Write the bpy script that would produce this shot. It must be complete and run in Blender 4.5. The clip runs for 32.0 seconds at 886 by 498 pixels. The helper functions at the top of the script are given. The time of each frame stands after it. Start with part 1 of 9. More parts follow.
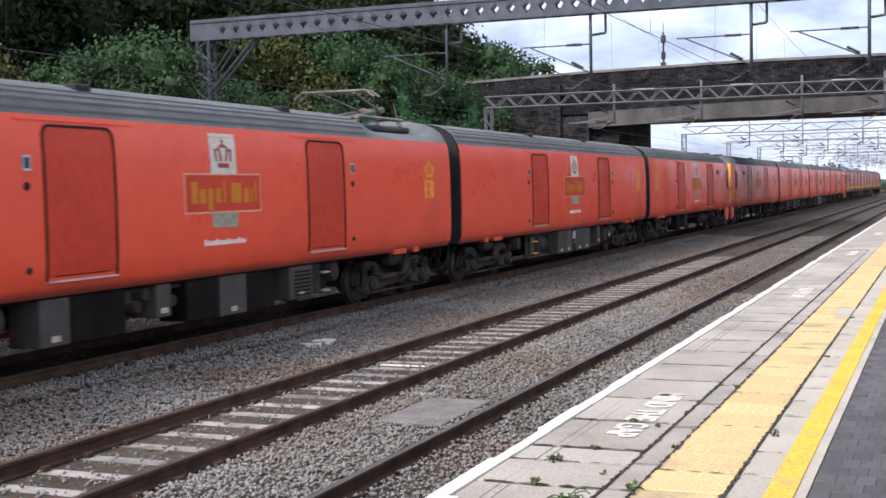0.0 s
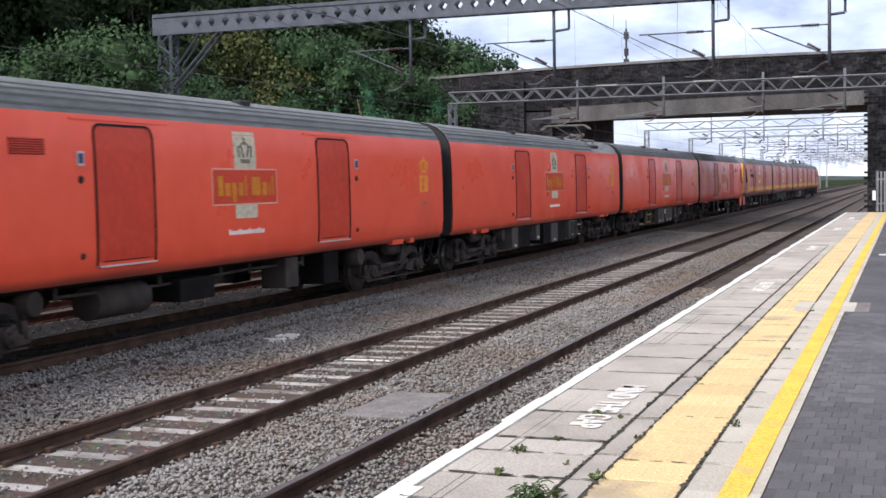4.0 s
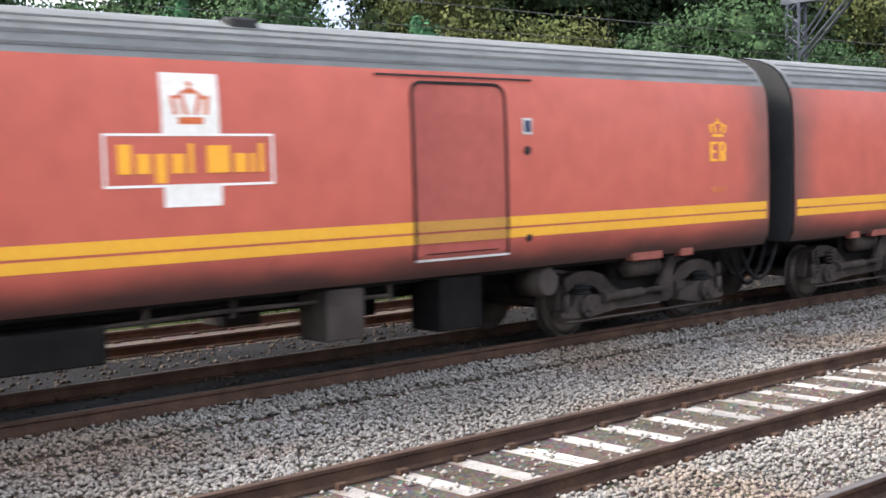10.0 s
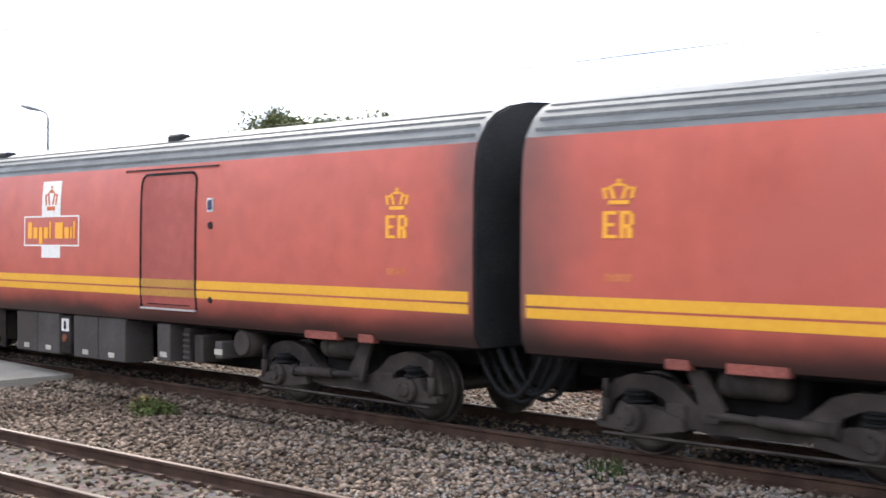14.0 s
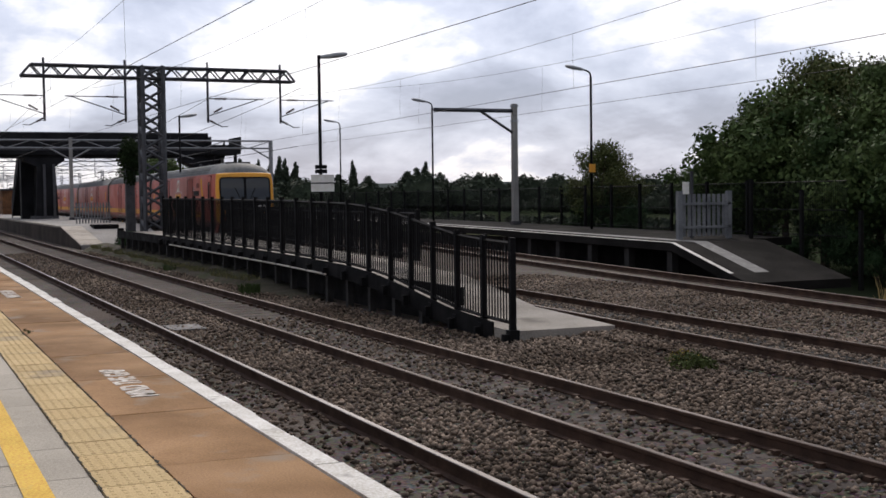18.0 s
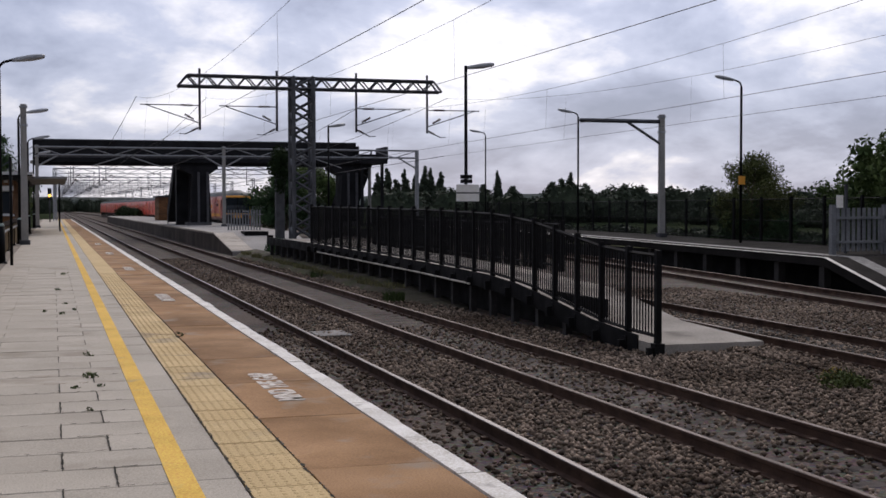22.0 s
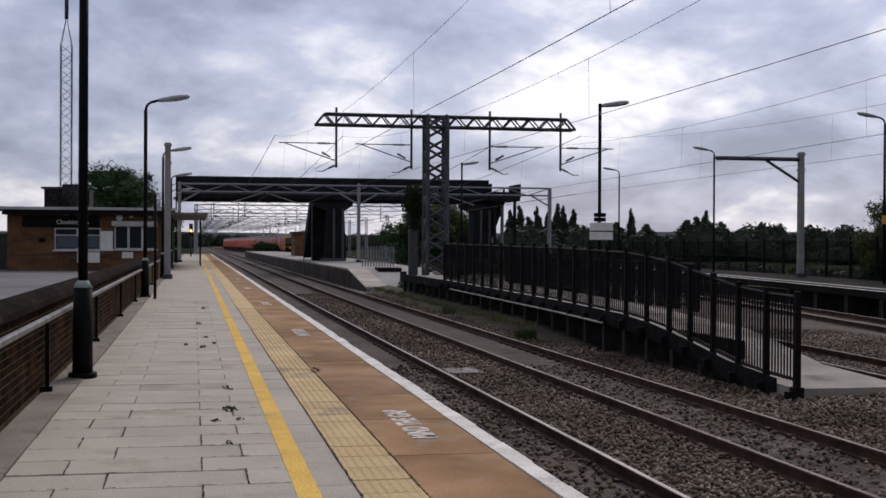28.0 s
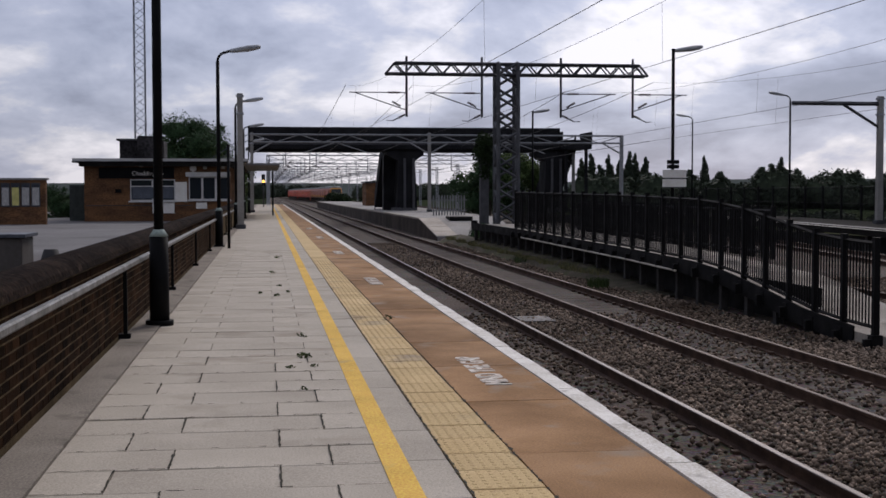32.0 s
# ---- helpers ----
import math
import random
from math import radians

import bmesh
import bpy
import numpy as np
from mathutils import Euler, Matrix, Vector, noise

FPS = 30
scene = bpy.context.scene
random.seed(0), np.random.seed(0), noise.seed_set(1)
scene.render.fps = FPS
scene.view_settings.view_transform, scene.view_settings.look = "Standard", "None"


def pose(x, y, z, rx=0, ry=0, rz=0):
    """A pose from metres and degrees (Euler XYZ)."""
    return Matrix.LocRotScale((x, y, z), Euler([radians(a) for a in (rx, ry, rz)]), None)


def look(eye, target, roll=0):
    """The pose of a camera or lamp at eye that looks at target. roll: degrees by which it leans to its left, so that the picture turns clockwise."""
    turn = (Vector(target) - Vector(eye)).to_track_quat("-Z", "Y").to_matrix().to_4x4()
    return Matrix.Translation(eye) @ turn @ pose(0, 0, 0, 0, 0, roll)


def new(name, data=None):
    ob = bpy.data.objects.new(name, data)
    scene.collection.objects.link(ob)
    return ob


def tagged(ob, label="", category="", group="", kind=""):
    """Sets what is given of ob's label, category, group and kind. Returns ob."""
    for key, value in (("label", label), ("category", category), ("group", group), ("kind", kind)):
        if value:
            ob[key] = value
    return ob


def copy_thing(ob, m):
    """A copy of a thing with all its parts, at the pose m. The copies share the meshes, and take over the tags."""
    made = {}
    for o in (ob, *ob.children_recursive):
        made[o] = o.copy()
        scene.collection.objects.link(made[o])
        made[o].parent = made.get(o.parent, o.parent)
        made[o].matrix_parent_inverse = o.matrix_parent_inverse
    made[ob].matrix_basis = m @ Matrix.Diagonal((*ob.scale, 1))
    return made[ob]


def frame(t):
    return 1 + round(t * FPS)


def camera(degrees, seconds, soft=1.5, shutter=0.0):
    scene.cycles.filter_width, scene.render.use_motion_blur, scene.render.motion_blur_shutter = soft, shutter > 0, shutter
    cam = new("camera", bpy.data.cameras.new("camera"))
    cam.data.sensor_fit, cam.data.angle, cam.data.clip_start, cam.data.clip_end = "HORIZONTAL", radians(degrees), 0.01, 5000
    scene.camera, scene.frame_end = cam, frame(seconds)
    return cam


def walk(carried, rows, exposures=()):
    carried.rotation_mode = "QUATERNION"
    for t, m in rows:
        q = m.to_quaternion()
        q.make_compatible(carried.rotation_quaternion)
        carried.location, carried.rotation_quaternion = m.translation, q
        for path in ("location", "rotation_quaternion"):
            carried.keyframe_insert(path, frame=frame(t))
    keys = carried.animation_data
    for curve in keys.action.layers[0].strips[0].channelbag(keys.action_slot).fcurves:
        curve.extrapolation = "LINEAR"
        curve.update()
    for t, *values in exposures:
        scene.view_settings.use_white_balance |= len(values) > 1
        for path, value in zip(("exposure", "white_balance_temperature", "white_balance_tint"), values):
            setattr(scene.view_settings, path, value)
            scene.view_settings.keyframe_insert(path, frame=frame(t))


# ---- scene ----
cam = camera(38.78, 32.0, soft=1.6, shutter=0.15)
PATH = [  # seconds, x, y, z, yaw, pitch, roll
    (0.0, 0.022, 0.013, 2.461, -68.14, -2.75, -1.06),
    (0.5, 0.009, 0.008, 2.443, -69.56, -3.01, -0.73),
    (1.0, -0.003, 0.012, 2.448, -70.01, -2.60, -0.51),
    (1.5, -0.006, 0.010, 2.448, -69.81, -2.39, -0.63),
    (2.0, 0.001, 0.005, 2.447, -69.68, -2.89, -0.28),
    (2.5, -0.001, 0.007, 2.439, -70.04, -2.92, -0.72),
    (4.5, -0.006, 0.006, 2.440, -69.75, -2.96, -1.03),
    (5.0, -0.007, 0.007, 2.448, -70.00, -2.77, -0.88),
    (5.5, -0.003, -0.005, 2.448, -70.43, -2.27, -0.90),
    (6.0, -0.010, -0.007, 2.448, -70.82, -2.47, -1.03),
    (6.5, -0.005, -0.012, 2.446, -70.81, -2.60, -1.22),
    (7.0, -0.004, -0.013, 2.446, -71.08, -2.36, -1.27),
    (7.5, -0.002, -0.016, 2.442, -70.23, -2.99, -1.27),
    (8.0, 0.006, -0.013, 2.438, -70.13, -3.65, -1.57),
    (8.5, 0.007, -0.009, 2.438, -69.61, -3.88, -1.57),
    (9.0, -0.031, 0.125, 2.416, -60.95, -3.69, -1.36),
    (9.5, -0.093, 0.169, 2.399, -44.70, -3.92, -0.69),
    (9.7, -0.118, 0.186, 2.392, -41.55, -3.48, -1.44),
    (10.0, -0.318, 0.023, 2.395, -42.16, -3.68, -1.29),
    (10.5, 0.072, 0.147, 2.434, -43.22, -3.60, -1.99),
    (11.0, -0.113, 0.144, 2.452, -49.90, -3.00, -1.53),
    (11.5, 0.067, 0.251, 2.440, -47.51, -1.54, -0.82),
    (12.0, 0.033, 0.138, 2.434, -28.43, -1.23, -0.82),
    (12.5, 0.060, 0.344, 2.443, -0.99, -2.28, 0.01),
    (13.0, -0.062, 0.362, 2.365, 20.90, -2.94, -0.57),
    (13.5, 0.062, 0.082, 2.368, 33.33, -1.51, -0.26),
    (15.5, 0.064, 0.120, 2.404, 56.70, -0.11, -0.63),
    (16.0, 0.055, 0.108, 2.390, 58.22, -0.07, -0.47),
    (16.5, 0.042, 0.114, 2.399, 59.07, -0.09, -0.34),
    (17.0, 0.046, 0.136, 2.400, 60.75, -0.20, -0.79),
    (17.5, 0.046, 0.141, 2.398, 63.80, -1.68, -1.42),
    (18.0, 0.047, 0.144, 2.415, 66.27, -2.44, -0.75),
    (18.5, 0.062, 0.143, 2.414, 67.70, -2.24, -0.58),
    (19.0, 0.070, 0.141, 2.417, 68.82, -2.09, -0.29),
    (19.5, 0.049, 0.133, 2.397, 70.28, -1.99, -0.19),
    (20.0, 0.035, 0.146, 2.406, 71.07, -2.52, -0.54),
    (20.5, 0.033, 0.145, 2.415, 71.16, -2.80, -0.23),
    (21.0, 0.029, 0.143, 2.415, 71.64, -2.90, -0.23),
    (21.5, 0.025, 0.141, 2.418, 72.59, -2.42, -0.52),
    (22.0, 0.033, 0.137, 2.413, 72.80, -1.92, -0.14),
    (22.5, 0.043, 0.137, 2.406, 73.07, -1.69, -0.32),
    (23.0, 0.039, 0.132, 2.416, 73.29, -1.72, -0.13),
    (23.5, 0.036, 0.138, 2.410, 73.45, -1.66, 0.18),
    (24.0, 0.031, 0.131, 2.406, 74.33, -1.45, 0.01),
    (24.5, 0.034, 0.127, 2.400, 75.43, -1.90, 0.16),
    (26.5, 0.039, 0.121, 2.409, 77.19, -1.87, -0.08),
    (27.0, 0.047, 0.113, 2.413, 78.23, -0.96, -0.21),
    (27.5, 0.054, 0.115, 2.414, 78.91, -0.69, -0.02),
    (28.0, 0.058, 0.109, 2.434, 78.80, -0.24, 0.27),
    (28.5, 0.048, 0.104, 2.412, 79.79, -1.21, -0.17),
    (29.0, 0.033, 0.110, 2.408, 80.96, -2.32, -0.22),
    (29.5, 0.023, 0.108, 2.416, 81.24, -2.39, -0.42),
    (30.0, 0.022, 0.109, 2.408, 81.40, -2.72, -0.38),
    (30.5, 0.019, 0.102, 2.420, 81.58, -2.88, -0.20),
    (31.0, 0.023, 0.111, 2.426, 81.74, -2.52, -0.15),
    (31.5, 0.018, 0.100, 2.403, 81.38, -2.81, 0.29),
    (32.0, 0.017, 0.103, 2.411, 82.02, -2.55, -0.10),
]
EXPOSURES = [(0.0, 1.40, 6150, 13), (8.5, 1.40, 6150, 13), (9.7, 2.3, 6400, 10), (10.0, 2.4, 6400, 10), (11.0, 2.52, 6400, 10), (12.0, 2.66, 6450, 10), (13.5, 2.68, 6400, 10), (15.5, 0.50, 5950, 10), (16.2, 0.42, 6050, 10), (17.0, 0.30, 6350, 12), (18.0, 0.38, 6500, 13), (20.0, 0.26, 6400, 15), (24.0, 0.05, 6280, 17), (32.0, -0.04, 6260, 17)]


def eye_pose(x, y, z, yaw, pitch, roll):
    """The camera's turn: heading yaw from +y to the left, pitch up, roll about its own axis."""
    return pose(x, y, z, 0, 0, yaw) @ pose(0, 0, 0, 90 + pitch) @ pose(0, 0, 0, 0, 0, roll)


walk(cam, [(t, eye_pose(*row)) for t, *row in PATH], EXPOSURES)

# world, sun
SUN_EL, SUN_AZ = 38.0, 68.0   # degrees; azimuth as the camera's yaw


def make_world():
    w = bpy.data.worlds.new("overcast_sky")
    scene.world = w
    w.use_nodes = True
    n, l = w.node_tree.nodes, w.node_tree.links
    n.clear()
    out, bg = n.new("ShaderNodeOutputWorld"), n.new("ShaderNodeBackground")
    sky = n.new("ShaderNodeTexSky")
    sky.sky_type, sky.sun_disc = "NISHITA", False
    sky.sun_elevation, sky.sun_rotation = radians(SUN_EL), radians(-SUN_AZ)
    co, sep = n.new("ShaderNodeTexCoord"), n.new("ShaderNodeSeparateXYZ")
    l.new(co.outputs["Generated"], sep.inputs[0])
    up = n.new("ShaderNodeMath")
    up.operation, up.inputs[1].default_value = "ADD", 0.36
    l.new(sep.outputs[2], up.inputs[0])
    top = n.new("ShaderNodeMath")
    top.operation, top.inputs[1].default_value = "MAXIMUM", 0.12
    l.new(up.outputs[0], top.inputs[0])
    flat = n.new("ShaderNodeVectorMath")
    flat.operation = "DIVIDE"
    l.new(co.outputs["Generated"], flat.inputs[0])
    l.new(top.outputs[0], flat.inputs[1])
    drift = n.new("ShaderNodeVectorMath")
    drift.operation = "ADD"
    drift.inputs[1].default_value = (-19.63, 15.25, 7.46)
    l.new(flat.outputs[0], drift.inputs[0])
    big, small = n.new("ShaderNodeTexNoise"), n.new("ShaderNodeTexNoise")
    for tex, sc, det in ((big, 1.9, 9.0), (small, 6.0, 8.0)):
        tex.inputs["Scale"].default_value, tex.inputs["Detail"].default_value = sc, det
        tex.inputs["Roughness"].default_value, tex.inputs["Distortion"].default_value = 0.55, 0.25
        l.new(drift.outputs[0], tex.inputs["Vector"])
    add = n.new("ShaderNodeMath")
    add.operation, add.inputs[1].default_value = "MULTIPLY_ADD", 0.35
    l.new(small.outputs["Fac"], add.inputs[0])
    l.new(big.outputs["Fac"], add.inputs[2])
    ramp = n.new("ShaderNodeValToRGB")
    e = ramp.color_ramp.elements
    e[0].position, e[0].color = 0.48, (2.7, 3.1, 4.2, 1)
    e[1].position, e[1].color = 0.79, (10.6, 10.6, 10.9, 1)
    for at, colour in ((0.565, (3.4, 3.8, 5.0, 1)), (0.62, (4.4, 4.9, 6.2, 1)), (0.69, (5.7, 6.2, 7.5, 1)), (0.735, (7.9, 8.1, 8.7, 1))):
        e.new(at).color = colour
    l.new(add.outputs[0], ramp.inputs["Fac"])
    mix = n.new("ShaderNodeMixRGB")
    mix.inputs["Fac"].default_value = 0.88
    l.new(sky.outputs[0], mix.inputs["Color1"])
    l.new(ramp.outputs["Color"], mix.inputs["Color2"])
    # the veiled sun brightens the clouds about it
    a, el = radians(SUN_AZ), radians(SUN_EL)
    near, glow_ = n.new("ShaderNodeVectorMath"), n.new("ShaderNodeMapRange")
    near.operation = "DOT_PRODUCT"
    near.inputs[1].default_value = (-math.sin(a) * math.cos(el), math.cos(a) * math.cos(el), math.sin(el))
    l.new(co.outputs["Generated"], near.inputs[0])
    l.new(near.outputs["Value"], glow_.inputs[0])
    glow_.interpolation_type = "SMOOTHSTEP"
    for k, v in enumerate((0.55, 1.0, 0.98, 1.6)):
        glow_.inputs[k + 1].default_value = v
    lit = n.new("ShaderNodeMixRGB")
    lit.blend_type = "MULTIPLY"
    lit.inputs["Fac"].default_value = 1.0
    l.new(mix.outputs[0], lit.inputs["Color1"])
    l.new(glow_.outputs[0], lit.inputs["Color2"])
    bg.inputs["Strength"].default_value = 0.066
    l.new(lit.outputs[0], bg.inputs["Color"])
    l.new(bg.outputs[0], out.inputs[0])


def make_sun():
    lamp = bpy.data.lights.new("sun", "SUN")
    lamp.energy, lamp.angle, lamp.color = 1.5, radians(18), (1.0, 0.925, 0.82)
    ob = new("sun", lamp)
    a, e = radians(SUN_AZ), radians(SUN_EL)
    ob.matrix_world = look((0, 0, 0), (math.sin(a) * math.cos(e), -math.cos(a) * math.cos(e), -math.sin(e)))


make_world()
make_sun()

# materials
MATS = {}


def mat(name, c1, c2=None, scale=4.0, rough=0.7, bump=0.0, metal=0.0, fine=40.0, fine_amt=0.25, dirt=None, dirt_scale=0.6, dirt_at=0.6,
        bump_scale=None, rand=0.0, island=0.0, spec=0.15, coat=0.0, voronoi=False, stretch=(1, 1, 1), alpha=1.0):
    """Two-scale noise colour between c1 and c2, stains of a third colour, bump; rand varies it from object to object."""
    if name in MATS:
        return MATS[name]
    m = bpy.data.materials.new(name)
    m.use_nodes = True
    n, l = m.node_tree.nodes, m.node_tree.links
    b = n["Principled BSDF"]
    b.inputs["Roughness"].default_value, b.inputs["Metallic"].default_value = rough, metal
    b.inputs["Specular IOR Level"].default_value = spec
    b.inputs["Coat Weight"].default_value = coat
    co, mp = n.new("ShaderNodeTexCoord"), n.new("ShaderNodeMapping")
    mp.inputs["Scale"].default_value = stretch
    l.new(co.outputs["Object"], mp.inputs[0])
    if rand:
        own, spread, shift = n.new("ShaderNodeObjectInfo"), n.new("ShaderNodeCombineXYZ"), n.new("ShaderNodeMath")
        shift.operation, shift.inputs[1].default_value = "MULTIPLY", 91.0
        l.new(own.outputs["Random"], shift.inputs[0])
        for k in range(3):
            l.new(shift.outputs[0], spread.inputs[k])
        l.new(spread.outputs[0], mp.inputs["Location"])

    def noise_tex(sc, det=5.0):
        t = n.new("ShaderNodeTexNoise")
        t.inputs["Scale"].default_value, t.inputs["Detail"].default_value = sc, det
        l.new(mp.outputs[0], t.inputs["Vector"])
        return t

    def ramp_of(src, lo, hi, a=0.0, z=1.0):
        r = n.new("ShaderNodeMapRange")
        r.inputs[1].default_value, r.inputs[2].default_value = lo, hi
        r.inputs[3].default_value, r.inputs[4].default_value = a, z
        l.new(src, r.inputs[0])
        return r.outputs[0]

    def mix(fac, a, c, mode="MIX"):
        x = n.new("ShaderNodeMixRGB")
        x.blend_type = mode
        for sock, v in ((x.inputs[0], fac), (x.inputs[1], a), (x.inputs[2], c)):
            if isinstance(v, (int, float)):
                sock.default_value = v
            elif isinstance(v, tuple):
                sock.default_value = (*v, 1)
            else:
                l.new(v, sock)
        return x.outputs[0]

    c2 = c2 or tuple(v * 0.75 for v in c1)
    big, small = noise_tex(scale), noise_tex(fine, 3.0)
    col = mix(ramp_of(big.outputs[0], 0.35, 0.65), c1, c2)
    col = mix(fine_amt, col, ramp_grey(n, l, small.outputs[0]), "OVERLAY")
    if voronoi:
        v = n.new("ShaderNodeTexVoronoi")
        v.inputs["Scale"].default_value = voronoi
        l.new(mp.outputs[0], v.inputs["Vector"])
        col = mix(0.55, col, mix(1.0, col, v.outputs["Color"], "MULTIPLY"))
    if dirt:
        d = noise_tex(dirt_scale, 8.0)
        col = mix(ramp_of(d.outputs[0], dirt_at, dirt_at + 0.14), col, dirt)
    if rand:
        info = n.new("ShaderNodeObjectInfo")
        g = ramp_of(info.outputs["Random"], 0, 1, 1 - rand, 1 + rand)
        hsv = n.new("ShaderNodeHueSaturation")
        l.new(g, hsv.inputs["Value"])
        l.new(col, hsv.inputs["Color"])
        col = hsv.outputs[0]
    if island:
        geo = n.new("ShaderNodeNewGeometry")
        g = ramp_of(geo.outputs["Random Per Island"], 0, 1, 1 - island, 1 + island)
        hsv = n.new("ShaderNodeHueSaturation")
        l.new(g, hsv.inputs["Value"])
        l.new(col, hsv.inputs["Color"])
        col = hsv.outputs[0]
    l.new(col, b.inputs["Base Color"])
    if rough > 0.15:
        l.new(ramp_of(big.outputs[0], 0.3, 0.7, max(rough - 0.12, 0.05), min(rough + 0.12, 1)), b.inputs["Roughness"])
    if bump:
        bp = n.new("ShaderNodeBump")
        bp.inputs["Strength"].default_value, bp.inputs["Distance"].default_value = min(bump, 1.0), 0.02
        src = v.outputs["Distance"] if voronoi else noise_tex(bump_scale or fine, 4.0).outputs[0]
        l.new(src, bp.inputs["Height"])
        l.new(bp.outputs[0], b.inputs["Normal"])
    MATS[name] = m
    return m


def ramp_grey(n, l, src):
    r = n.new("ShaderNodeMapRange")
    r.inputs[1].default_value, r.inputs[2].default_value = 0.3, 0.7
    l.new(src, r.inputs[0])
    return r.outputs[0]


def glow(name, colour, strength):
    if name not in MATS:
        m = bpy.data.materials.new(name)
        m.use_nodes = True
        b = m.node_tree.nodes["Principled BSDF"]
        b.inputs["Base Color"].default_value = (*colour, 1)
        b.inputs["Emission Color"].default_value, b.inputs["Emission Strength"].default_value = (*colour, 1), strength
        MATS[name] = m
    return MATS[name]


def glass(name, tint=(0.02, 0.025, 0.03), rough=0.06):
    if name not in MATS:
        m = bpy.data.materials.new(name)
        m.use_nodes = True
        b = m.node_tree.nodes["Principled BSDF"]
        b.inputs["Base Color"].default_value, b.inputs["Roughness"].default_value = (*tint, 1), rough
        b.inputs["Specular IOR Level"].default_value, b.inputs["Coat Weight"].default_value = 0.4, 0.0
        MATS[name] = m
    return MATS[name]


def leafy(name, dark, light):
    if name not in MATS:
        m = mat(name, dark, light, scale=0.6, rough=0.75, fine=6, fine_amt=0.3, island=0.32, spec=0.08)
        m.node_tree.nodes["Principled BSDF"].inputs["Transmission Weight"].default_value = 0.0
    return MATS[name]


BALLAST = mat("ballast", (0.130, 0.107, 0.087), (0.076, 0.060, 0.048), 0.5, 0.95, 1.0, fine=30, dirt=(0.085, 0.064, 0.050), dirt_scale=0.35, dirt_at=0.5, voronoi=19.0)
STONE = mat("ballast_stone", (0.252, 0.236, 0.216), (0.188, 0.174, 0.157), 0.4, 0.95, 0.3, fine=40, island=0.22, dirt=(0.22, 0.175, 0.14), dirt_scale=0.3, dirt_at=0.5)
STONE_DARK = mat("dirty_ballast_stone", (0.232, 0.177, 0.132), (0.096, 0.069, 0.049), 0.4, 0.95, 0.3, fine=40, island=0.8, dirt=(0.145, 0.108, 0.08), dirt_scale=0.3, dirt_at=0.5)
# Oily stone, its colour also darkened for the shade under the train.
STONE_OILY_SHADED = mat("oily_shaded_stone", (0.060, 0.048, 0.040), (0.022, 0.018, 0.015), 0.4, 0.95, 0.3, fine=40, island=0.6)
RAIL = mat("rusty_rail", (0.084, 0.048, 0.032), (0.048, 0.029, 0.021), 3, 0.8, 0.2, metal=0.0, fine=60)
RAIL_TOP = mat("polished_rail_head", (0.15, 0.132, 0.12), (0.09, 0.076, 0.068), 2, 0.5, 0.0, metal=0.5, stretch=(0.2, 4, 4))
RAIL_DULL = mat("dull_rusty_rail_head", (0.10, 0.066, 0.05), (0.06, 0.04, 0.031), 2, 0.6, 0.0, metal=0.2, stretch=(0.2, 4, 4))
SLEEPER = mat("weathered_concrete_sleeper", (0.38, 0.36, 0.33), (0.28, 0.26, 0.24), 3, 0.9, 0.3, fine=50, rand=0.25, dirt=(0.16, 0.12, 0.09), dirt_scale=2.0, dirt_at=0.55)
SLEEPER_DARK = mat("oily_sleeper", (0.07, 0.056, 0.049), (0.045, 0.036, 0.032), 3, 0.9, 0.4, fine=50, rand=0.25)
SLAB = mat("grey_paving_slab", (0.475, 0.424, 0.345), (0.41, 0.365, 0.297), 1.2, 0.9, 0.12, fine=90, fine_amt=0.2, rand=0.045, dirt=(0.31, 0.265, 0.205), dirt_scale=1.1, dirt_at=0.60)
EDGE_SLAB = mat("pale_platform_slab", (0.425, 0.378, 0.318), (0.325, 0.286, 0.238), 0.9, 0.9, 0.12, fine=90, fine_amt=0.25, rand=0.10, dirt=(0.23, 0.21, 0.19), dirt_scale=0.9, dirt_at=0.6)
BROWN_SLAB = mat("rust_stained_slab", (0.345, 0.188, 0.078), (0.205, 0.112, 0.050), 1.1, 0.85, 0.1, fine=80, fine_amt=0.2, rand=0.16, dirt=(0.27, 0.205, 0.145), dirt_scale=1.9, dirt_at=0.57)
TACTILE = mat("buff_tactile_paving", (0.62, 0.455, 0.225), (0.54, 0.39, 0.195), 1.0, 0.85, 0.1, fine=70, fine_amt=0.2, rand=0.06, dirt=(0.35, 0.27, 0.17), dirt_scale=1.4, dirt_at=0.6)
JOINT = mat("dark_joint_mortar", (0.13, 0.115, 0.10), (0.08, 0.07, 0.06), 4, 0.95, 0.2)
WHITE_PAINT = mat("worn_white_paint", (0.73, 0.70, 0.64), (0.58, 0.545, 0.48), 2.5, 0.7, 0.1, fine=60, fine_amt=0.35, dirt=(0.36, 0.33, 0.29), dirt_scale=7.0, dirt_at=0.60)
YELLOW_PAINT = mat("yellow_line_paint", (0.76, 0.46, 0.055), (0.64, 0.39, 0.07), 2.0, 0.75, 0.1, fine=60, fine_amt=0.3, dirt=(0.45, 0.33, 0.15), dirt_scale=3.0, dirt_at=0.62)
FAR_ASPHALT = mat("worn_black_asphalt", (0.021, 0.019, 0.0175), (0.013, 0.012, 0.011), 0.8, 0.95, 0.4, fine=60, fine_amt=0.35, spec=0.03)
# Hill green paled towards grey: aerial haze put into the base colour.
HILL = mat("haze_paled_hills", (0.060, 0.072, 0.070), (0.080, 0.090, 0.082), 0.01, 0.95, 0.0, fine=0.1, spec=0.0)
ASPHALT = mat("dark_asphalt", (0.105, 0.097, 0.097), (0.082, 0.076, 0.076), 0.8, 0.95, 0.4, fine=150, fine_amt=0.35)
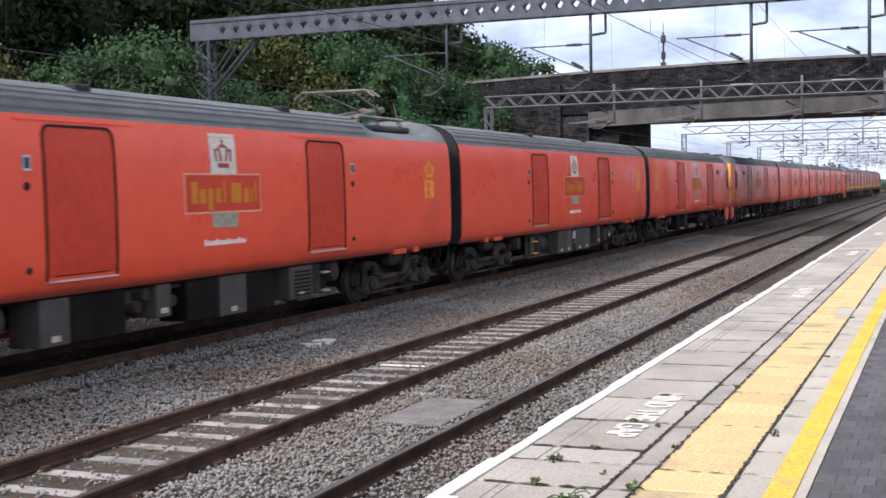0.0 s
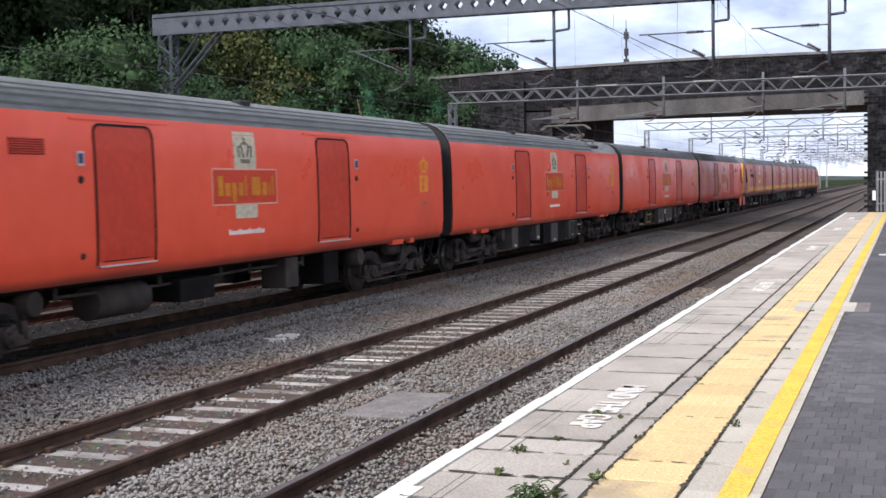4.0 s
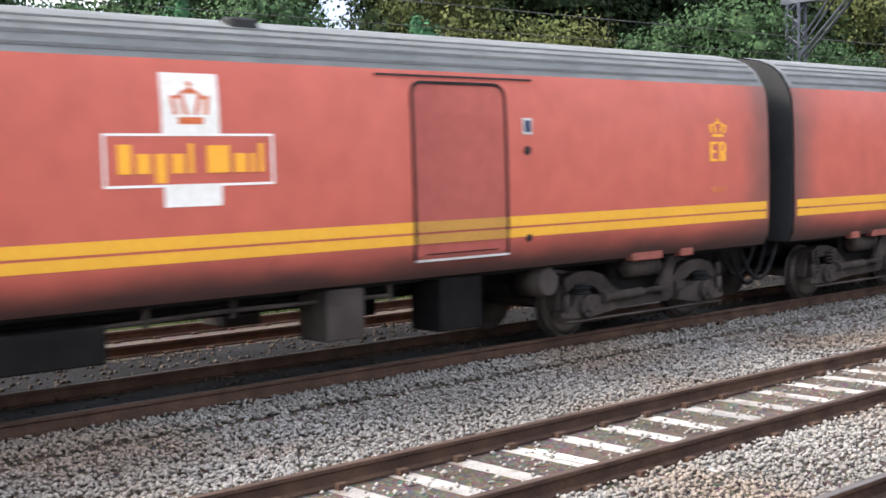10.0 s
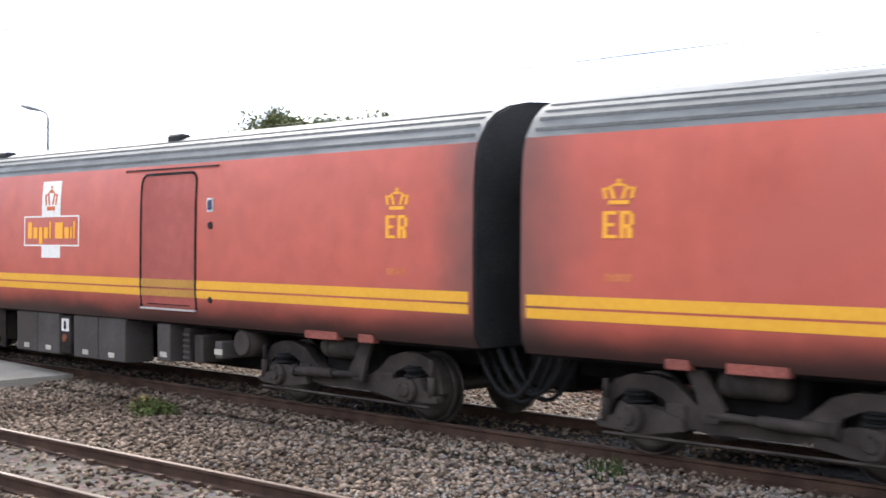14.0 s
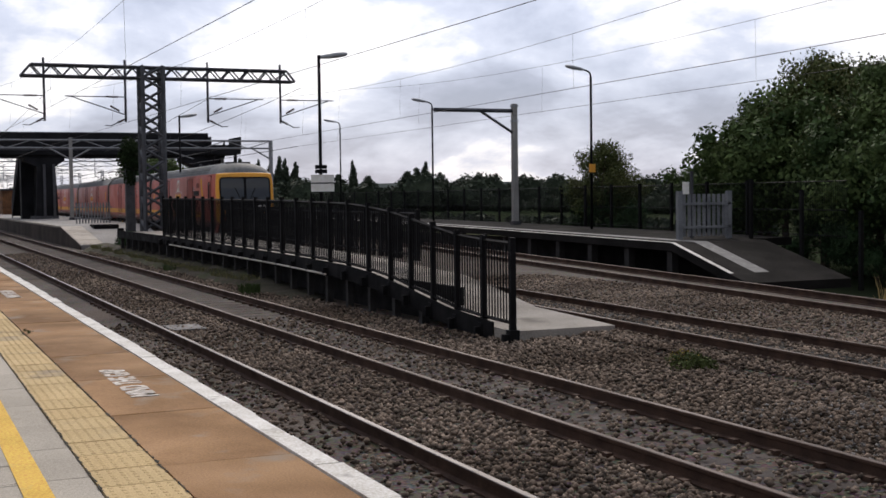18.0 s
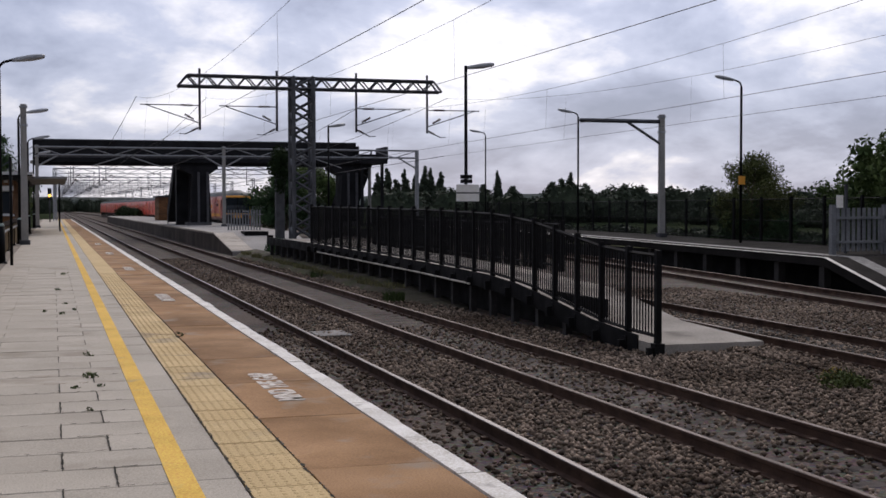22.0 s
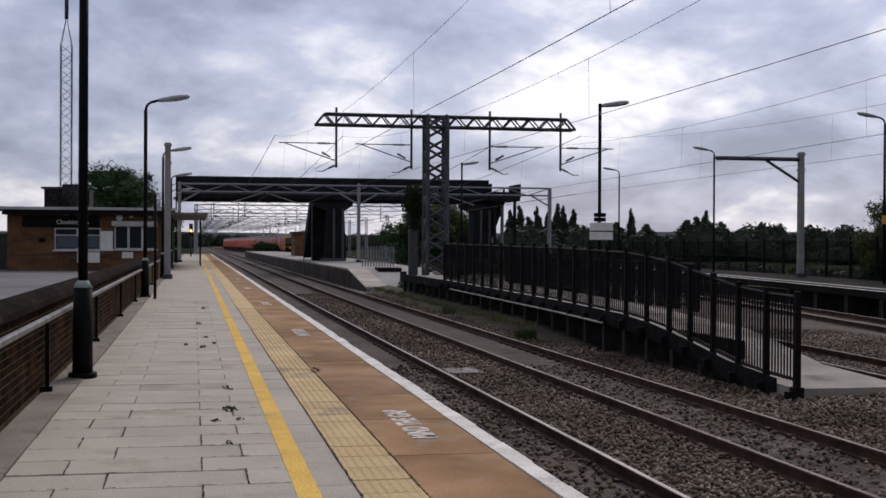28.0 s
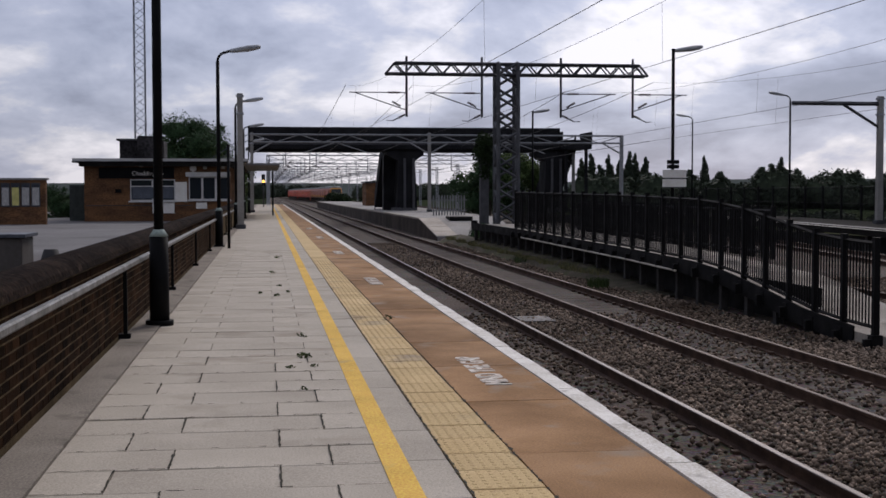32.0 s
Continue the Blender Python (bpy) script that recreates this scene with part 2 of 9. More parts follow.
CONCRETE = mat("stained_concrete", (0.25, 0.238, 0.22), (0.18, 0.17, 0.16), 0.8, 0.9, 0.2, fine=50, dirt=(0.14, 0.125, 0.11), dirt_scale=0.9, dirt_at=0.56)
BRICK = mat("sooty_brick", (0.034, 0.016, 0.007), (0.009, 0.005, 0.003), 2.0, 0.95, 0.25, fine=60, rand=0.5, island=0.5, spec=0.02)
BRICK_DARK = mat("blackened_bridge_brick", (0.024, 0.0225, 0.024), (0.009, 0.0085, 0.009), 0.9, 0.95, 0.3, fine=6, fine_amt=0.6, island=0.75, dirt=(0.05, 0.047, 0.048), dirt_scale=0.8, dirt_at=0.66)
BRICK_ORANGE = mat("orange_brown_brick", (0.150, 0.075, 0.034), (0.070, 0.038, 0.022), 0.7, 0.9, 0.2, fine=9, fine_amt=0.5, island=0.3, stretch=(1, 1, 3))
MORTAR = mat("ochre_mortar", (0.150, 0.110, 0.062), (0.075, 0.055, 0.032), 3, 0.95, 0.2, spec=0.02)
STEEL = mat("galvanised_steel", (0.095, 0.103, 0.12), (0.07, 0.077, 0.09), 1.5, 0.55, 0.05, metal=0.3, fine=30)
STEEL_DARK = mat("dark_weathered_steel", (0.075, 0.077, 0.084), (0.05, 0.051, 0.056), 1.5, 0.6, 0.05, metal=0.3, fine=30)
BLACK_PAINT = mat("black_paint", (0.008, 0.008, 0.0085), (0.006, 0.006, 0.0065), 2, 0.6, 0.0, spec=0.08)
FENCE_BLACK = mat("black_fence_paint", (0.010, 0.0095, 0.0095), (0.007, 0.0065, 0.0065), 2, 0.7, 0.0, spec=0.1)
WIRE = mat("copper_wire", (0.075, 0.07, 0.068), (0.05, 0.048, 0.047), 2, 0.6, 0.0)
PORCELAIN = mat("brown_insulator", (0.05, 0.03, 0.025), (0.035, 0.022, 0.02), 2, 0.25, 0.0)
GRASS = mat("rough_grass", c1=(0.04, 0.05, 0.018), c2=(0.07, 0.068, 0.03), scale=0.3, rough=0.95, bump=0.5, spec=0.0, fine=8, dirt=(0.085, 0.075, 0.04), dirt_scale=0.15, dirt_at=0.55)
FIELD = mat("distant_fields", (0.024, 0.034, 0.018), (0.04, 0.047, 0.027), 0.012, 0.95, 0.0, spec=0.0, fine=0.2, dirt=(0.11, 0.105, 0.06), dirt_scale=0.009, dirt_at=0.60)
DRY_GRASS = mat("dry_grass_blade", (0.42, 0.31, 0.135), (0.27, 0.205, 0.085), 1.0, 0.9, 0.0, island=0.35)
GREEN_BLADE = mat("green_grass_blade", (0.05, 0.075, 0.022), (0.035, 0.05, 0.016), 1.0, 0.9, 0.0, island=0.35)
BARK = mat("tree_bark", (0.10, 0.08, 0.06), (0.06, 0.05, 0.04), 3, 0.95, 0.5, fine=20)
LEAF_MID = leafy("green_leaves", (0.030, 0.060, 0.026), (0.054, 0.090, 0.040))
LEAF_DARK = leafy("dark_green_leaves", (0.013, 0.023, 0.010), (0.024, 0.038, 0.014))
LEAF_HEDGE = leafy("hedgerow_leaves", (0.038, 0.066, 0.023), (0.098, 0.135, 0.046))
# Leaf colour lightened and greyed to suggest the haze of distance.
LEAF_FAR = leafy("haze_greyed_leaves", (0.030, 0.040, 0.026), (0.048, 0.06, 0.038))
LEAF_CONIFER = leafy("conifer_leaves", (0.024, 0.068, 0.032), (0.048, 0.118, 0.054))
LEAF_OLIVE = leafy("olive_brown_leaves", (0.058, 0.076, 0.025), (0.09, 0.094, 0.034))
CAR_RED = mat("post_red_paint", (0.84, 0.095, 0.042), (0.78, 0.084, 0.037), 0.5, 0.36, 0.0, fine=3, fine_amt=0.08, spec=0.32, dirt=(0.68, 0.072, 0.036), dirt_scale=0.35, dirt_at=0.58)
CAR_RED_GROUND = mat("deep_red_emblem_ground", (0.62, 0.062, 0.028), (0.56, 0.056, 0.026), 1.5, 0.4)
CAR_FADED = mat("faded_dark_red_paint", (0.50, 0.112, 0.076), (0.45, 0.098, 0.066), 0.5, 0.4, 0.0, fine=3, fine_amt=0.08, spec=0.25, dirt=(0.45, 0.108, 0.078), dirt_scale=0.35, dirt_at=0.58)
CAR_ROOF = mat("grey_carriage_roof", (0.165, 0.168, 0.162), (0.122, 0.125, 0.12), 0.5, 0.65, 0.0, fine=6, fine_amt=0.2, stretch=(0.3, 1, 1))
CAR_FADED_DARK = mat("dull_red_louvre", (0.22, 0.06, 0.045), (0.17, 0.05, 0.04), 2, 0.6)
CAR_RED_DARK = mat("dark_red_louvre", (0.42, 0.05, 0.03), (0.35, 0.045, 0.03), 2, 0.6)
CAR_END = mat("sooty_carriage_end", (0.035, 0.034, 0.034), (0.022, 0.022, 0.022), 1, 0.8)
STRIPE = mat("yellow_livery_stripe", (0.76, 0.39, 0.040), (0.71, 0.36, 0.040), 0.7, 0.5, 0.0, fine=14, fine_amt=0.06)
SILL = mat("worn_bright_sill", (0.62, 0.60, 0.57), (0.48, 0.46, 0.44), 3, 0.4, 0.0, metal=0.4)
BLUE_FACE = mat("dark_blue_control_face", (0.035, 0.07, 0.16), (0.02, 0.03, 0.06), 9, 0.35, 0.0)
LOGO_GOLD = mat("gold_livery_paint", (0.90, 0.42, 0.045), (0.84, 0.39, 0.045), 2, 0.5, fine=14, fine_amt=0.06)
LOGO_WHITE = mat("white_livery_panel", (0.82, 0.79, 0.72), (0.76, 0.73, 0.66), 1.5, 0.6, 0.0, fine=12)
LOGO_GREY = mat("dirty_pale_panel", (0.52, 0.47, 0.39), (0.42, 0.38, 0.32), 1.5, 0.6, 0.0, fine=12)
CAB_YELLOW = mat("cab_warning_yellow", (0.80, 0.37, 0.055), (0.72, 0.33, 0.055), 1.2, 0.45, fine=12, fine_amt=0.08)
UNDER = mat("brake_dust_grey_metal", (0.060, 0.048, 0.041), (0.030, 0.024, 0.021), 2, 0.85, 0.1, fine=30, fine_amt=0.1)
UNDER_DARK = mat("underframe_black", (0.012, 0.011, 0.010), (0.008, 0.007, 0.007), 2, 0.9, spec=0.1)
EQUIP = mat("grey_equipment_box", (0.095, 0.084, 0.075), (0.068, 0.06, 0.054), 1.2, 0.8, 0.05, fine=20, fine_amt=0.1, dirt=(0.08, 0.065, 0.055), dirt_scale=1.2, dirt_at=0.55)
WHEEL = mat("worn_wheel_steel", (0.13, 0.115, 0.10), (0.06, 0.05, 0.045), 2, 0.5, 0.0, metal=0.6)
RUBBER = mat("black_rubber", (0.015, 0.015, 0.015), (0.01, 0.01, 0.01), 3, 0.8)
FAR_STEEL = mat("far_pale_steel", (0.36, 0.37, 0.39), (0.28, 0.29, 0.3), 1.5, 0.6, 0.0, metal=0.2)
PALE_GATE = mat("dull_galvanised_palisade", (0.24, 0.245, 0.25), (0.17, 0.175, 0.18), 1.5, 0.6, 0.05, metal=0.2, fine=30)
BLOCK = mat("dark_paving_block", (0.112, 0.104, 0.104), (0.090, 0.084, 0.084), 0.8, 0.95, 0.3, fine=120, fine_amt=0.3, rand=0.14, island=0.14)
GLASS = glass("dark_glass")



def tone_from_edge(m, edge_tone, axis, lo, hi, wander, most, scale, stretch=(1, 1, 1), ends=2):
    """Blends another colour over a paint from one edge: axis 0 along the car from its ends (ends 1: the one at +x),
    axis 2 up from the sill; the edge wanders in streaks.
    """
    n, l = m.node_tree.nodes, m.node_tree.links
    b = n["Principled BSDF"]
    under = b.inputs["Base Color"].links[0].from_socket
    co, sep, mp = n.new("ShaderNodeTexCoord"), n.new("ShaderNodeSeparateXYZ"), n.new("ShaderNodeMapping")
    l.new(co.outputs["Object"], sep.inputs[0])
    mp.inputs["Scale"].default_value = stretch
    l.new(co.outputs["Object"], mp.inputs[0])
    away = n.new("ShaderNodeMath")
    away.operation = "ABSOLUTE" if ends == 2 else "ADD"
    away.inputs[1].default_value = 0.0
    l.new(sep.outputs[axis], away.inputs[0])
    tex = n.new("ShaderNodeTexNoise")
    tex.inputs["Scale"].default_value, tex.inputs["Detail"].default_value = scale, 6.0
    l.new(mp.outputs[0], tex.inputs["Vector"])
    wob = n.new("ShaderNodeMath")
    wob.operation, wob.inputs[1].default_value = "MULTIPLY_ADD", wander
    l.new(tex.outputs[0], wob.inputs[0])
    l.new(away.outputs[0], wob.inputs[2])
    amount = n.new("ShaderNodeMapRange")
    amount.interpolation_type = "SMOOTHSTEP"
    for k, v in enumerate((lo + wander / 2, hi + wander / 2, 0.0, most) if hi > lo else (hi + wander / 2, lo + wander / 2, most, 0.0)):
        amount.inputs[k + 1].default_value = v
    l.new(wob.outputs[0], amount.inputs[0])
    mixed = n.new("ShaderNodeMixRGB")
    mixed.inputs[2].default_value = (*edge_tone, 1)
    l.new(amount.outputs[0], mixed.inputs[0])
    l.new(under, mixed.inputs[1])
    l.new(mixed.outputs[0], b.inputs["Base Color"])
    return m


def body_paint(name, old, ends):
    """The paint of a car's sides: darker towards the sill, on the older cars soot blown round the ends."""
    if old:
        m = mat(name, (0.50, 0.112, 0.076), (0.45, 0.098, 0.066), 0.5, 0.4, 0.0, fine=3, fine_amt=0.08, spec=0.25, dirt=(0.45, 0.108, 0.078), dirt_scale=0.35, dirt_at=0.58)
        tone_from_edge(m, (0.085, 0.062, 0.052), 0, 8.9, 10.0, 0.8, 0.72, 1.6, ends=ends)
        return tone_from_edge(m, (0.040, 0.028, 0.024), 2, 1.50, 1.06, 0.30, 0.95, 1.3, (0.6, 1, 1.5))
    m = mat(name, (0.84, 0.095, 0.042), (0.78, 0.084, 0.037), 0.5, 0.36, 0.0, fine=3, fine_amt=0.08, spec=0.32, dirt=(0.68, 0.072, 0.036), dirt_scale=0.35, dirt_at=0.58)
    return tone_from_edge(m, (0.09, 0.035, 0.026), 2, 1.20, 1.02, 0.12, 0.8, 1.3, (0.6, 1, 1.5))


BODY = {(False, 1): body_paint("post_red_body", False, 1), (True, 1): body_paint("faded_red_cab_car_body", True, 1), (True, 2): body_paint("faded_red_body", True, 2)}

# building helpers
ZP = 0.90            # platform level above the near rails


def mesh_of(name, verts, faces, material):
    me = bpy.data.meshes.new(name)
    me.from_pydata(verts, [], faces)
    me.materials.append(material)
    me.validate()
    return me


def finish(name, bm, material, smooth=False):
    me = bpy.data.meshes.new(name)
    bmesh.ops.recalc_face_normals(bm, faces=bm.faces)
    bm.to_mesh(me)
    bm.free()
    for m in material if isinstance(material, (list, tuple)) else [material]:
        me.materials.append(m)
    if smooth:
        me.shade_smooth()
    return me


def part(name, bm, material, parent, label="", smooth=False):
    ob = new(name, bm if isinstance(bm, bpy.types.Mesh) else finish(name, bm, material, smooth))
    ob.parent = parent
    return tagged(ob, label)


def thing(name, label, category, m=None, group="", kind=""):
    ob = new(name)
    ob.empty_display_size = 0.2
    if m is not None:
        ob.matrix_basis = m
    return tagged(ob, label, category, group, kind)


def solo(name, bm, material, label, category="", kind="", group="", smooth=False):
    ob = new(name, bm if isinstance(bm, bpy.types.Mesh) else finish(name, bm, material, smooth))
    return tagged(ob, label, category, group, kind)


def box(bm, x0, x1, y0, y1, z0, z1, mi=0, bevel=0.0, m=None):
    vs = [bm.verts.new((x, y, z)) for x in (x0, x1) for y in (y0, y1) for z in (z0, z1)]
    fs = [bm.faces.new([vs[i] for i in q]) for q in ((0, 1, 3, 2), (4, 6, 7, 5), (0, 4, 5, 1), (2, 3, 7, 6), (0, 2, 6, 4), (1, 5, 7, 3))]
    for f in fs:
        f.material_index = mi
    if bevel:
        es = list({e for f in fs for e in f.edges})
        r = bmesh.ops.bevel(bm, geom=es, offset=bevel, segments=1, affect="EDGES")
        vs = list({v for f in r["faces"] for v in f.verts})
    if m is not None:
        bmesh.ops.transform(bm, matrix=m, verts=vs)
    return bm


def bx(*a, **k):
    return box(bmesh.new(), *a, **k)


def tube(bm, a, b, r0, r1=None, seg=8, caps=True, mi=0):
    a, b = Vector(a), Vector(b)
    d = b - a
    if d.length < 1e-6:
        return bm
    q = d.to_track_quat("Z", "Y")
    r1 = r0 if r1 is None else r1
    rings = []
    for p, r in ((a, r0), (b, r1)):
        rings.append([bm.verts.new(p + q @ Vector((r * math.cos(2 * math.pi * i / seg), r * math.sin(2 * math.pi * i / seg), 0))) for i in range(seg)])
    for i in range(seg):
        f = bm.faces.new((rings[0][i], rings[0][(i + 1) % seg], rings[1][(i + 1) % seg], rings[1][i]))
        f.material_index = mi
        f.smooth = seg > 6
    if caps:
        for ring, flip in ((rings[0], True), (rings[1], False)):
            f = bm.faces.new(ring[::-1] if flip else ring)
            f.material_index = mi
    return bm


def pipe(bm, pts, r, seg=8, mi=0):
    for a, b in zip(pts, pts[1:]):
        tube(bm, a, b, r, seg=seg, mi=mi)
    return bm


def hose(bm, pts, r, seg=6):
    """A round hose or wire along a line, in one piece."""
    pts = [Vector(p) for p in pts]
    rings = []
    for i, p in enumerate(pts):
        d = pts[min(i + 1, len(pts) - 1)] - pts[max(i - 1, 0)]
        q = d.to_track_quat("Z", "Y")
        rings.append([p + q @ Vector((r * math.cos(6.2832 * k / seg), r * math.sin(6.2832 * k / seg), 0)) for k in range(seg)])
    return loft(bm, rings)


def bar(bm, a, b, w, h=None, mi=0):
    """A square bar from a to b."""
    return tube(bm, a, b, w * 0.7071, seg=4, mi=mi) if h is None else bar_flat(bm, a, b, w, h, mi)


def bar_flat(bm, a, b, w, h, mi=0):
    a, b = Vector(a), Vector(b)
    q = (b - a).to_track_quat("X", "Z").to_matrix().to_4x4()
    return box(bm, 0, (b - a).length, -w / 2, w / 2, -h / 2, h / 2, mi, m=Matrix.Translation(a) @ q)


def prism(bm, poly, x0, x1, axis="x", mi=0):
    """A polygon given in the plane across the axis, drawn out along it."""
    place = {"x": lambda s, p: (s, p[0], p[1]), "y": lambda s, p: (p[0], s, p[1]), "z": lambda s, p: (p[0], p[1], s)}[axis]
    a, b = [[bm.verts.new(place(s, p)) for p in poly] for s in (x0, x1)]
    n = len(poly)
    for i in range(n):
        bm.faces.new((a[i], a[(i + 1) % n], b[(i + 1) % n], b[i])).material_index = mi
    bm.faces.new(a[::-1]).material_index = mi
    bm.faces.new(b).material_index = mi
    return bm


def loft(bm, rings, mi=0, closed=True, caps=True, smooth=True):
    rows = [[bm.verts.new(p) for p in ring] for ring in rings]
    n = len(rows[0])
    for a, b in zip(rows, rows[1:]):
        for i in range(n if closed else n - 1):
            f = bm.faces.new((a[i], a[(i + 1) % n], b[(i + 1) % n], b[i]))
            f.material_index, f.smooth = mi, smooth
    if caps and closed:
        bm.faces.new(rows[0][::-1]).material_index = mi
        bm.faces.new(rows[-1]).material_index = mi
    return bm


# the four tracks
def ramp_in(x, x0, x1, slope):
    """How far a line has swung out that begins to curve at x0 and holds its slope from x1 on (x falls)."""
    if x >= x0:
        return 0.0
    if x >= x1:
        return slope * (x0 - x) ** 2 / (2 * (x0 - x1))
    return slope * (x0 - x1) / 2 + slope * (x1 - x)


def track_y(k, x):
    if k == 1:
        return 4.03
    if k == 2:
        return 7.37
    if k == 3:
        y = 12.15 + ramp_in(x, 2, -12, 0.052)
        return y - ramp_in(x, -60, -150, 0.052) - ramp_in(x, -150, -300, 0.022)
    y = 16.05 + ramp_in(x, 12, -22, 0.15)
    return y - ramp_in(x, -45, -110, 0.15) - ramp_in(x, -150, -300, 0.022)


TRACK_Z = {1: 0.0, 2: 0.0, 3: 0.12, 4: 0.12}


def stations(x0, x1):
    xs, x = [], x0
    while x < x1:
        xs.append(x)
        x += 2.0 if -70 < x < 60 else 8.0
    return xs + [x1]


def build_ground():
    bm = bmesh.new()
    s = 3500.0
    box(bm, -s, s, -s, s, -1.5, -0.72)
    solo("ground", bm, FIELD, "wide flat green and straw fields to the horizon", kind="structure")
    # ballast bed across the four tracks, a strip of cross-sections
    bm = bmesh.new()
    rows = []
    for x in [-900, -600, -450] + stations(-330, 330) + [450, 600, 900]:
        y4 = track_y(4, x)
        y3 = track_y(3, x)
        rows.append([(x, 1.2, -0.9), (x, 1.3, -0.17), (x, 8.9, -0.17), (x, 9.6, -0.2), (x, y3 - 1.6, -0.1), (x, y3 - 0.5, -0.045), (x, y4 + 1.4, -0.045), (x, y4 + 3.0, -0.4), (x, y4 + 3.4, -0.9)])
    loft(bm, rows, closed=False, smooth=False)
    solo("ballast_bed", bm, BALLAST, "grey and brown crushed stone ballast under four tracks", kind="structure")


def build_oily_shade_strip():
    """Grease and brake dust between the train's rails, with the shade below painted in."""
    bm = bmesh.new()
    # The second span paints the train's shade on ballast beyond the far rail.
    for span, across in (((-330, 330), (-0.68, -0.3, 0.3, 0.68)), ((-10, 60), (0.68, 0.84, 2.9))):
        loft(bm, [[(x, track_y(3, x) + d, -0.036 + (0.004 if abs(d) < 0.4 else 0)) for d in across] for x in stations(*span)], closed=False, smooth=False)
    solo("oily_ballast", bm, mat("oil_and_shade_black_ballast", (0.012, 0.0105, 0.0095), (0.007, 0.006, 0.0055), 0.8, 0.9, 1.0, fine=30, voronoi=19.0), "black ballast under the train, oil and painted shade", kind="structure")


def build_track(k):
    xa, xb = (-420, 420)
    z = TRACK_Z[k]
    tr = thing("railway_track", "rusty steel rails on concrete sleepers in ballast", "railway track", kind="structure", group="railway tracks")
    head = [(-0.036, 0.0), (-0.03, 0.006), (0.03, 0.006), (0.036, 0.0), (0.036, -0.03), (0.009, -0.045), (0.009, -0.125), (0.07, -0.14), (0.07, -0.155), (-0.07, -0.155), (-0.07, -0.14), (-0.009, -0.125), (-0.009, -0.045), (-0.036, -0.03)]
    xs = [-700, -500] + stations(xa, xb) + [500, 700]
    for side in (-1, 1):
        bm = bmesh.new()
        rings = []
        for x in xs:
            y = track_y(k, x) + side * 0.7535
            rings.append([(x, y + a, z + c - 0.006) for a, c in head])
        loft(bm, rings, smooth=False)
        bm.faces.ensure_lookup_table()
        for f in bm.faces:
            if f.calc_center_median().z > z - 0.004 and len(f.verts) == 4:
                f.material_index = 1
        part("rail", bm, (RAIL, RAIL_TOP if k == 1 else RAIL_DULL), tr, "rusty rail with a worn bright head")
    return tr


def build_sleepers(k, tr):
    """Sleepers near the platform one by one, the rest of the line in one piece."""
    z = TRACK_Z[k] - 0.155
    top = -0.012 if k == 2 else -0.03
    near = (-32, 46) if k in (1, 2) else (-14, 30) if k == 3 else (8, 24)

    def shape():
        bm = bmesh.new()
        prism(bm, [(-0.13, -0.16), (0.13, -0.16), (0.105, top), (-0.105, top)], -1.25, 1.25, "y")
        return bm
    light, dark = finish("sleeper", shape(), SLEEPER), finish("sleeper", shape(), SLEEPER_DARK)
    clip = bmesh.new()
    for s in (-0.7535, 0.7535):
        for d in (-0.11, 0.11):
            box(clip, -0.05, 0.05, s + d - 0.035, s + d + 0.035, top - 0.01, top + 0.05)
    clips = finish("rail_clip", clip, RAIL)
    rnd = random.Random(k)
    far_v, far_f = [], []
    x = -160.0
    while x < 130:
        y = track_y(k, x)
        if near[0] < x < near[1]:
            ob = new("sleeper", light if (k == 2 and x > 4) else dark)
            ob.parent = tr
            ob.matrix_basis = pose(x, y, z, 0, 0, rnd.uniform(-0.6, 0.6))
            c = new("rail_clip", clips)
            c.parent = tr
            c.matrix_basis = pose(x, y, z)
        else:
            n = len(far_v)
            far_v += [(x + a, y + b, z + top) for a, b in ((-0.11, -1.25), (0.11, -1.25), (0.11, 1.25), (-0.11, 1.25))]
            far_v += [(x + a, y + b, z + top - 0.1) for a, b in ((-0.13, -1.25), (0.13, -1.25), (0.13, 1.25), (-0.13, 1.25))]
            far_f += [(n, n + 1, n + 2, n + 3), (n, n + 4, n + 5, n + 1), (n + 2, n + 6, n + 7, n + 3), (n + 1, n + 5, n + 6, n + 2), (n + 3, n + 7, n + 4, n)]
        x += 0.65
    tagged(part("sleepers", mesh_of("sleepers", far_v, far_f, SLEEPER_DARK), None, tr), kind="stuff")


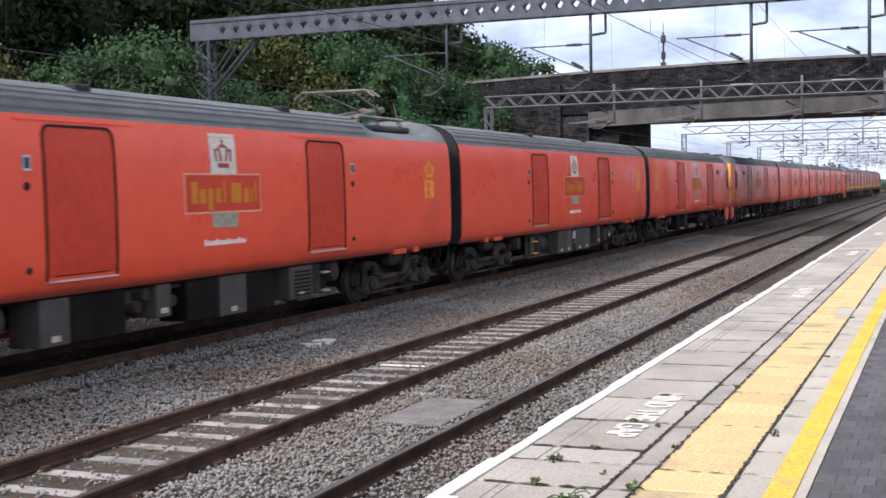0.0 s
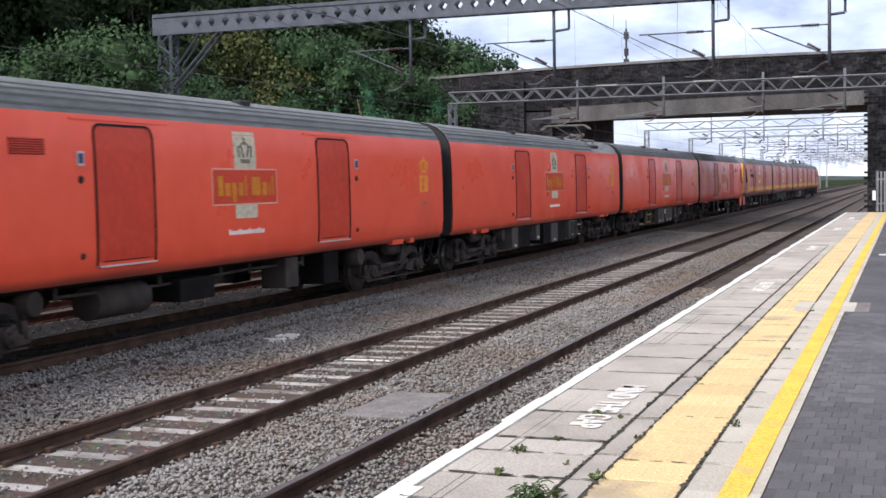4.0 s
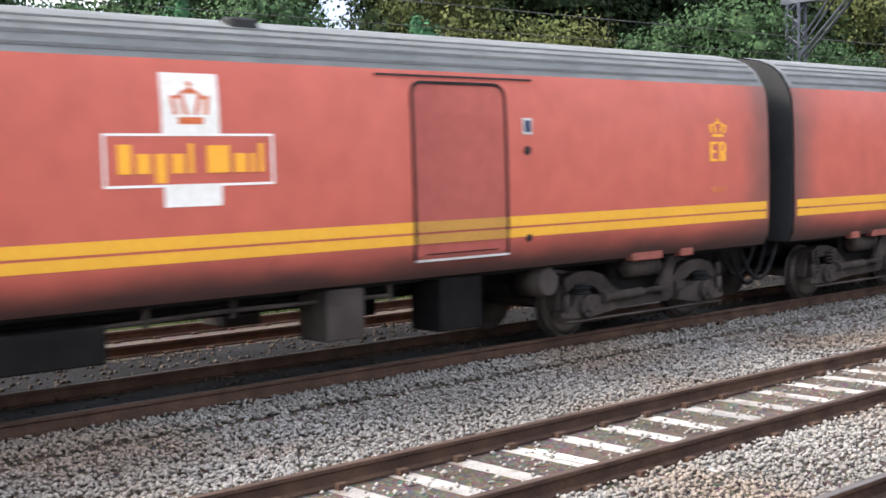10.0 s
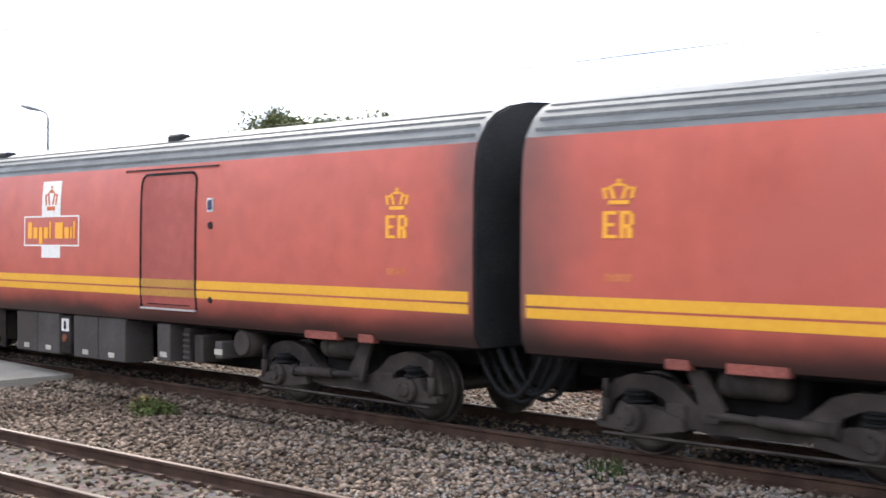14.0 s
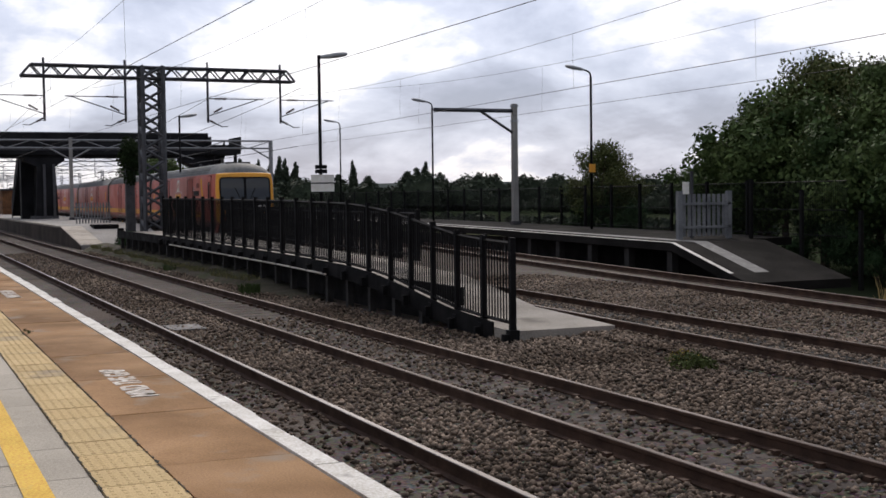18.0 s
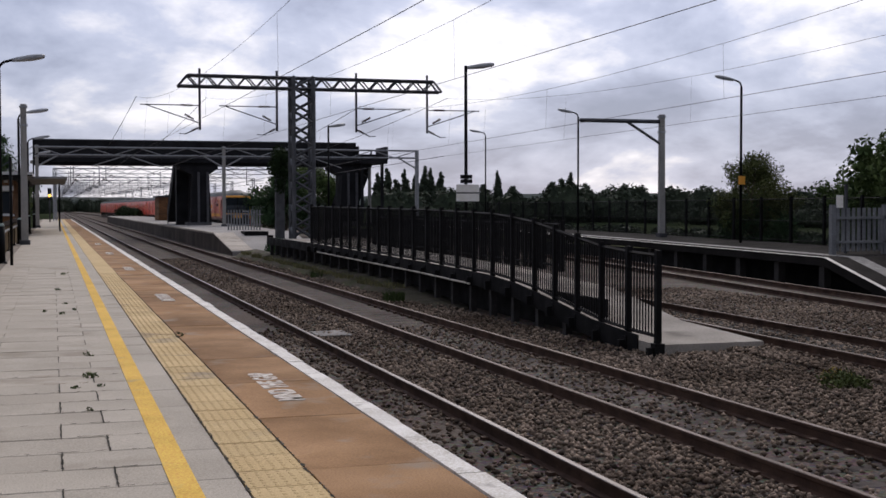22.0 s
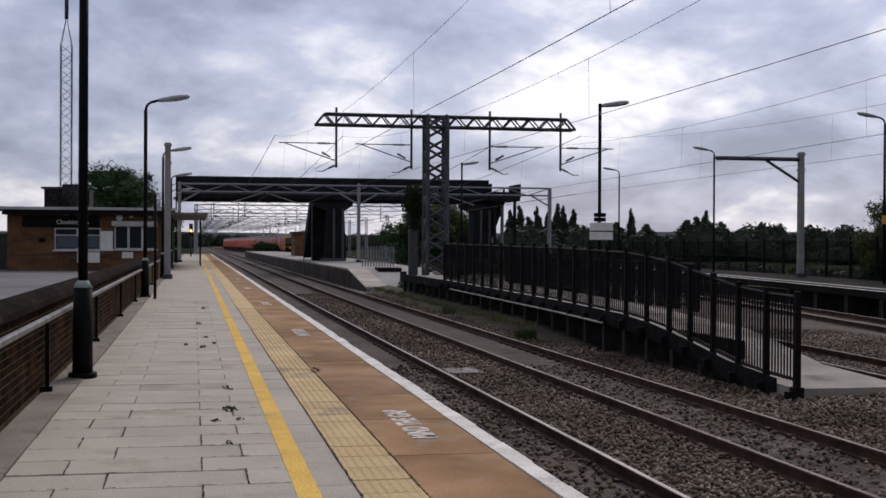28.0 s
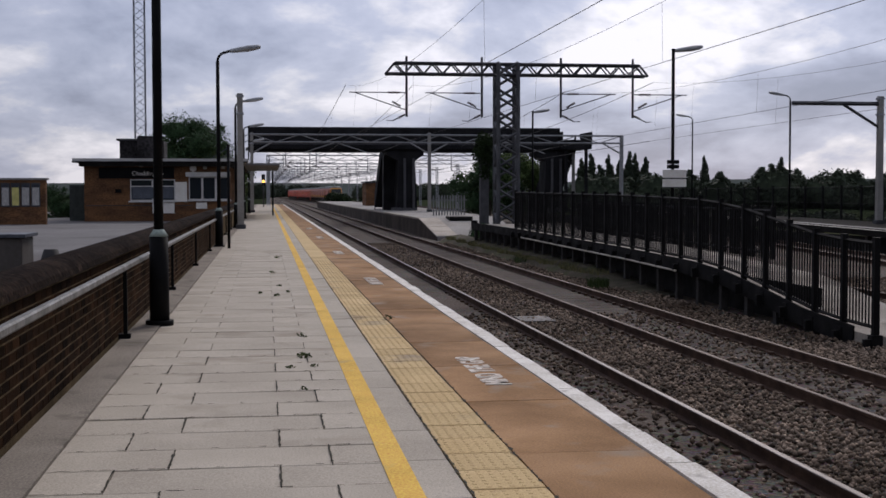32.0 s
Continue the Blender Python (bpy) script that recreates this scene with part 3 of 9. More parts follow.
def build_stones():
    """Loose ballast, stone by stone where the camera stands nearest."""
    rng = np.random.default_rng(5)
    octa = np.array([(1, 0, 0), (-1, 0, 0), (0, 1, 0), (0, -1, 0), (0, 0, 1), (0, 0, -1)], float)
    tri = np.array([(0, 2, 4), (2, 1, 4), (1, 3, 4), (3, 0, 4), (2, 0, 5), (1, 2, 5), (3, 1, 5), (0, 3, 5)])
    for name, material, zones in (
            ("ballast_stones", STONE, ((2, 14, 5.0, 6.5, 560), (14, 30, 5.0, 6.5, 400), (2, 14, 8.3, 11.3, 640), (14, 30, 8.3, 11.3, 380), (3, 30, 3.35, 4.7, 430), (3, 40, 2.55, 3.2, 480), (30, 62, 5.0, 6.5, 150), (30, 62, 8.3, 11.3, 130), (3, 34, 6.75, 8.0, 45), (-2, 2, 8.3, 11.3, 700), (-4, -2, 8.3, 11.3, 520), (-6, -4, 8.3, 11.3, 340), (-8.5, -6, 8.3, 11.3, 190), (-12, -8.5, 8.3, 11.3, 80), (-3, 2, 5.0, 6.5, 150))),
            ("dirty_ballast_stones", STONE_DARK, ((-26, 2, 3.35, 4.7, 90), (-26, 2, 2.5, 3.25, 260), (-26, 2, 4.85, 5.0, 250), (-26, 3, 6.75, 8.0, 75), (-20, -6, 8.3, 11.6, 320), (-6, -4, 8.3, 11.6, 240), (-4, -2, 8.3, 11.6, 140), (-2, 1, 8.3, 11.6, 60), (-20, -3, 5.0, 6.5, 300), (-42, -20, 8.2, 9.8, 150), (-42, -20, 5.0, 6.5, 150), (-64, -42, 5.0, 6.5, 80), (-64, -42, 8.2, 9.8, 80), (-64, -26, 2.5, 3.25, 70), (-34, -6, 13.0, 18.5, 190), (-20, -6, 11.3, 13.2, 190))),
            ("oily_ballast_stones", STONE_OILY_SHADED, ((-6, 30, 13.0, 15.2, 60), (-6, 30, 11.5, 12.9, 50)))):
        pos = []
        for x0, x1, y0, y1, dens in zones:
            n = int((x1 - x0) * (y1 - y0) * dens)
            p = np.column_stack([rng.uniform(x0, x1, n), rng.uniform(y0, y1, n), np.full(n, -0.165)])
            pos.append(p)
        p = np.concatenate(pos)
        y3 = np.array([track_y(3, v) for v in p[:, 0]])
        p[:, 2] = np.where(p[:, 1] > y3 - 1.6, -0.06, p[:, 2])
        p[:, 2] = np.where((p[:, 1] > 8.9) & (p[:, 1] <= y3 - 1.6), -0.17 + 0.05 * np.clip((p[:, 1] - 8.9) / 1.5, 0, 1), p[:, 2])
        n = len(p)
        p[:, 2] += rng.uniform(-0.015, 0.045, n)
        size = rng.uniform(*((0.014, 0.033) if material is STONE else (0.02, 0.046)), (n, 1, 1)) * rng.uniform(0.7, 1.3, (n, 6, 1))
        a = rng.uniform(0, 6.28, n)
        tilt = rng.uniform(-0.7, 0.7, n)
        ca, sa, ct, st = np.cos(a), np.sin(a), np.cos(tilt), np.sin(tilt)
        rot = np.zeros((n, 3, 3))
        rot[:, 0, 0], rot[:, 0, 1], rot[:, 1, 0], rot[:, 1, 1], rot[:, 2, 2] = ca, -sa, sa, ca, 1
        til = np.zeros((n, 3, 3))
        til[:, 0, 0], til[:, 1, 1], til[:, 1, 2], til[:, 2, 1], til[:, 2, 2] = 1, ct, -st, st, ct
        v = np.einsum("nij,njk,nlk->nli", rot, til, octa[None] * size * np.array([1.15, 0.9, 0.75])) + p[:, None]
        f = (tri[None] + 6 * np.arange(n)[:, None, None]).reshape(-1, 3)
        me = bpy.data.meshes.new(name)
        me.vertices.add(6 * n)
        me.vertices.foreach_set("co", v.astype(np.float32).ravel())
        me.loops.add(f.size)
        me.loops.foreach_set("vertex_index", f.astype(np.int32).ravel())
        me.polygons.add(len(f))
        me.polygons.foreach_set("loop_start", np.arange(0, f.size, 3, dtype=np.int32))
        me.update(calc_edges=True)
        me.materials.append(material)
        solo(name, me, None, "loose angular ballast stones between the rails", "ballast", kind="stuff")


PLAT_END, SLAB_END, PLAT_FAR = 57.5, 5.7, -172.0


def build_platform():
    """The near platform: body, worn slabs, tactile strip, painted lines, asphalt."""
    bm = bmesh.new()
    prism(bm, [(-1.45, -0.8), (2.30, -0.8), (2.30, 0.62), (2.38, 0.62), (2.38, ZP - 0.09), (2.28, ZP - 0.09), (2.28, ZP - 0.014), (-1.10, ZP - 0.014), (-1.10, ZP - 0.07), (-1.45, ZP - 0.07)], PLAT_FAR, PLAT_END)
    prism(bm, [(-9.0, -0.8), (-1.45, -0.8), (-1.45, ZP - 0.05), (-9.0, ZP - 0.05)], SLAB_END, PLAT_END)
    plat = solo("platform", bm, JOINT, "station platform of grey slabs with a buff tactile strip", kind="structure")
    # far strips in one piece each
    zt = ZP
    for name, material, y0, y1, x0, x1, dz in (
            ("platform_edge_stone", EDGE_SLAB, 1.50, 2.36, 30, PLAT_END, 0), ("platform_edge_stone", BROWN_SLAB, 1.53, 2.30, PLAT_FAR, SLAB_END - 1.83 * 22 - 0.004, 0),
            ("tactile_strip", TACTILE, 1.06, 1.495, 24, PLAT_END, 0), ("tactile_strip", TACTILE, 1.12, 1.525, PLAT_FAR, -30, 0),
            ("grey_paving", SLAB, 0.66, 1.055, 30, PLAT_END, 0), ("grey_paving", SLAB, -1.10, 1.112, PLAT_FAR, -34, 0)):
        part(name, bx(x0, x1, y0, y1, zt - 0.06, zt + dz), material, plat)
    part("asphalt", bx(SLAB_END + 0.3, PLAT_END, -9.0, 0.655, zt - 0.06, zt - 0.003), ASPHALT, plat, "dark asphalt surface")
    part("concrete_margin", bx(PLAT_FAR, SLAB_END, -1.40, -1.105, zt - 0.06, zt + 0.012), mat("stained_concrete_margin", (0.30, 0.262, 0.215), (0.20, 0.175, 0.145), 0.9, 0.9, 0.2, fine=70, fine_amt=0.3, dirt=(0.11, 0.093, 0.075), dirt_scale=2.2, dirt_at=0.58), plat, "stained concrete margin along the wall")
    # white edge line on a coping, with worn joints
    rnd = random.Random(3)
    x = PLAT_FAR
    while x < PLAT_END:
        w = 12.0 if x < -40 or x > 40 else 0.9
        x1 = min(x + w, PLAT_END)
        dy = rnd.uniform(-0.016, 0.016)
        part("white_edge_line", bx(x + 0.004, x1 - 0.004, 2.305 if x < SLAB_END else 2.365, 2.455 + dy, zt - 0.08, zt + 0.003 + rnd.uniform(0, 0.004)), WHITE_PAINT, plat)
        x = x1
    part("yellow_line", bx(PLAT_FAR, SLAB_END, 0.732, 0.878, zt, zt + 0.004), YELLOW_PAINT, plat, "thick yellow safety line")
    part("yellow_line", bx(SLAB_END, PLAT_END, 0.722, 0.862, zt, zt + 0.006), YELLOW_PAINT, plat, "thick yellow safety line")
    part("repair_patch", bx(15.05, 16.15, 0.56, 1.24, zt, zt + 0.0025), SLAB, plat, "grey concrete repair patch")
    part("repair_patch", bx(15.05, 16.15, 0.40, 0.56, zt - 0.003, zt + 0.0015), mat("brown_repair_patch", (0.19, 0.165, 0.15)), plat, "brown repair patch")
    for y in (2.15, 2.205):
        part("groove", bx(SLAB_END, 30, y, y + 0.004, zt - 0.02, zt + 0.001), mat("faint_groove", (0.34, 0.315, 0.285)), plat)
    part("white_bar", bx(26.0, 26.35, -1.6, 0.5, zt - 0.003, zt + 0.003), WHITE_PAINT, plat, "white painted bar")
    return plat


def build_paving(plat):
    """Slabs that can be told apart, each a piece."""
    rnd = random.Random(11)
    shapes = {}

    def slab(name, material, x, x1, y, y1, dz=0.0):
        key = (material.name, round(x1 - x, 2), round(y1 - y, 2))
        if key not in shapes:
            b = bmesh.new()
            gap = 0.018 if name == "edge_slab" else 0.012 if x > SLAB_END else 0.008
            w, d = x1 - x - gap, y1 - y - gap
            prism(b, [(-w / 2, -0.05), (w / 2, -0.05), (w / 2, -0.004), (w / 2 - 0.006, 0), (-w / 2 + 0.006, 0), (-w / 2, -0.004)], -d / 2, d / 2, "y")
            shapes[key] = finish(name, b, material)
        ob = new(name, shapes[key])
        ob.parent = plat
        ob.matrix_basis = pose((x + x1) / 2, (y + y1) / 2, ZP + dz + rnd.uniform(-0.004, 0.002), rnd.uniform(-0.25, 0.25), rnd.uniform(-0.2, 0.2), rnd.uniform(-0.15, 0.15))
    # brown edge slabs, then pale ones with a narrow course beside them
    x = SLAB_END - 1.83 * 22
    while x < SLAB_END - 0.1:
        slab("edge_slab", BROWN_SLAB, x, x + 1.83, 1.518, 2.30)
        x += 1.83
    wide = [SLAB_END, 6.27, 6.84] + [7.24 + 0.9 * k for k in range(26)]
    narrow = [SLAB_END, 6.28, 6.91] + [8.04 + 0.89 * k for k in range(26)]
    for cuts, y0, y1 in ((wide, 1.66, 2.36), (narrow, 1.50, 1.655)):
        for a, b in zip(cuts, cuts[1:]):
            slab("edge_slab", EDGE_SLAB, a, b, y0, y1)
    # soil and moss packed into the joints, uneven in width
    b = bmesh.new()

    def seam(x0, y0, x1, y1, w, full=0.75):
        n = max(2, int(math.hypot(x1 - x0, y1 - y0) / 0.045))
        along = x1 - x0 > y1 - y0
        last = None
        for i in range(n + 1):
            k = i / n
            x, y = x0 + (x1 - x0) * k, y0 + (y1 - y0) * k
            h = w * rnd.uniform(0.25, 1.0) * (1.7 if rnd.random() < 0.12 else 1.0)
            d = rnd.uniform(-0.3, 0.3) * w
            ends = ((x, y + d - h / 2), (x, y + d + h / 2)) if along else ((x + d + h / 2, y), (x + d - h / 2, y))
            row = [b.verts.new((p, q, ZP + rnd.uniform(0.0035, 0.007))) for p, q in ends]
            if last and rnd.random() < full:
                b.faces.new((last[0], row[0], row[1], last[1]))
            last = row
    for x in wide[:18]:
        seam(x, 1.66, x, 2.36, 0.030, 0.92)
    for x in narrow[:18]:
        seam(x, 1.51, x, 1.65, 0.022, 0.9)
    for k in range(16):
        seam(6.82 + 0.6 * k, 0.90, 6.82 + 0.6 * k, 1.04, 0.016)
        seam(6.80 + 1.35 * k, 1.07, 6.80 + 1.35 * k, 1.48, 0.015)
    for k in range(28):
        x = -34.0 + 0.53 * (k + 42)
        if x < SLAB_END - 0.2:
            seam(x, -1.10, x, 0.73, 0.009, 0.40)
            for y in ((-0.73, 0.17) if (k + 42) % 2 else (-0.44, 0.46)):
                seam(x, y, x + 0.53, y, 0.014, 0.9)
    seam(-30, 1.116, SLAB_END, 1.116, 0.016, 0.9)
    seam(-30, 1.515, SLAB_END, 1.515, 0.020, 0.5)
    seam(SLAB_END, 1.657, 24, 1.657, 0.030, 0.85)
    seam(SLAB_END, 1.495, 24, 1.495, 0.026, 0.7)
    seam(SLAB_END, 1.05, 24, 1.05, 0.026, 0.7)
    soil = part("joint_soil", b, mat("joint_soil", (0.062, 0.058, 0.044), (0.030, 0.028, 0.022), 8, 0.95, 0.3, fine=60), plat, "dark soil and moss in the joints")
    tagged(soil, "dark soil and moss in the joints", kind="stuff")
    # tactile slabs with blister rows
    b = bmesh.new()
    w = 0.434
    prism(b, [(-w / 2, -0.05), (w / 2, -0.05), (w / 2, -0.004), (w / 2 - 0.005, 0), (-w / 2 + 0.005, 0), (-w / 2, -0.004)], -0.228, 0.228, "y")
    for i in range(6):
        for j in range(6):
            u, v = -0.18 + i * 0.072, -0.18 + j * 0.072
            vs = [b.verts.new((u + a, v + c, -0.001)) for a, c in ((-0.014, -0.014), (0.014, -0.014), (0.014, 0.014), (-0.014, 0.014))]
            ws = [b.verts.new((u + a, v + c, 0.0028)) for a, c in ((-0.01, -0.01), (0.01, -0.01), (0.01, 0.01), (-0.01, 0.01))]
            b.faces.new(ws)
            for q in range(4):
                b.faces.new((vs[q], vs[(q + 1) % 4], ws[(q + 1) % 4], ws[q]))
    tactile = finish("tactile_slab", b, TACTILE)
    x = -30.1
    while x < 24:
        ob = new("tactile_slab", tactile)
        ob.parent = plat
        ob.matrix_basis = pose(x + 0.225, 1.317 if x < SLAB_END else 1.278, ZP + rnd.uniform(-0.003, 0.002), 0, rnd.uniform(-0.2, 0.2), 0) @ Matrix.Diagonal((1, 0.86 if x < SLAB_END else 0.95, 1, 1))
        x += 0.45
    # small grey slabs between the tactile strip and the line, then staggered paving up to the wall
    x = -34.0
    while x < SLAB_END - 0.5:
        slab("paving_slab", SLAB, x, x + 0.9, 0.86, 1.112)
        x += 0.9
    x = 5.62
    while x < 30:
        slab("paving_slab", SLAB, x, x + 0.6, 0.66, 1.042)
        x += 0.6
    x, row = -34.0, 0
    while x < SLAB_END - 0.2:
        cuts = (-1.10, -0.73, 0.17, 0.858) if row % 2 else (-1.10, -0.44, 0.46, 0.858)
        for y0, y1 in zip(cuts, cuts[1:]):
            slab("paving_slab", SLAB, x, x + 0.53, y0, y1)
        x += 0.53
        row += 1


def build_blocks(plat):
    """Dark paving blocks by the tactile strip: single ones nearest, the rest joined."""
    rnd = random.Random(17)
    w, d = 0.2 - 0.003, 0.1 - 0.003
    b = prism(bmesh.new(), [(-w / 2, -0.04), (w / 2, -0.04), (w / 2, -0.003), (w / 2 - 0.004, 0), (-w / 2 + 0.004, 0), (-w / 2, -0.003)], -d / 2, d / 2, "y")
    block = finish("paving_block", b, BLOCK)
    vs, fs, count = [], [], 0
    row = 0
    x = SLAB_END + 0.35
    while x < 15:
        y = 0.652 - d / 2 - (0.05 if row % 2 else 0.0)
        while y > -1.4:
            dz = rnd.uniform(-0.002, 0.002)
            if x < 8.9 and -0.45 < y and count < 300:
                ob = new("paving_block", block)
                ob.parent = plat
                ob.matrix_basis = pose(x, y, ZP + 0.002 + dz)
                count += 1
            else:
                n = len(vs)
                vs += [(x + sx * w / 2, y + sy * d / 2, ZP + 0.002 + dz) for sx, sy in ((-1, -1), (1, -1), (1, 1), (-1, 1))]
                vs += [(x + sx * w / 2, y + sy * d / 2, ZP - 0.01) for sx, sy in ((-1, -1), (1, -1), (1, 1), (-1, 1))]
                fs += [(n, n + 1, n + 2, n + 3), (n, n + 4, n + 5, n + 1), (n + 1, n + 5, n + 6, n + 2), (n + 2, n + 6, n + 7, n + 3), (n + 3, n + 7, n + 4, n)]
            y -= 0.1
        x += 0.2
        row += 1
    tagged(part("paving_blocks", mesh_of("paving_blocks", vs, fs, BLOCK), None, plat), kind="stuff")


def build_platform_letters():
    """Worn painted warnings along the edge, and plain bars where they cannot be read."""
    def words(x, flip, worn):
        cu = bpy.data.curves.new("painted_warning", "FONT")
        cu.body, cu.size, cu.align_x, cu.align_y, cu.extrude = "MIND THE GAP", 0.30, "CENTER", "CENTER", 0.002
        cu.space_character, cu.space_word = 1.0, 1.25
        cu.offset = 0.004 if x > 0 else 0.010
        tmp = new("painted_warning", cu)
        me = bpy.data.meshes.new_from_object(tmp.evaluated_get(bpy.context.evaluated_depsgraph_get()))
        bpy.data.objects.remove(tmp)
        me.materials.clear()
        me.materials.append(worn)
        ob = new("painted_warning", me)
        ob.matrix_basis = pose(x, 1.915, ZP + 0.006, 0, 0, flip) @ Matrix.Diagonal((0.80, 0.95, 1, 1))
        tagged(ob, "white painted MIND THE GAP warning on the platform slabs", "floor marking", group="platform warnings")
    faint = mat("faint_white_lettering", (0.74, 0.70, 0.63), (0.56, 0.48, 0.40), 5, 0.8, 0.0, fine=25, fine_amt=0.35)
    for x in (8.45, 18.4, 28.6, 39.0, 49.0):
        words(x, 180, WHITE_PAINT)
    for x in (-10.5, -21.5, -32.0, -43.0, -54.0):
        words(x, 180, faint)


build_ground()
build_oily_shade_strip()
TRACKS = {k: build_track(k) for k in (1, 2, 3, 4)}
PLATFORM = build_platform()
build_platform_letters()

# the mail train
CAR_LEN, CAR_PITCH = 19.75, 20.45
PROFILE = [(1.30, 1.02), (1.385, 1.16), (1.41, 1.45), (1.412, 1.9), (1.408, 2.4), (1.398, 2.9), (1.372, 3.22), (1.33, 3.385)]
ROOF_Z = 3.385
ROOF = [(1.33, 3.385), (1.27, 3.48), (1.18, 3.62), (1.03, 3.74), (0.80, 3.84), (0.46, 3.91), (0.0, 3.94)]


def side_y(z):
    zs = [p[1] for p in PROFILE]
    return float(np.interp(z, zs, [p[0] for p in PROFILE]))


def patch(bm, side, x0, x1, z0, z1, off=0.006, nz=6, mi=0, lean=0.0, rib=0.0):
    """A thin sheet that follows the car's side; lean shifts its top along the car, rib corrugates it."""
    rows = []
    for i in range(nz + 1):
        k = i / nz
        z = z0 + (z1 - z0) * k
        o = off + (rib if rib and i % 2 else 0.0)
        rows.append([bm.verts.new((x + lean * k, side * (side_y(z) + o), z)) for x in (x0, x1)])
    for a, b in zip(rows, rows[1:]):
        bm.faces.new((a[0], a[1], b[1], b[0]) if side < 0 else (a[1], a[0], b[0], b[1])).material_index = mi
    # returned edges give it thickness
    for j in (0, 1):
        back = [bm.verts.new((v.co.x, v.co.y - side * (off + 0.003), v.co.z)) for v in (r[j] for r in rows)]
        for i in range(nz):
            bm.faces.new((rows[i][j], rows[i + 1][j], back[i + 1], back[i])).material_index = mi
    return bm


def ring_at(x, w=1.0, h=1.0, drop=0.0):
    pts = [(a * w, z) for a, z in PROFILE] + [(a * w, ROOF_Z + (z - ROOF_Z) * h) for a, z in ROOF[1:]]
    full = [(x, -a, z - drop) for a, z in pts] + [(x, a, z - drop) for a, z in pts[-2::-1]]
    return full


def cab_rake(z):
    """How far the cab's front leans back at a height."""
    return 0.22 * max(0.0, (z - 1.9) / 1.6) ** 1.5


def car_shell(car, red, kind):
    """Body sides in red and a grey roof, rounded in at a cab end (towards -x), dropped under a pantograph."""
    cab = kind == "cab"
    half = CAR_LEN / 2
    # stations along the car: place, width, height of the roof, share of the cab's rake
    xs = [(-half, 1.0, 1.0, 0.0)] if not cab else [(-half + 0.15, 0.93, 0.10, 1.0), (-half + 0.26, 0.955, 0.30, 0.9), (-half + 0.45, 0.972, 0.52, 0.65), (-half + 0.75, 0.988, 0.74, 0.35), (-half + 1.15, 0.996, 0.90, 0.1), (-half + 1.7, 1.0, 1.0, 0.0)]
    xs += [(-half + 3.0, 1.0, 1.0, 0.0), (0, 1.0, 1.0, 0.0), (half, 1.0, 1.0, 0.0)]
    for side in (-1, 1):
        bm = bmesh.new()
        loft(bm, [[(x + k * cab_rake(z), side * a * w, z) for a, z in PROFILE] for x, w, top, k in xs], closed=False)
        part("body_side", bm, red, car)
    bm = bmesh.new()
    roofs = []
    rings = xs if kind != "motor" else xs[:-1] + [(5.7, 1.0, 1.0, 0.0), (6.5, 1.0, 0.42, 0.0), (9.1, 1.0, 0.42, 0.0), (9.6, 1.0, 1.0, 0.0), xs[-1]]
    for x, w, top, k in rings:
        pts = [(a * w, ROOF_Z + (z - ROOF_Z) * top) for a, z in ROOF]
        dx = k * cab_rake(ROOF_Z)
        roofs.append([(x + dx, -a, z) for a, z in pts] + [(x + dx, a, z) for a, z in pts[-2::-1]])
    loft(bm, roofs, closed=False)
    part("roof", bm, CAR_ROOF, car, "dull grey roof")
    for s in (-1, 1):
        for a, z in ((1.275, 3.485), (1.195, 3.605), (1.10, 3.69), (0.99, 3.765)):
            part("roof_rib", bx(-half + (2.0 if cab else 0.1), 5.6 if kind == "motor" else half - 0.1, s * a - 0.018, s * a + 0.018, z - 0.03, z + 0.006), mat("roof_seam", (0.165, 0.168, 0.162), (0.135, 0.138, 0.133), 0.6, 0.65), car)
    ends = [half] if cab else [-half, half]
    for x in ends:
        s = 1 if x > 0 else -1
        poly = [(-a, z) for a, z in PROFILE + ROOF[1:]] + [(a, z) for a, z in (PROFILE + ROOF[1:])[-2::-1]]
        part("car_end", prism(bmesh.new(), [(a * 0.985, 1.02 + (z - 1.02) * 0.995) for a, z in poly], x - 0.012 * s, x + 0.03 * s), CAR_END, car, "sooty black end wall")
        part("coupler", bx(min(x, x + s * 0.34), max(x, x + s * 0.34), -0.45, 0.45, 0.5, 1.0, bevel=0.05), UNDER_DARK, car)
        part("gangway", bx(min(x, x + s * 0.14), max(x, x + s * 0.14), -0.62, 0.62, 1.1, 3.15, bevel=0.05), RUBBER, car, "black gangway plate")
    bm = bx(-half + (1.2 if cab else 0.05), half - 0.05, -1.22, 1.22, 0.98, 1.03)
    part("underframe", bm, UNDER_DARK, car)
    part("centre_sill", bx(-half + 0.6, half - 0.1, -0.45, 0.45, 0.72, 0.98), UNDER_DARK, car)


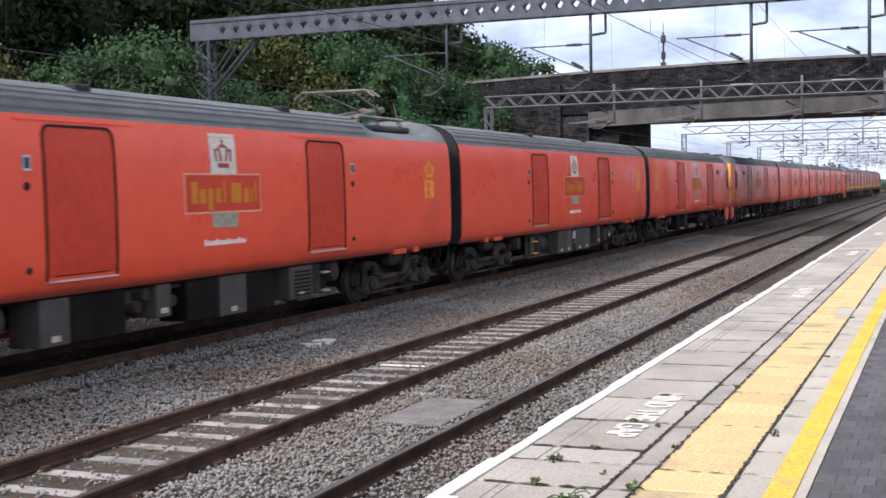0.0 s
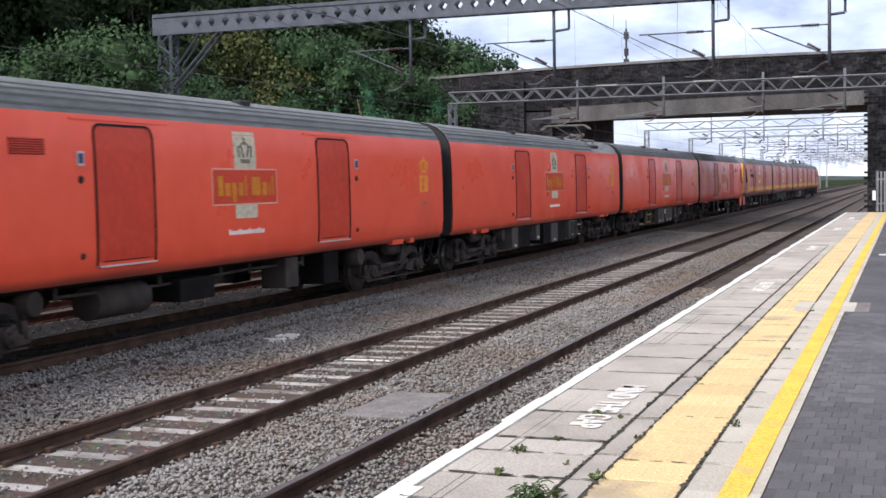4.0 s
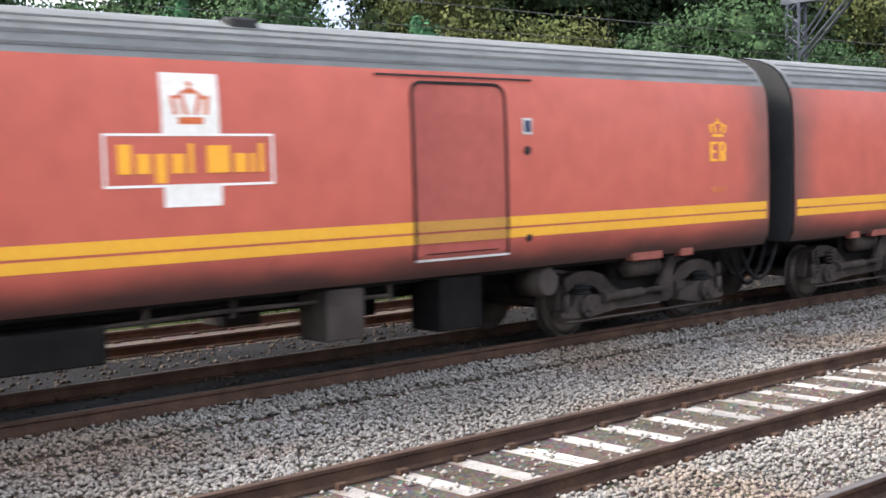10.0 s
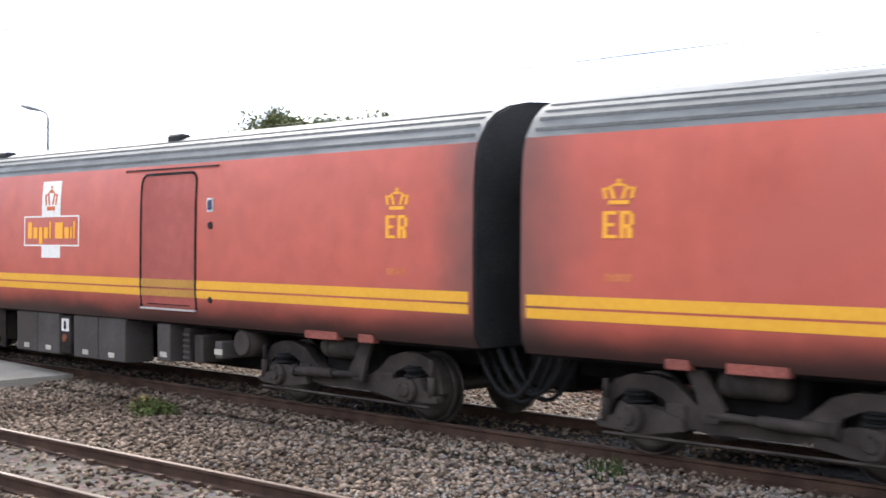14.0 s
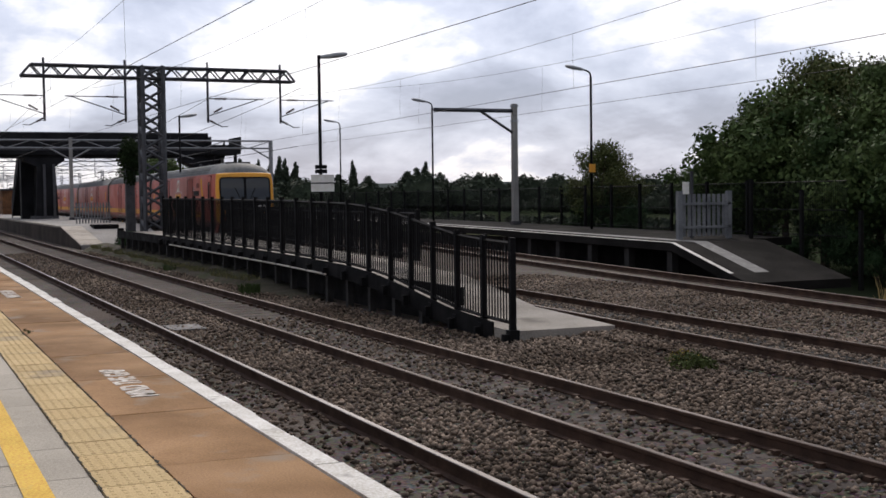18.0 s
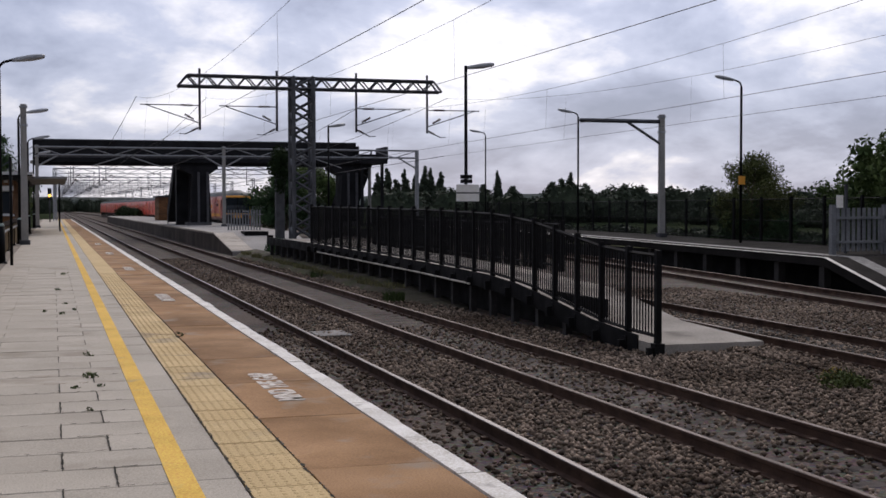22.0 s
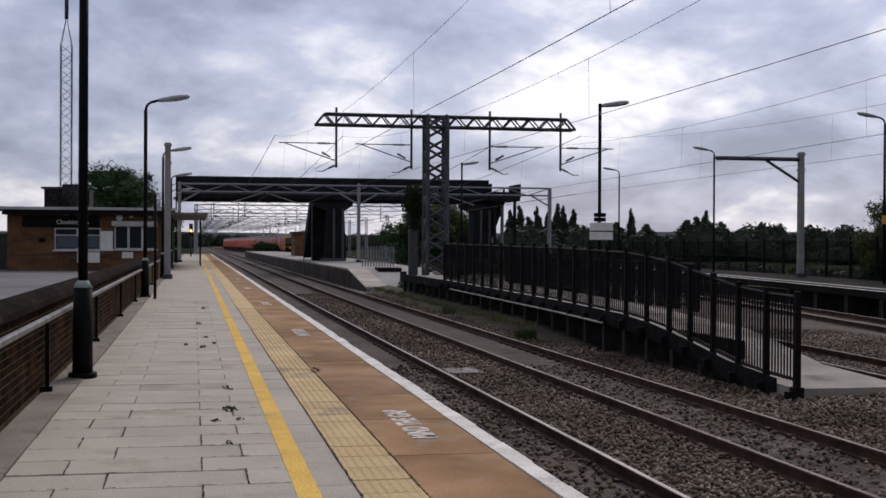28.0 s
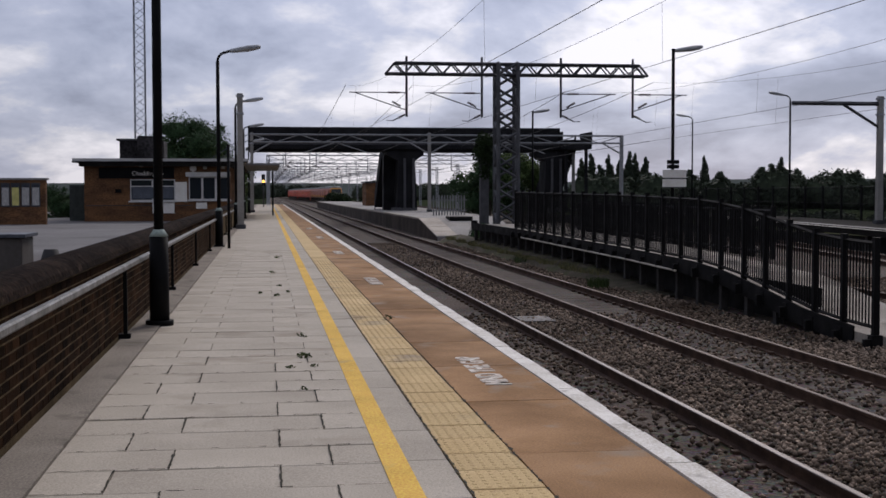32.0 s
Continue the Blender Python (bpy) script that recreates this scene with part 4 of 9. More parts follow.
def bogie(car, x, kind):
    """Outside-framed bogie: swan-necked side frames, trailing-arm axle boxes, air springs; coil springs on powered cars."""
    powered = kind == "motor"
    part("bolster", bx(x - 0.55, x + 0.55, -0.95, 0.95, 0.42, 0.97, bevel=0.03), UNDER_DARK, car)
    neck = [(0.0, 0.52), (0.42, 0.52), (0.62, 0.62), (0.84, 0.80), (1.08, 0.87), (1.36, 0.87), (1.58, 0.80), (1.74, 0.64), (1.78, 0.40), (1.66, 0.40), (1.60, 0.58), (1.42, 0.69), (1.14, 0.70), (0.96, 0.62), (0.74, 0.38), (0.5, 0.33), (0.0, 0.33)]
    outline = neck[:-1] + [neck[-1]] + [(-a, b) for a, b in neck[::-1][1:-1]]
    b = bmesh.new()
    for s in (-1, 1):
        prism(b, outline, s * 1.0 - 0.075, s * 1.0 + 0.075, "y")
        for e in (-1, 1):
            box(b, min(e * 0.70, e * 0.94), max(e * 0.70, e * 0.94), min(s * 1.06, s * 1.12), max(s * 1.06, s * 1.12), 0.42, 0.60, bevel=0.02)
    for t in (-0.35, 0.35):
        box(b, t - 0.12, t + 0.12, -1.0, 1.0, 0.36, 0.52)
    frame_ = part("bogie_frame", b, UNDER, car, "dusty grey swan-necked bogie frame", smooth=False)
    frame_.matrix_basis = pose(x, 0, 0)
    for ax in (-1.3, 1.3):
        e = 1 if ax > 0 else -1
        w = bmesh.new()
        for s in (-1, 1):
            tube(w, (ax, s * 0.69, 0.42), (ax, s * 0.815, 0.42), 0.42, seg=32)
            tube(w, (ax, s * 0.67, 0.42), (ax, s * 0.70, 0.42), 0.455, seg=32)
            tube(w, (ax, s * 0.815, 0.42), (ax, s * 0.835, 0.42), 0.405, 0.33, seg=32)
            tube(w, (ax, s * 0.82, 0.42), (ax, s * 0.90, 0.42), 0.15, 0.12, seg=16)
        tube(w, (ax, -0.7, 0.42), (ax, 0.7, 0.42), 0.08, seg=10)
        part("wheelset", w, WHEEL, frame_, "worn steel wheels on an axle", smooth=False)
        for s in (-1, 1):
            a = bmesh.new()
            y0, y1 = min(s * 1.02, s * 1.17), max(s * 1.02, s * 1.17)
            prism(a, [(ax - e * 0.62, 0.34), (ax - e * 0.58, 0.46), (ax - e * 0.20, 0.56), (ax + e * 0.16, 0.58), (ax + e * 0.24, 0.44), (ax + e * 0.46, 0.36), (ax + e * 0.46, 0.30), (ax - e * 0.1, 0.26)], y0, y1, "y")
            tube(a, (ax, s * 1.15, 0.42), (ax, s * 1.25, 0.42), 0.15, 0.135, seg=18)
            tube(a, (ax, s * 1.25, 0.42), (ax, s * 1.275, 0.42), 0.075, 0.06, seg=12)
            for q in range(5):
                tube(a, (ax + 0.105 * math.cos(q * 1.2566), s * 1.25, 0.42 + 0.105 * math.sin(q * 1.2566)), (ax + 0.105 * math.cos(q * 1.2566), s * 1.268, 0.42 + 0.105 * math.sin(q * 1.2566)), 0.018, seg=6)
            part("axle_box", a, UNDER, frame_, "cast trailing-arm axle box")
            d = bmesh.new()
            tube(d, (ax + e * 0.36, s * 1.14, 0.36), (ax + e * 0.36, s * 1.14, 0.60), 0.05, seg=10)
            tube(d, (ax + e * 0.36, s * 1.14, 0.60), (ax + e * 0.36, s * 1.14, 0.80), 0.034, seg=10)
            part("vertical_damper", d, UNDER, frame_)
            if powered:
                for k in (-0.26, 0.20):
                    sp = bmesh.new()
                    pts = [(ax + k + 0.075 * math.cos(i * 0.9), s * 1.10 + 0.075 * math.sin(i * 0.9), 0.46 + i * 0.0078) for i in range(43)]
                    hose(sp, pts, 0.018, 5)
                    part("coil_spring", sp, UNDER, frame_, "exposed coil spring")
            else:
                r = bmesh.new()
                for i, rad in enumerate((0.15, 0.12, 0.15, 0.12)):
                    tube(r, (ax, s * 1.06, 0.58 + i * 0.035), (ax, s * 1.06, 0.61 + i * 0.035), rad, seg=14)
                part("rubber_spring", r, RUBBER, frame_)
            bb = bmesh.new()
            prism(bb, [(ax - e * 0.50, 0.30), (ax - e * 0.44, 0.50), (ax - e * 0.40, 0.50), (ax - e * 0.43, 0.26)], s * 0.70, s * 0.81, "y")
            part("brake_shoe", bb, UNDER_DARK, frame_)
    for s in (-1, 1):
        d = bmesh.new()
        rings = [[(t, s * 1.06 + r * math.cos(q), 0.86 + r * math.sin(q)) for q in np.arange(14) * 0.4488] for t, r in ((-0.42, 0.06), (-0.40, 0.12), (-0.34, 0.15), (0.24, 0.15), (0.30, 0.12), (0.32, 0.06))]
        loft(d, rings)
        for t in (-0.25, 0.14):
            tube(d, (t, s * 1.06, 0.86), (t + 0.03, s * 1.06, 0.86), 0.158, seg=14)
        part("air_reservoir", d, UNDER, frame_, "dusty air cylinder above the frame", smooth=False)
        d = bmesh.new()
        tube(d, (-0.95, s * 1.17, 0.50), (-0.15, s * 1.17, 0.52), 0.065, seg=12)
        tube(d, (-0.15, s * 1.17, 0.52), (0.38, s * 1.17, 0.54), 0.042, seg=10)
        tube(d, (-0.97, s * 1.17, 0.50), (-0.90, s * 1.17, 0.50), 0.08, seg=12)
        part("yaw_damper", d, UNDER, frame_)
        d = prism(bmesh.new(), [(0.28, 0.46), (0.20, 0.60), (0.46, 1.0), (0.66, 1.0), (0.52, 0.72), (0.46, 0.46)], s * 1.17 - 0.03, s * 1.17 + 0.03, "y")
        part("traction_bracket", d, UNDER, frame_)
        d = bmesh.new()
        bar(d, (-1.66, s * 1.18, 0.235), (1.66, s * 1.18, 0.235), 0.028)
        part("shoe_beam", d, UNDER, frame_)


def equipment(car, kind):
    """Boxes, tanks and cages slung under the floor."""
    def crate(x0, x1, z0, z1, material=EQUIP, label=""):
        for s in (-1, 1):
            ob = part("equipment_box", bx(x0 + 0.01, x1 - 0.01, min(s * 0.75, s * 1.28), max(s * 0.75, s * 1.28), z0, z1, bevel=0.015), material, car, label)
            if material is EQUIP:
                part("latch_plate", bx((x0 + x1) / 2 - 0.09, (x0 + x1) / 2 + 0.09, min(s * 1.27, s * 1.287), max(s * 1.27, s * 1.287), z0 + 0.06, z0 + 0.14), LOGO_GREY, ob)

    def tank(x0, x1, z, r, y=0.95):
        for s in (-1, 1):
            b = tube(bmesh.new(), (x0, s * y, z), (x1, s * y, z), r, seg=16)
            part("air_tank", b, UNDER, car, "dusty cylindrical tank")

    def drum(x, z=0.72, r=0.24):
        for s in (-1, 1):
            b = bmesh.new()
            tube(b, (x, s * 0.8, z), (x, s * 1.22, z), r, seg=18)
            tube(b, (x, s * 1.22, z), (x, s * 1.25, z), r, r * 0.8, seg=18)
            part("reservoir", b, UNDER, car)
    drum(-5.12 if kind != "cab" else -5.5, 0.80, 0.19)
    drum(5.2 if kind != "motor" else 4.15, 0.80, 0.20)
    if kind == "trailer":
        # Added block that keeps the gaps between the slung boxes black.
        part("centre_equipment", bx(-4.3, 6.0, -0.45, 0.45, 0.32, 1.02, bevel=0.03), UNDER_DARK, car, "added black filler along the middle of the underframe")
        for s in (-1, 1):
            cage = bmesh.new()
            bar(cage, (-4.42, s * 1.2, 0.98), (-2.12, s * 1.2, 0.98), 0.07)
            c = part("step_cage", cage, UNDER, car, "steel cage with footsteps")
            low = bmesh.new()
            bar(low, (-4.25, s * 1.2, 0.34), (-2.12, s * 1.2, 0.34), 0.06)
            bar(low, (-4.42, s * 1.2, 0.50), (-4.25, s * 1.2, 0.34), 0.06)
            part("bottom_rail", low, UNDER, c)
            for x in (-4.38, -3.28, -2.15):
                post = bmesh.new()
                bar(post, (x, s * 1.2, 0.36), (x, s * 1.2, 1.0), 0.08)
                part("cage_post", post, UNDER, c)
            for z in (0.44, 0.77):
                part("footstep", bx(-3.88, -3.56, min(s * 1.2, s * 1.3), max(s * 1.2, s * 1.3), z, z + 0.035), STRIPE, c, "yellow footstep")
            part("step_plate", bx(-3.90, -3.54, s * 1.17 - 0.02, s * 1.17 + 0.02, 0.38, 1.0), EQUIP, c)
            valve = bmesh.new()
            for x, z, r in ((-4.15, 0.72, 0.09), (-4.02, 0.52, 0.06), (-3.22, 0.84, 0.05), (-2.95, 0.93, 0.04), (-2.5, 0.94, 0.05)):
                tube(valve, (x, s * 1.0, z), (x, s * 1.2, z), r, r * 0.8, seg=10)
            pipe(valve, [(-4.2, s * 1.1, 0.62), (-3.6, s * 1.1, 0.58), (-3.1, s * 1.15, 0.93), (-2.2, s * 1.15, 0.93)], 0.022, 6)
            part("valve_gear", valve, UNDER, c)
        tank(-3.42, -2.26, 0.68, 0.26)
        for x0, x1 in ((-1.5, -0.73), (-0.73, 0.05), (0.52, 1.33), (1.33, 2.17)):
            crate(x0, x1, 0.31, 1.0)
        crate(0.10, 0.42, 0.34, 0.98, UNDER)
        for s in (-1, 1):
            plate = part("notice_plate", bx(0.14, 0.38, min(s * 1.28, s * 1.29), max(s * 1.28, s * 1.29), 0.72, 0.93), LOGO_WHITE, car, "white plate with a dark symbol")
            sym = bmesh.new()
            for z, r in ((0.86, 0.035), (0.79, 0.045)):
                tube(sym, (0.26, s * 1.288, z), (0.26, s * 1.294, z), r, seg=12)
            part("dark_symbol", sym, BLACK_PAINT, plate)
            part("isolating_cock", tube(bmesh.new(), (0.25, s * 1.27, 0.60), (0.25, s * 1.31, 0.60), 0.075, 0.06, seg=14), mat("rusty_red_cock", (0.24, 0.085, 0.05), (0.16, 0.06, 0.04), 8, 0.8), car, "rusty red round cover")
        crate(3.08, 3.45, 0.42, 0.98, EQUIP)
        crate(3.80, 3.98, 0.45, 0.95, UNDER)
        crate(4.08, 4.32, 0.46, 0.86, UNDER)
        crate(4.60, 4.80, 0.55, 0.80, EQUIP)
        for s in (-1, 1):
            for k in range(5):
                part("grille_slat", bx(3.81, 3.97, min(s * 1.28, s * 1.295), max(s * 1.28, s * 1.295), 0.50 + k * 0.085, 0.53 + k * 0.085), EQUIP, car)
    elif kind == "motor":
        for x0, x1, z0, material in ((-4.35, -3.72, 0.36, EQUIP), (-3.72, -2.5, 0.36, UNDER_DARK), (-1.76, -1.36, 0.50, EQUIP), (-0.96, -0.06, 0.36, UNDER_DARK), (0.0, 0.84, 0.34, EQUIP), (0.84, 1.75, 0.36, UNDER_DARK), (2.3, 3.2, 0.40, EQUIP), (3.2, 3.5, 0.44, UNDER)):
            crate(x0, x1, z0, 0.99, material)
        for s in (-1, 1):
            for i in range(7):
                part("grille_slat", bx(2.50, 3.1, min(s * 1.28, s * 1.30), max(s * 1.28, s * 1.30), 0.46 + i * 0.07, 0.485 + i * 0.07), UNDER_DARK, car)
            st = part("step_plate", bx(3.55, 3.86, s * 1.17 - 0.02, s * 1.17 + 0.02, 0.42, 0.99), UNDER_DARK, car)
            for z in (0.46, 0.80):
                part("footstep", bx(3.56, 3.85, min(s * 1.2, s * 1.3), max(s * 1.2, s * 1.3), z, z + 0.03), SILL, st, "worn bright footstep")
            low = bmesh.new()
            for x, z in ((-2.35, 0.85), (-2.1, 0.7), (-1.9, 0.86), (-1.2, 0.72)):
                tube(low, (x, s * 0.7, z), (x, s * 1.2, z), 0.11, 0.09, seg=10)
            bar(low, (-2.5, s * 1.15, 0.93), (-0.96, s * 1.15, 0.93), 0.05)
            part("valve_gear", low, UNDER, car)
    else:
        tank(-4.0, -2.65, 0.66, 0.25)
        crate(-2.0, -0.9, 0.50, 0.86, UNDER_DARK)
        crate(1.66, 2.2, 0.42, 0.98, UNDER)
        crate(3.3, 4.0, 0.36, 0.98, UNDER_DARK)
        for s in (-1, 1):
            hang = bmesh.new()
            for x in (-4.9, -2.3, -0.4, 0.6, 2.7):
                bar(hang, (x, s * 1.1, 0.78), (x, s * 1.1, 1.0), 0.06)
            pipe(hang, [(-4.9, s * 1.1, 0.84), (-2.3, s * 1.1, 0.80), (0.6, s * 1.1, 0.86), (2.7, s * 1.1, 0.84)], 0.025, 6)
            part("pipe_hanger", hang, UNDER, car)
    pipes = bmesh.new()
    for s in (-1, 1):
        tube(pipes, (-7.6, s * 0.95, 0.96), (8.6, s * 0.95, 0.96), 0.035, seg=6)
        tube(pipes, (-4.0, s * 0.7, 0.88), (4.0, s * 0.7, 0.88), 0.05, seg=6)
    part("brake_pipe", pipes, UNDER_DARK, car)


def door_outline(x0, x1, z0, z1, r):
    """An arch from one foot to the other, with rounded top corners."""
    arc = [(math.sin(a), math.cos(a)) for a in (0, 0.39, 0.79, 1.18, 1.571)]
    up = [(x0, z0 + (z1 - r - z0) * k / 6) for k in range(7)]
    down = [(x1, z) for _, z in up[::-1]]
    return up + [(x0 + r - r * c, z1 - r + r * s) for s, c in arc[1:]] + [(x1 - r + r * s, z1 - r + r * c) for s, c in arc[:-1]] + down


def ribbon(bm, side, pts, w, off):
    """A raised band along a line on the car's side."""
    rows = []
    for i, (x, z) in enumerate(pts):
        (xa, za), (xb, zb) = pts[max(0, i - 1)], pts[min(len(pts) - 1, i + 1)]
        n = Vector((-(zb - za), xb - xa)).normalized() * w / 2
        rows.append([(x + k * n.x, side * (side_y(min(z + k * n.y, ROOF_Z)) + o), z + k * n.y) for k, o in ((-1, 0.0), (-1, off), (1, off), (1, 0.0))])
    return loft(bm, rows, closed=False, smooth=False)


def car_doors(car, red, old):
    door_red = mat("roller_door_red_old", (0.40, 0.098, 0.075), (0.33, 0.084, 0.066), 0.6, 0.5, 0.0, fine=5, fine_amt=0.08, dirt=(0.29, 0.085, 0.068), dirt_scale=0.7, dirt_at=0.58) if old else mat(
        "roller_door_red", (0.58, 0.058, 0.028), (0.52, 0.05, 0.025), 0.8, 0.4, 0.0, fine=8, fine_amt=0.12)
    for side in (-1, 1):
        for k, x in enumerate((-3.58, 3.58)):
            x0, x1 = x - 0.73, x + 0.73
            d = part("roller_door", patch(bmesh.new(), side, x0, x1, 1.28, 3.22, 0.003, 52, rib=0.0002), door_red, car, "closed ribbed roller shutter door")
            f = ribbon(bmesh.new(), side, door_outline(x0 - 0.008, x1 + 0.008, 1.24, 3.25, 0.15), 0.036, 0.016)
            part("door_seal", f, RUBBER, d)
            part("door_sill", bx(x0, x1, min(side * 1.37, side * 1.435), max(side * 1.37, side * 1.435), 1.212, 1.236), SILL, d, "bright metal sill")
            part("threshold_line", patch(bmesh.new(), side, x0 + 0.16, x1 - 0.16, 1.285, 1.30, 0.010, 1), RUBBER, d)
            part("rain_strip", patch(bmesh.new(), side, x0 - 0.5, x1 + 0.5, 3.31, 3.335, 0.03, 1), CAR_END if old else red, d)
            xb = x0 - 0.42 if k == 0 else x1 + 0.30
            box_ = part("door_control", patch(bmesh.new(), side, xb, xb + 0.15, 2.66, 2.86, 0.018, 2), SILL, car, "small pale framed door control")
            part("control_face", patch(bmesh.new(), side, xb + 0.025, xb + 0.125, 2.69, 2.83, 0.024, 2), BLUE_FACE, box_)
            for z, r in ((2.465, 0.06), (1.40, 0.05)):
                part("lock_cover", tube(bmesh.new(), (xb + 0.075, side * 1.40, z), (xb + 0.075, side * 1.425, z), r, r * 0.85, seg=14), CAR_END, car, "round dark lock cover")


def crown(bm, side, x, z, w, h, off):
    """A small crown: band, four leaning arches, a closed top and a finial."""
    patch(bm, side, x - w * 0.36, x + w * 0.36, z, z + h * 0.16, off, 1)
    for u, ln in ((-0.50, -0.02), (-0.20, -0.03), (0.10, 0.03), (0.38, 0.02)):
        patch(bm, side, x + u * w, x + u * w + w * 0.12, z + h * 0.22, z + h * 0.66, off, 2, lean=ln * w * 4)
    for u, ln in ((-0.52, 0.36), (0.38, -0.36)):
        patch(bm, side, x + u * w, x + u * w + w * 0.14, z + h * 0.58, z + h * 0.80, off, 2, lean=ln * w)
    patch(bm, side, x - w * 0.10, x + w * 0.10, z + h * 0.70, z + h * 0.84, off, 1)
    patch(bm, side, x - w * 0.035, x + w * 0.035, z + h * 0.84, z + h, off, 1)
    patch(bm, side, x - w * 0.09, x + w * 0.09, z + h * 0.90, z + h * 0.95, off, 1)


def car_emblems(car, style):
    """The owner's emblem as plain shapes in its colours: an upright panel, a framed box with bars for letters.
    style 0: clean white panels on bright red, 1: creamed panels on bright red, 2: the older livery."""
    old = style == 2
    upper = (mat("clean_livery_panel", (0.70, 0.66, 0.58), (0.62, 0.58, 0.51), 1.5, 0.6, 0.0, fine=12), mat("cream_livery_panel", (0.60, 0.52, 0.37), (0.53, 0.46, 0.33), 1.5, 0.6, 0.0, fine=12), LOGO_WHITE)[style]
    lower = (mat("dull_greenish_panel", (0.36, 0.34, 0.24), (0.31, 0.29, 0.21), 1.5, 0.6, 0.0, fine=12), upper, LOGO_WHITE)[style]
    ink = (mat("emblem_crimson", (0.42, 0.07, 0.05), (0.32, 0.06, 0.045), 5, 0.6), mat("sooty_emblem", (0.20, 0.17, 0.14), (0.15, 0.13, 0.10), 5, 0.6), mat("emblem_red", (0.62, 0.16, 0.06), (0.52, 0.12, 0.05), 3, 0.6))[style]
    gold = LOGO_GOLD if old else mat("dull_gold_livery_paint", (0.62, 0.22, 0.02), (0.54, 0.19, 0.02), 2, 0.5)
    outline = LOGO_WHITE if old else mat("pale_pink_outline", (0.80, 0.42, 0.30), (0.72, 0.36, 0.26), 2, 0.5)
    # half widths of box and panel; bottom of the lower panel, box bottom and top, top of the upper panel; size of the letters
    hw, pw, za, zb, zc, zd, k = (0.95, 0.32, 1.955, 2.15, 2.665, 3.25, 1.0) if old else (1.14, 0.385, 1.79, 2.02, 2.645, 3.28, 1.2)
    for side in (-1, 1):
        e = part("emblem_panel", patch(bmesh.new(), side, -pw, pw, zc, zd, 0.006, 4), upper, car, "white emblem panel with a crown shape")
        part("emblem_panel", patch(bmesh.new(), side, -pw, pw, za, zb, 0.006, 2), lower, car, "pale lower emblem panel")
        cr = bmesh.new()
        crown(cr, side, 0.0, zc + 0.09, 0.38 * k, 0.42 * (zd - zc) / 0.585, 0.010)
        part("crown_shape", cr, ink, e, "small crown shape")
        if not old:
            part("emblem_ground", patch(bmesh.new(), side, -hw + 0.01, hw - 0.01, zb + 0.015, zc - 0.015, 0.004, 2), CAR_RED_GROUND, car, "darker red ground of the emblem box")
        f = bmesh.new()
        for a, b, z0, z1 in ((-hw, hw, zc - 0.025, zc), (-hw, hw, zb, zb + 0.025), (-hw, -hw + 0.025, zb + 0.025, zc - 0.025), (hw - 0.025, hw, zb + 0.025, zc - 0.025)):
            patch(f, side, a, b, z0, z1, 0.008, 1)
        part("emblem_frame", f, outline, car, "thin pale box outline")
        u = -0.80 * k * (1 if side < 0 else -1)
        for w, top, dip, gap in ((0.14, 0.28, 0, 0.055), (0.14, 0.19, 0, 0.055), (0.12, 0.19, 0.09, 0.06), (0.14, 0.19, 0, 0.05), (0.05, 0.29, 0, 0.15), (0.26, 0.27, 0, 0.06), (0.14, 0.19, 0, 0.05), (0.05, 0.19, 0, 0.05), (0.05, 0.29, 0, 0)):
            a, b = (u, u + w * k) if side < 0 else (u - w * k, u)
            part("letter_bar", patch(bmesh.new(), side, a, b, zb + (0.13 - dip) * k, zb + (0.13 + top) * k, 0.010, 2), gold, car, "plain gold bar")
            u += (w + gap) * k * (1 if side < 0 else -1)
        x = 8.6
        c = bmesh.new()
        q = 0.72 if old else 1.0
        crown(c, side, x, 2.63 if old else 2.60, 0.50 * q, 0.37 * q, 0.008)
        part("gold_crown", c, LOGO_GOLD, car, "gold crown shape")
        c = bmesh.new()
        d = 1 if side < 0 else -1
        for a, z0, w, h in ((-0.27, 2.14, 0.08, 0.39), (-0.19, 2.14, 0.16, 0.05), (-0.19, 2.31, 0.12, 0.05), (-0.19, 2.48, 0.16, 0.05), (0.03, 2.14, 0.08, 0.39), (0.11, 2.48, 0.10, 0.05), (0.11, 2.29, 0.10, 0.05), (0.19, 2.33, 0.07, 0.16), (0.15, 2.14, 0.09, 0.15)):
            u = sorted((x + d * a * q, x + d * (a + w) * q))
            z0 = 2.57 - (2.54 - z0) * q if old else z0
            patch(c, side, u[0], u[1], z0, z0 + h * q, 0.008, 1)
        part("gold_cipher", c, LOGO_GOLD, car, "gold cipher of plain bars")
        nb = bmesh.new()
        for i in range(5):
            patch(nb, side, x - 0.17 + i * 0.07, x - 0.115 + i * 0.07, 1.84, 1.92, 0.006, 1)
        part("number_bars", nb, mat("worn_gold_number", (0.60, 0.20, 0.08), (0.52, 0.15, 0.07), 3, 0.6), car)
        if not old:
            w = bmesh.new()
            for i in range(15):
                patch(w, side, -0.62 + i * 0.084, -0.62 + i * 0.084 + 0.058, 1.515, 1.585 if i % 4 else 1.61, 0.006, 1)
            part("address_bars", w, LOGO_WHITE, car, "row of small white bars")


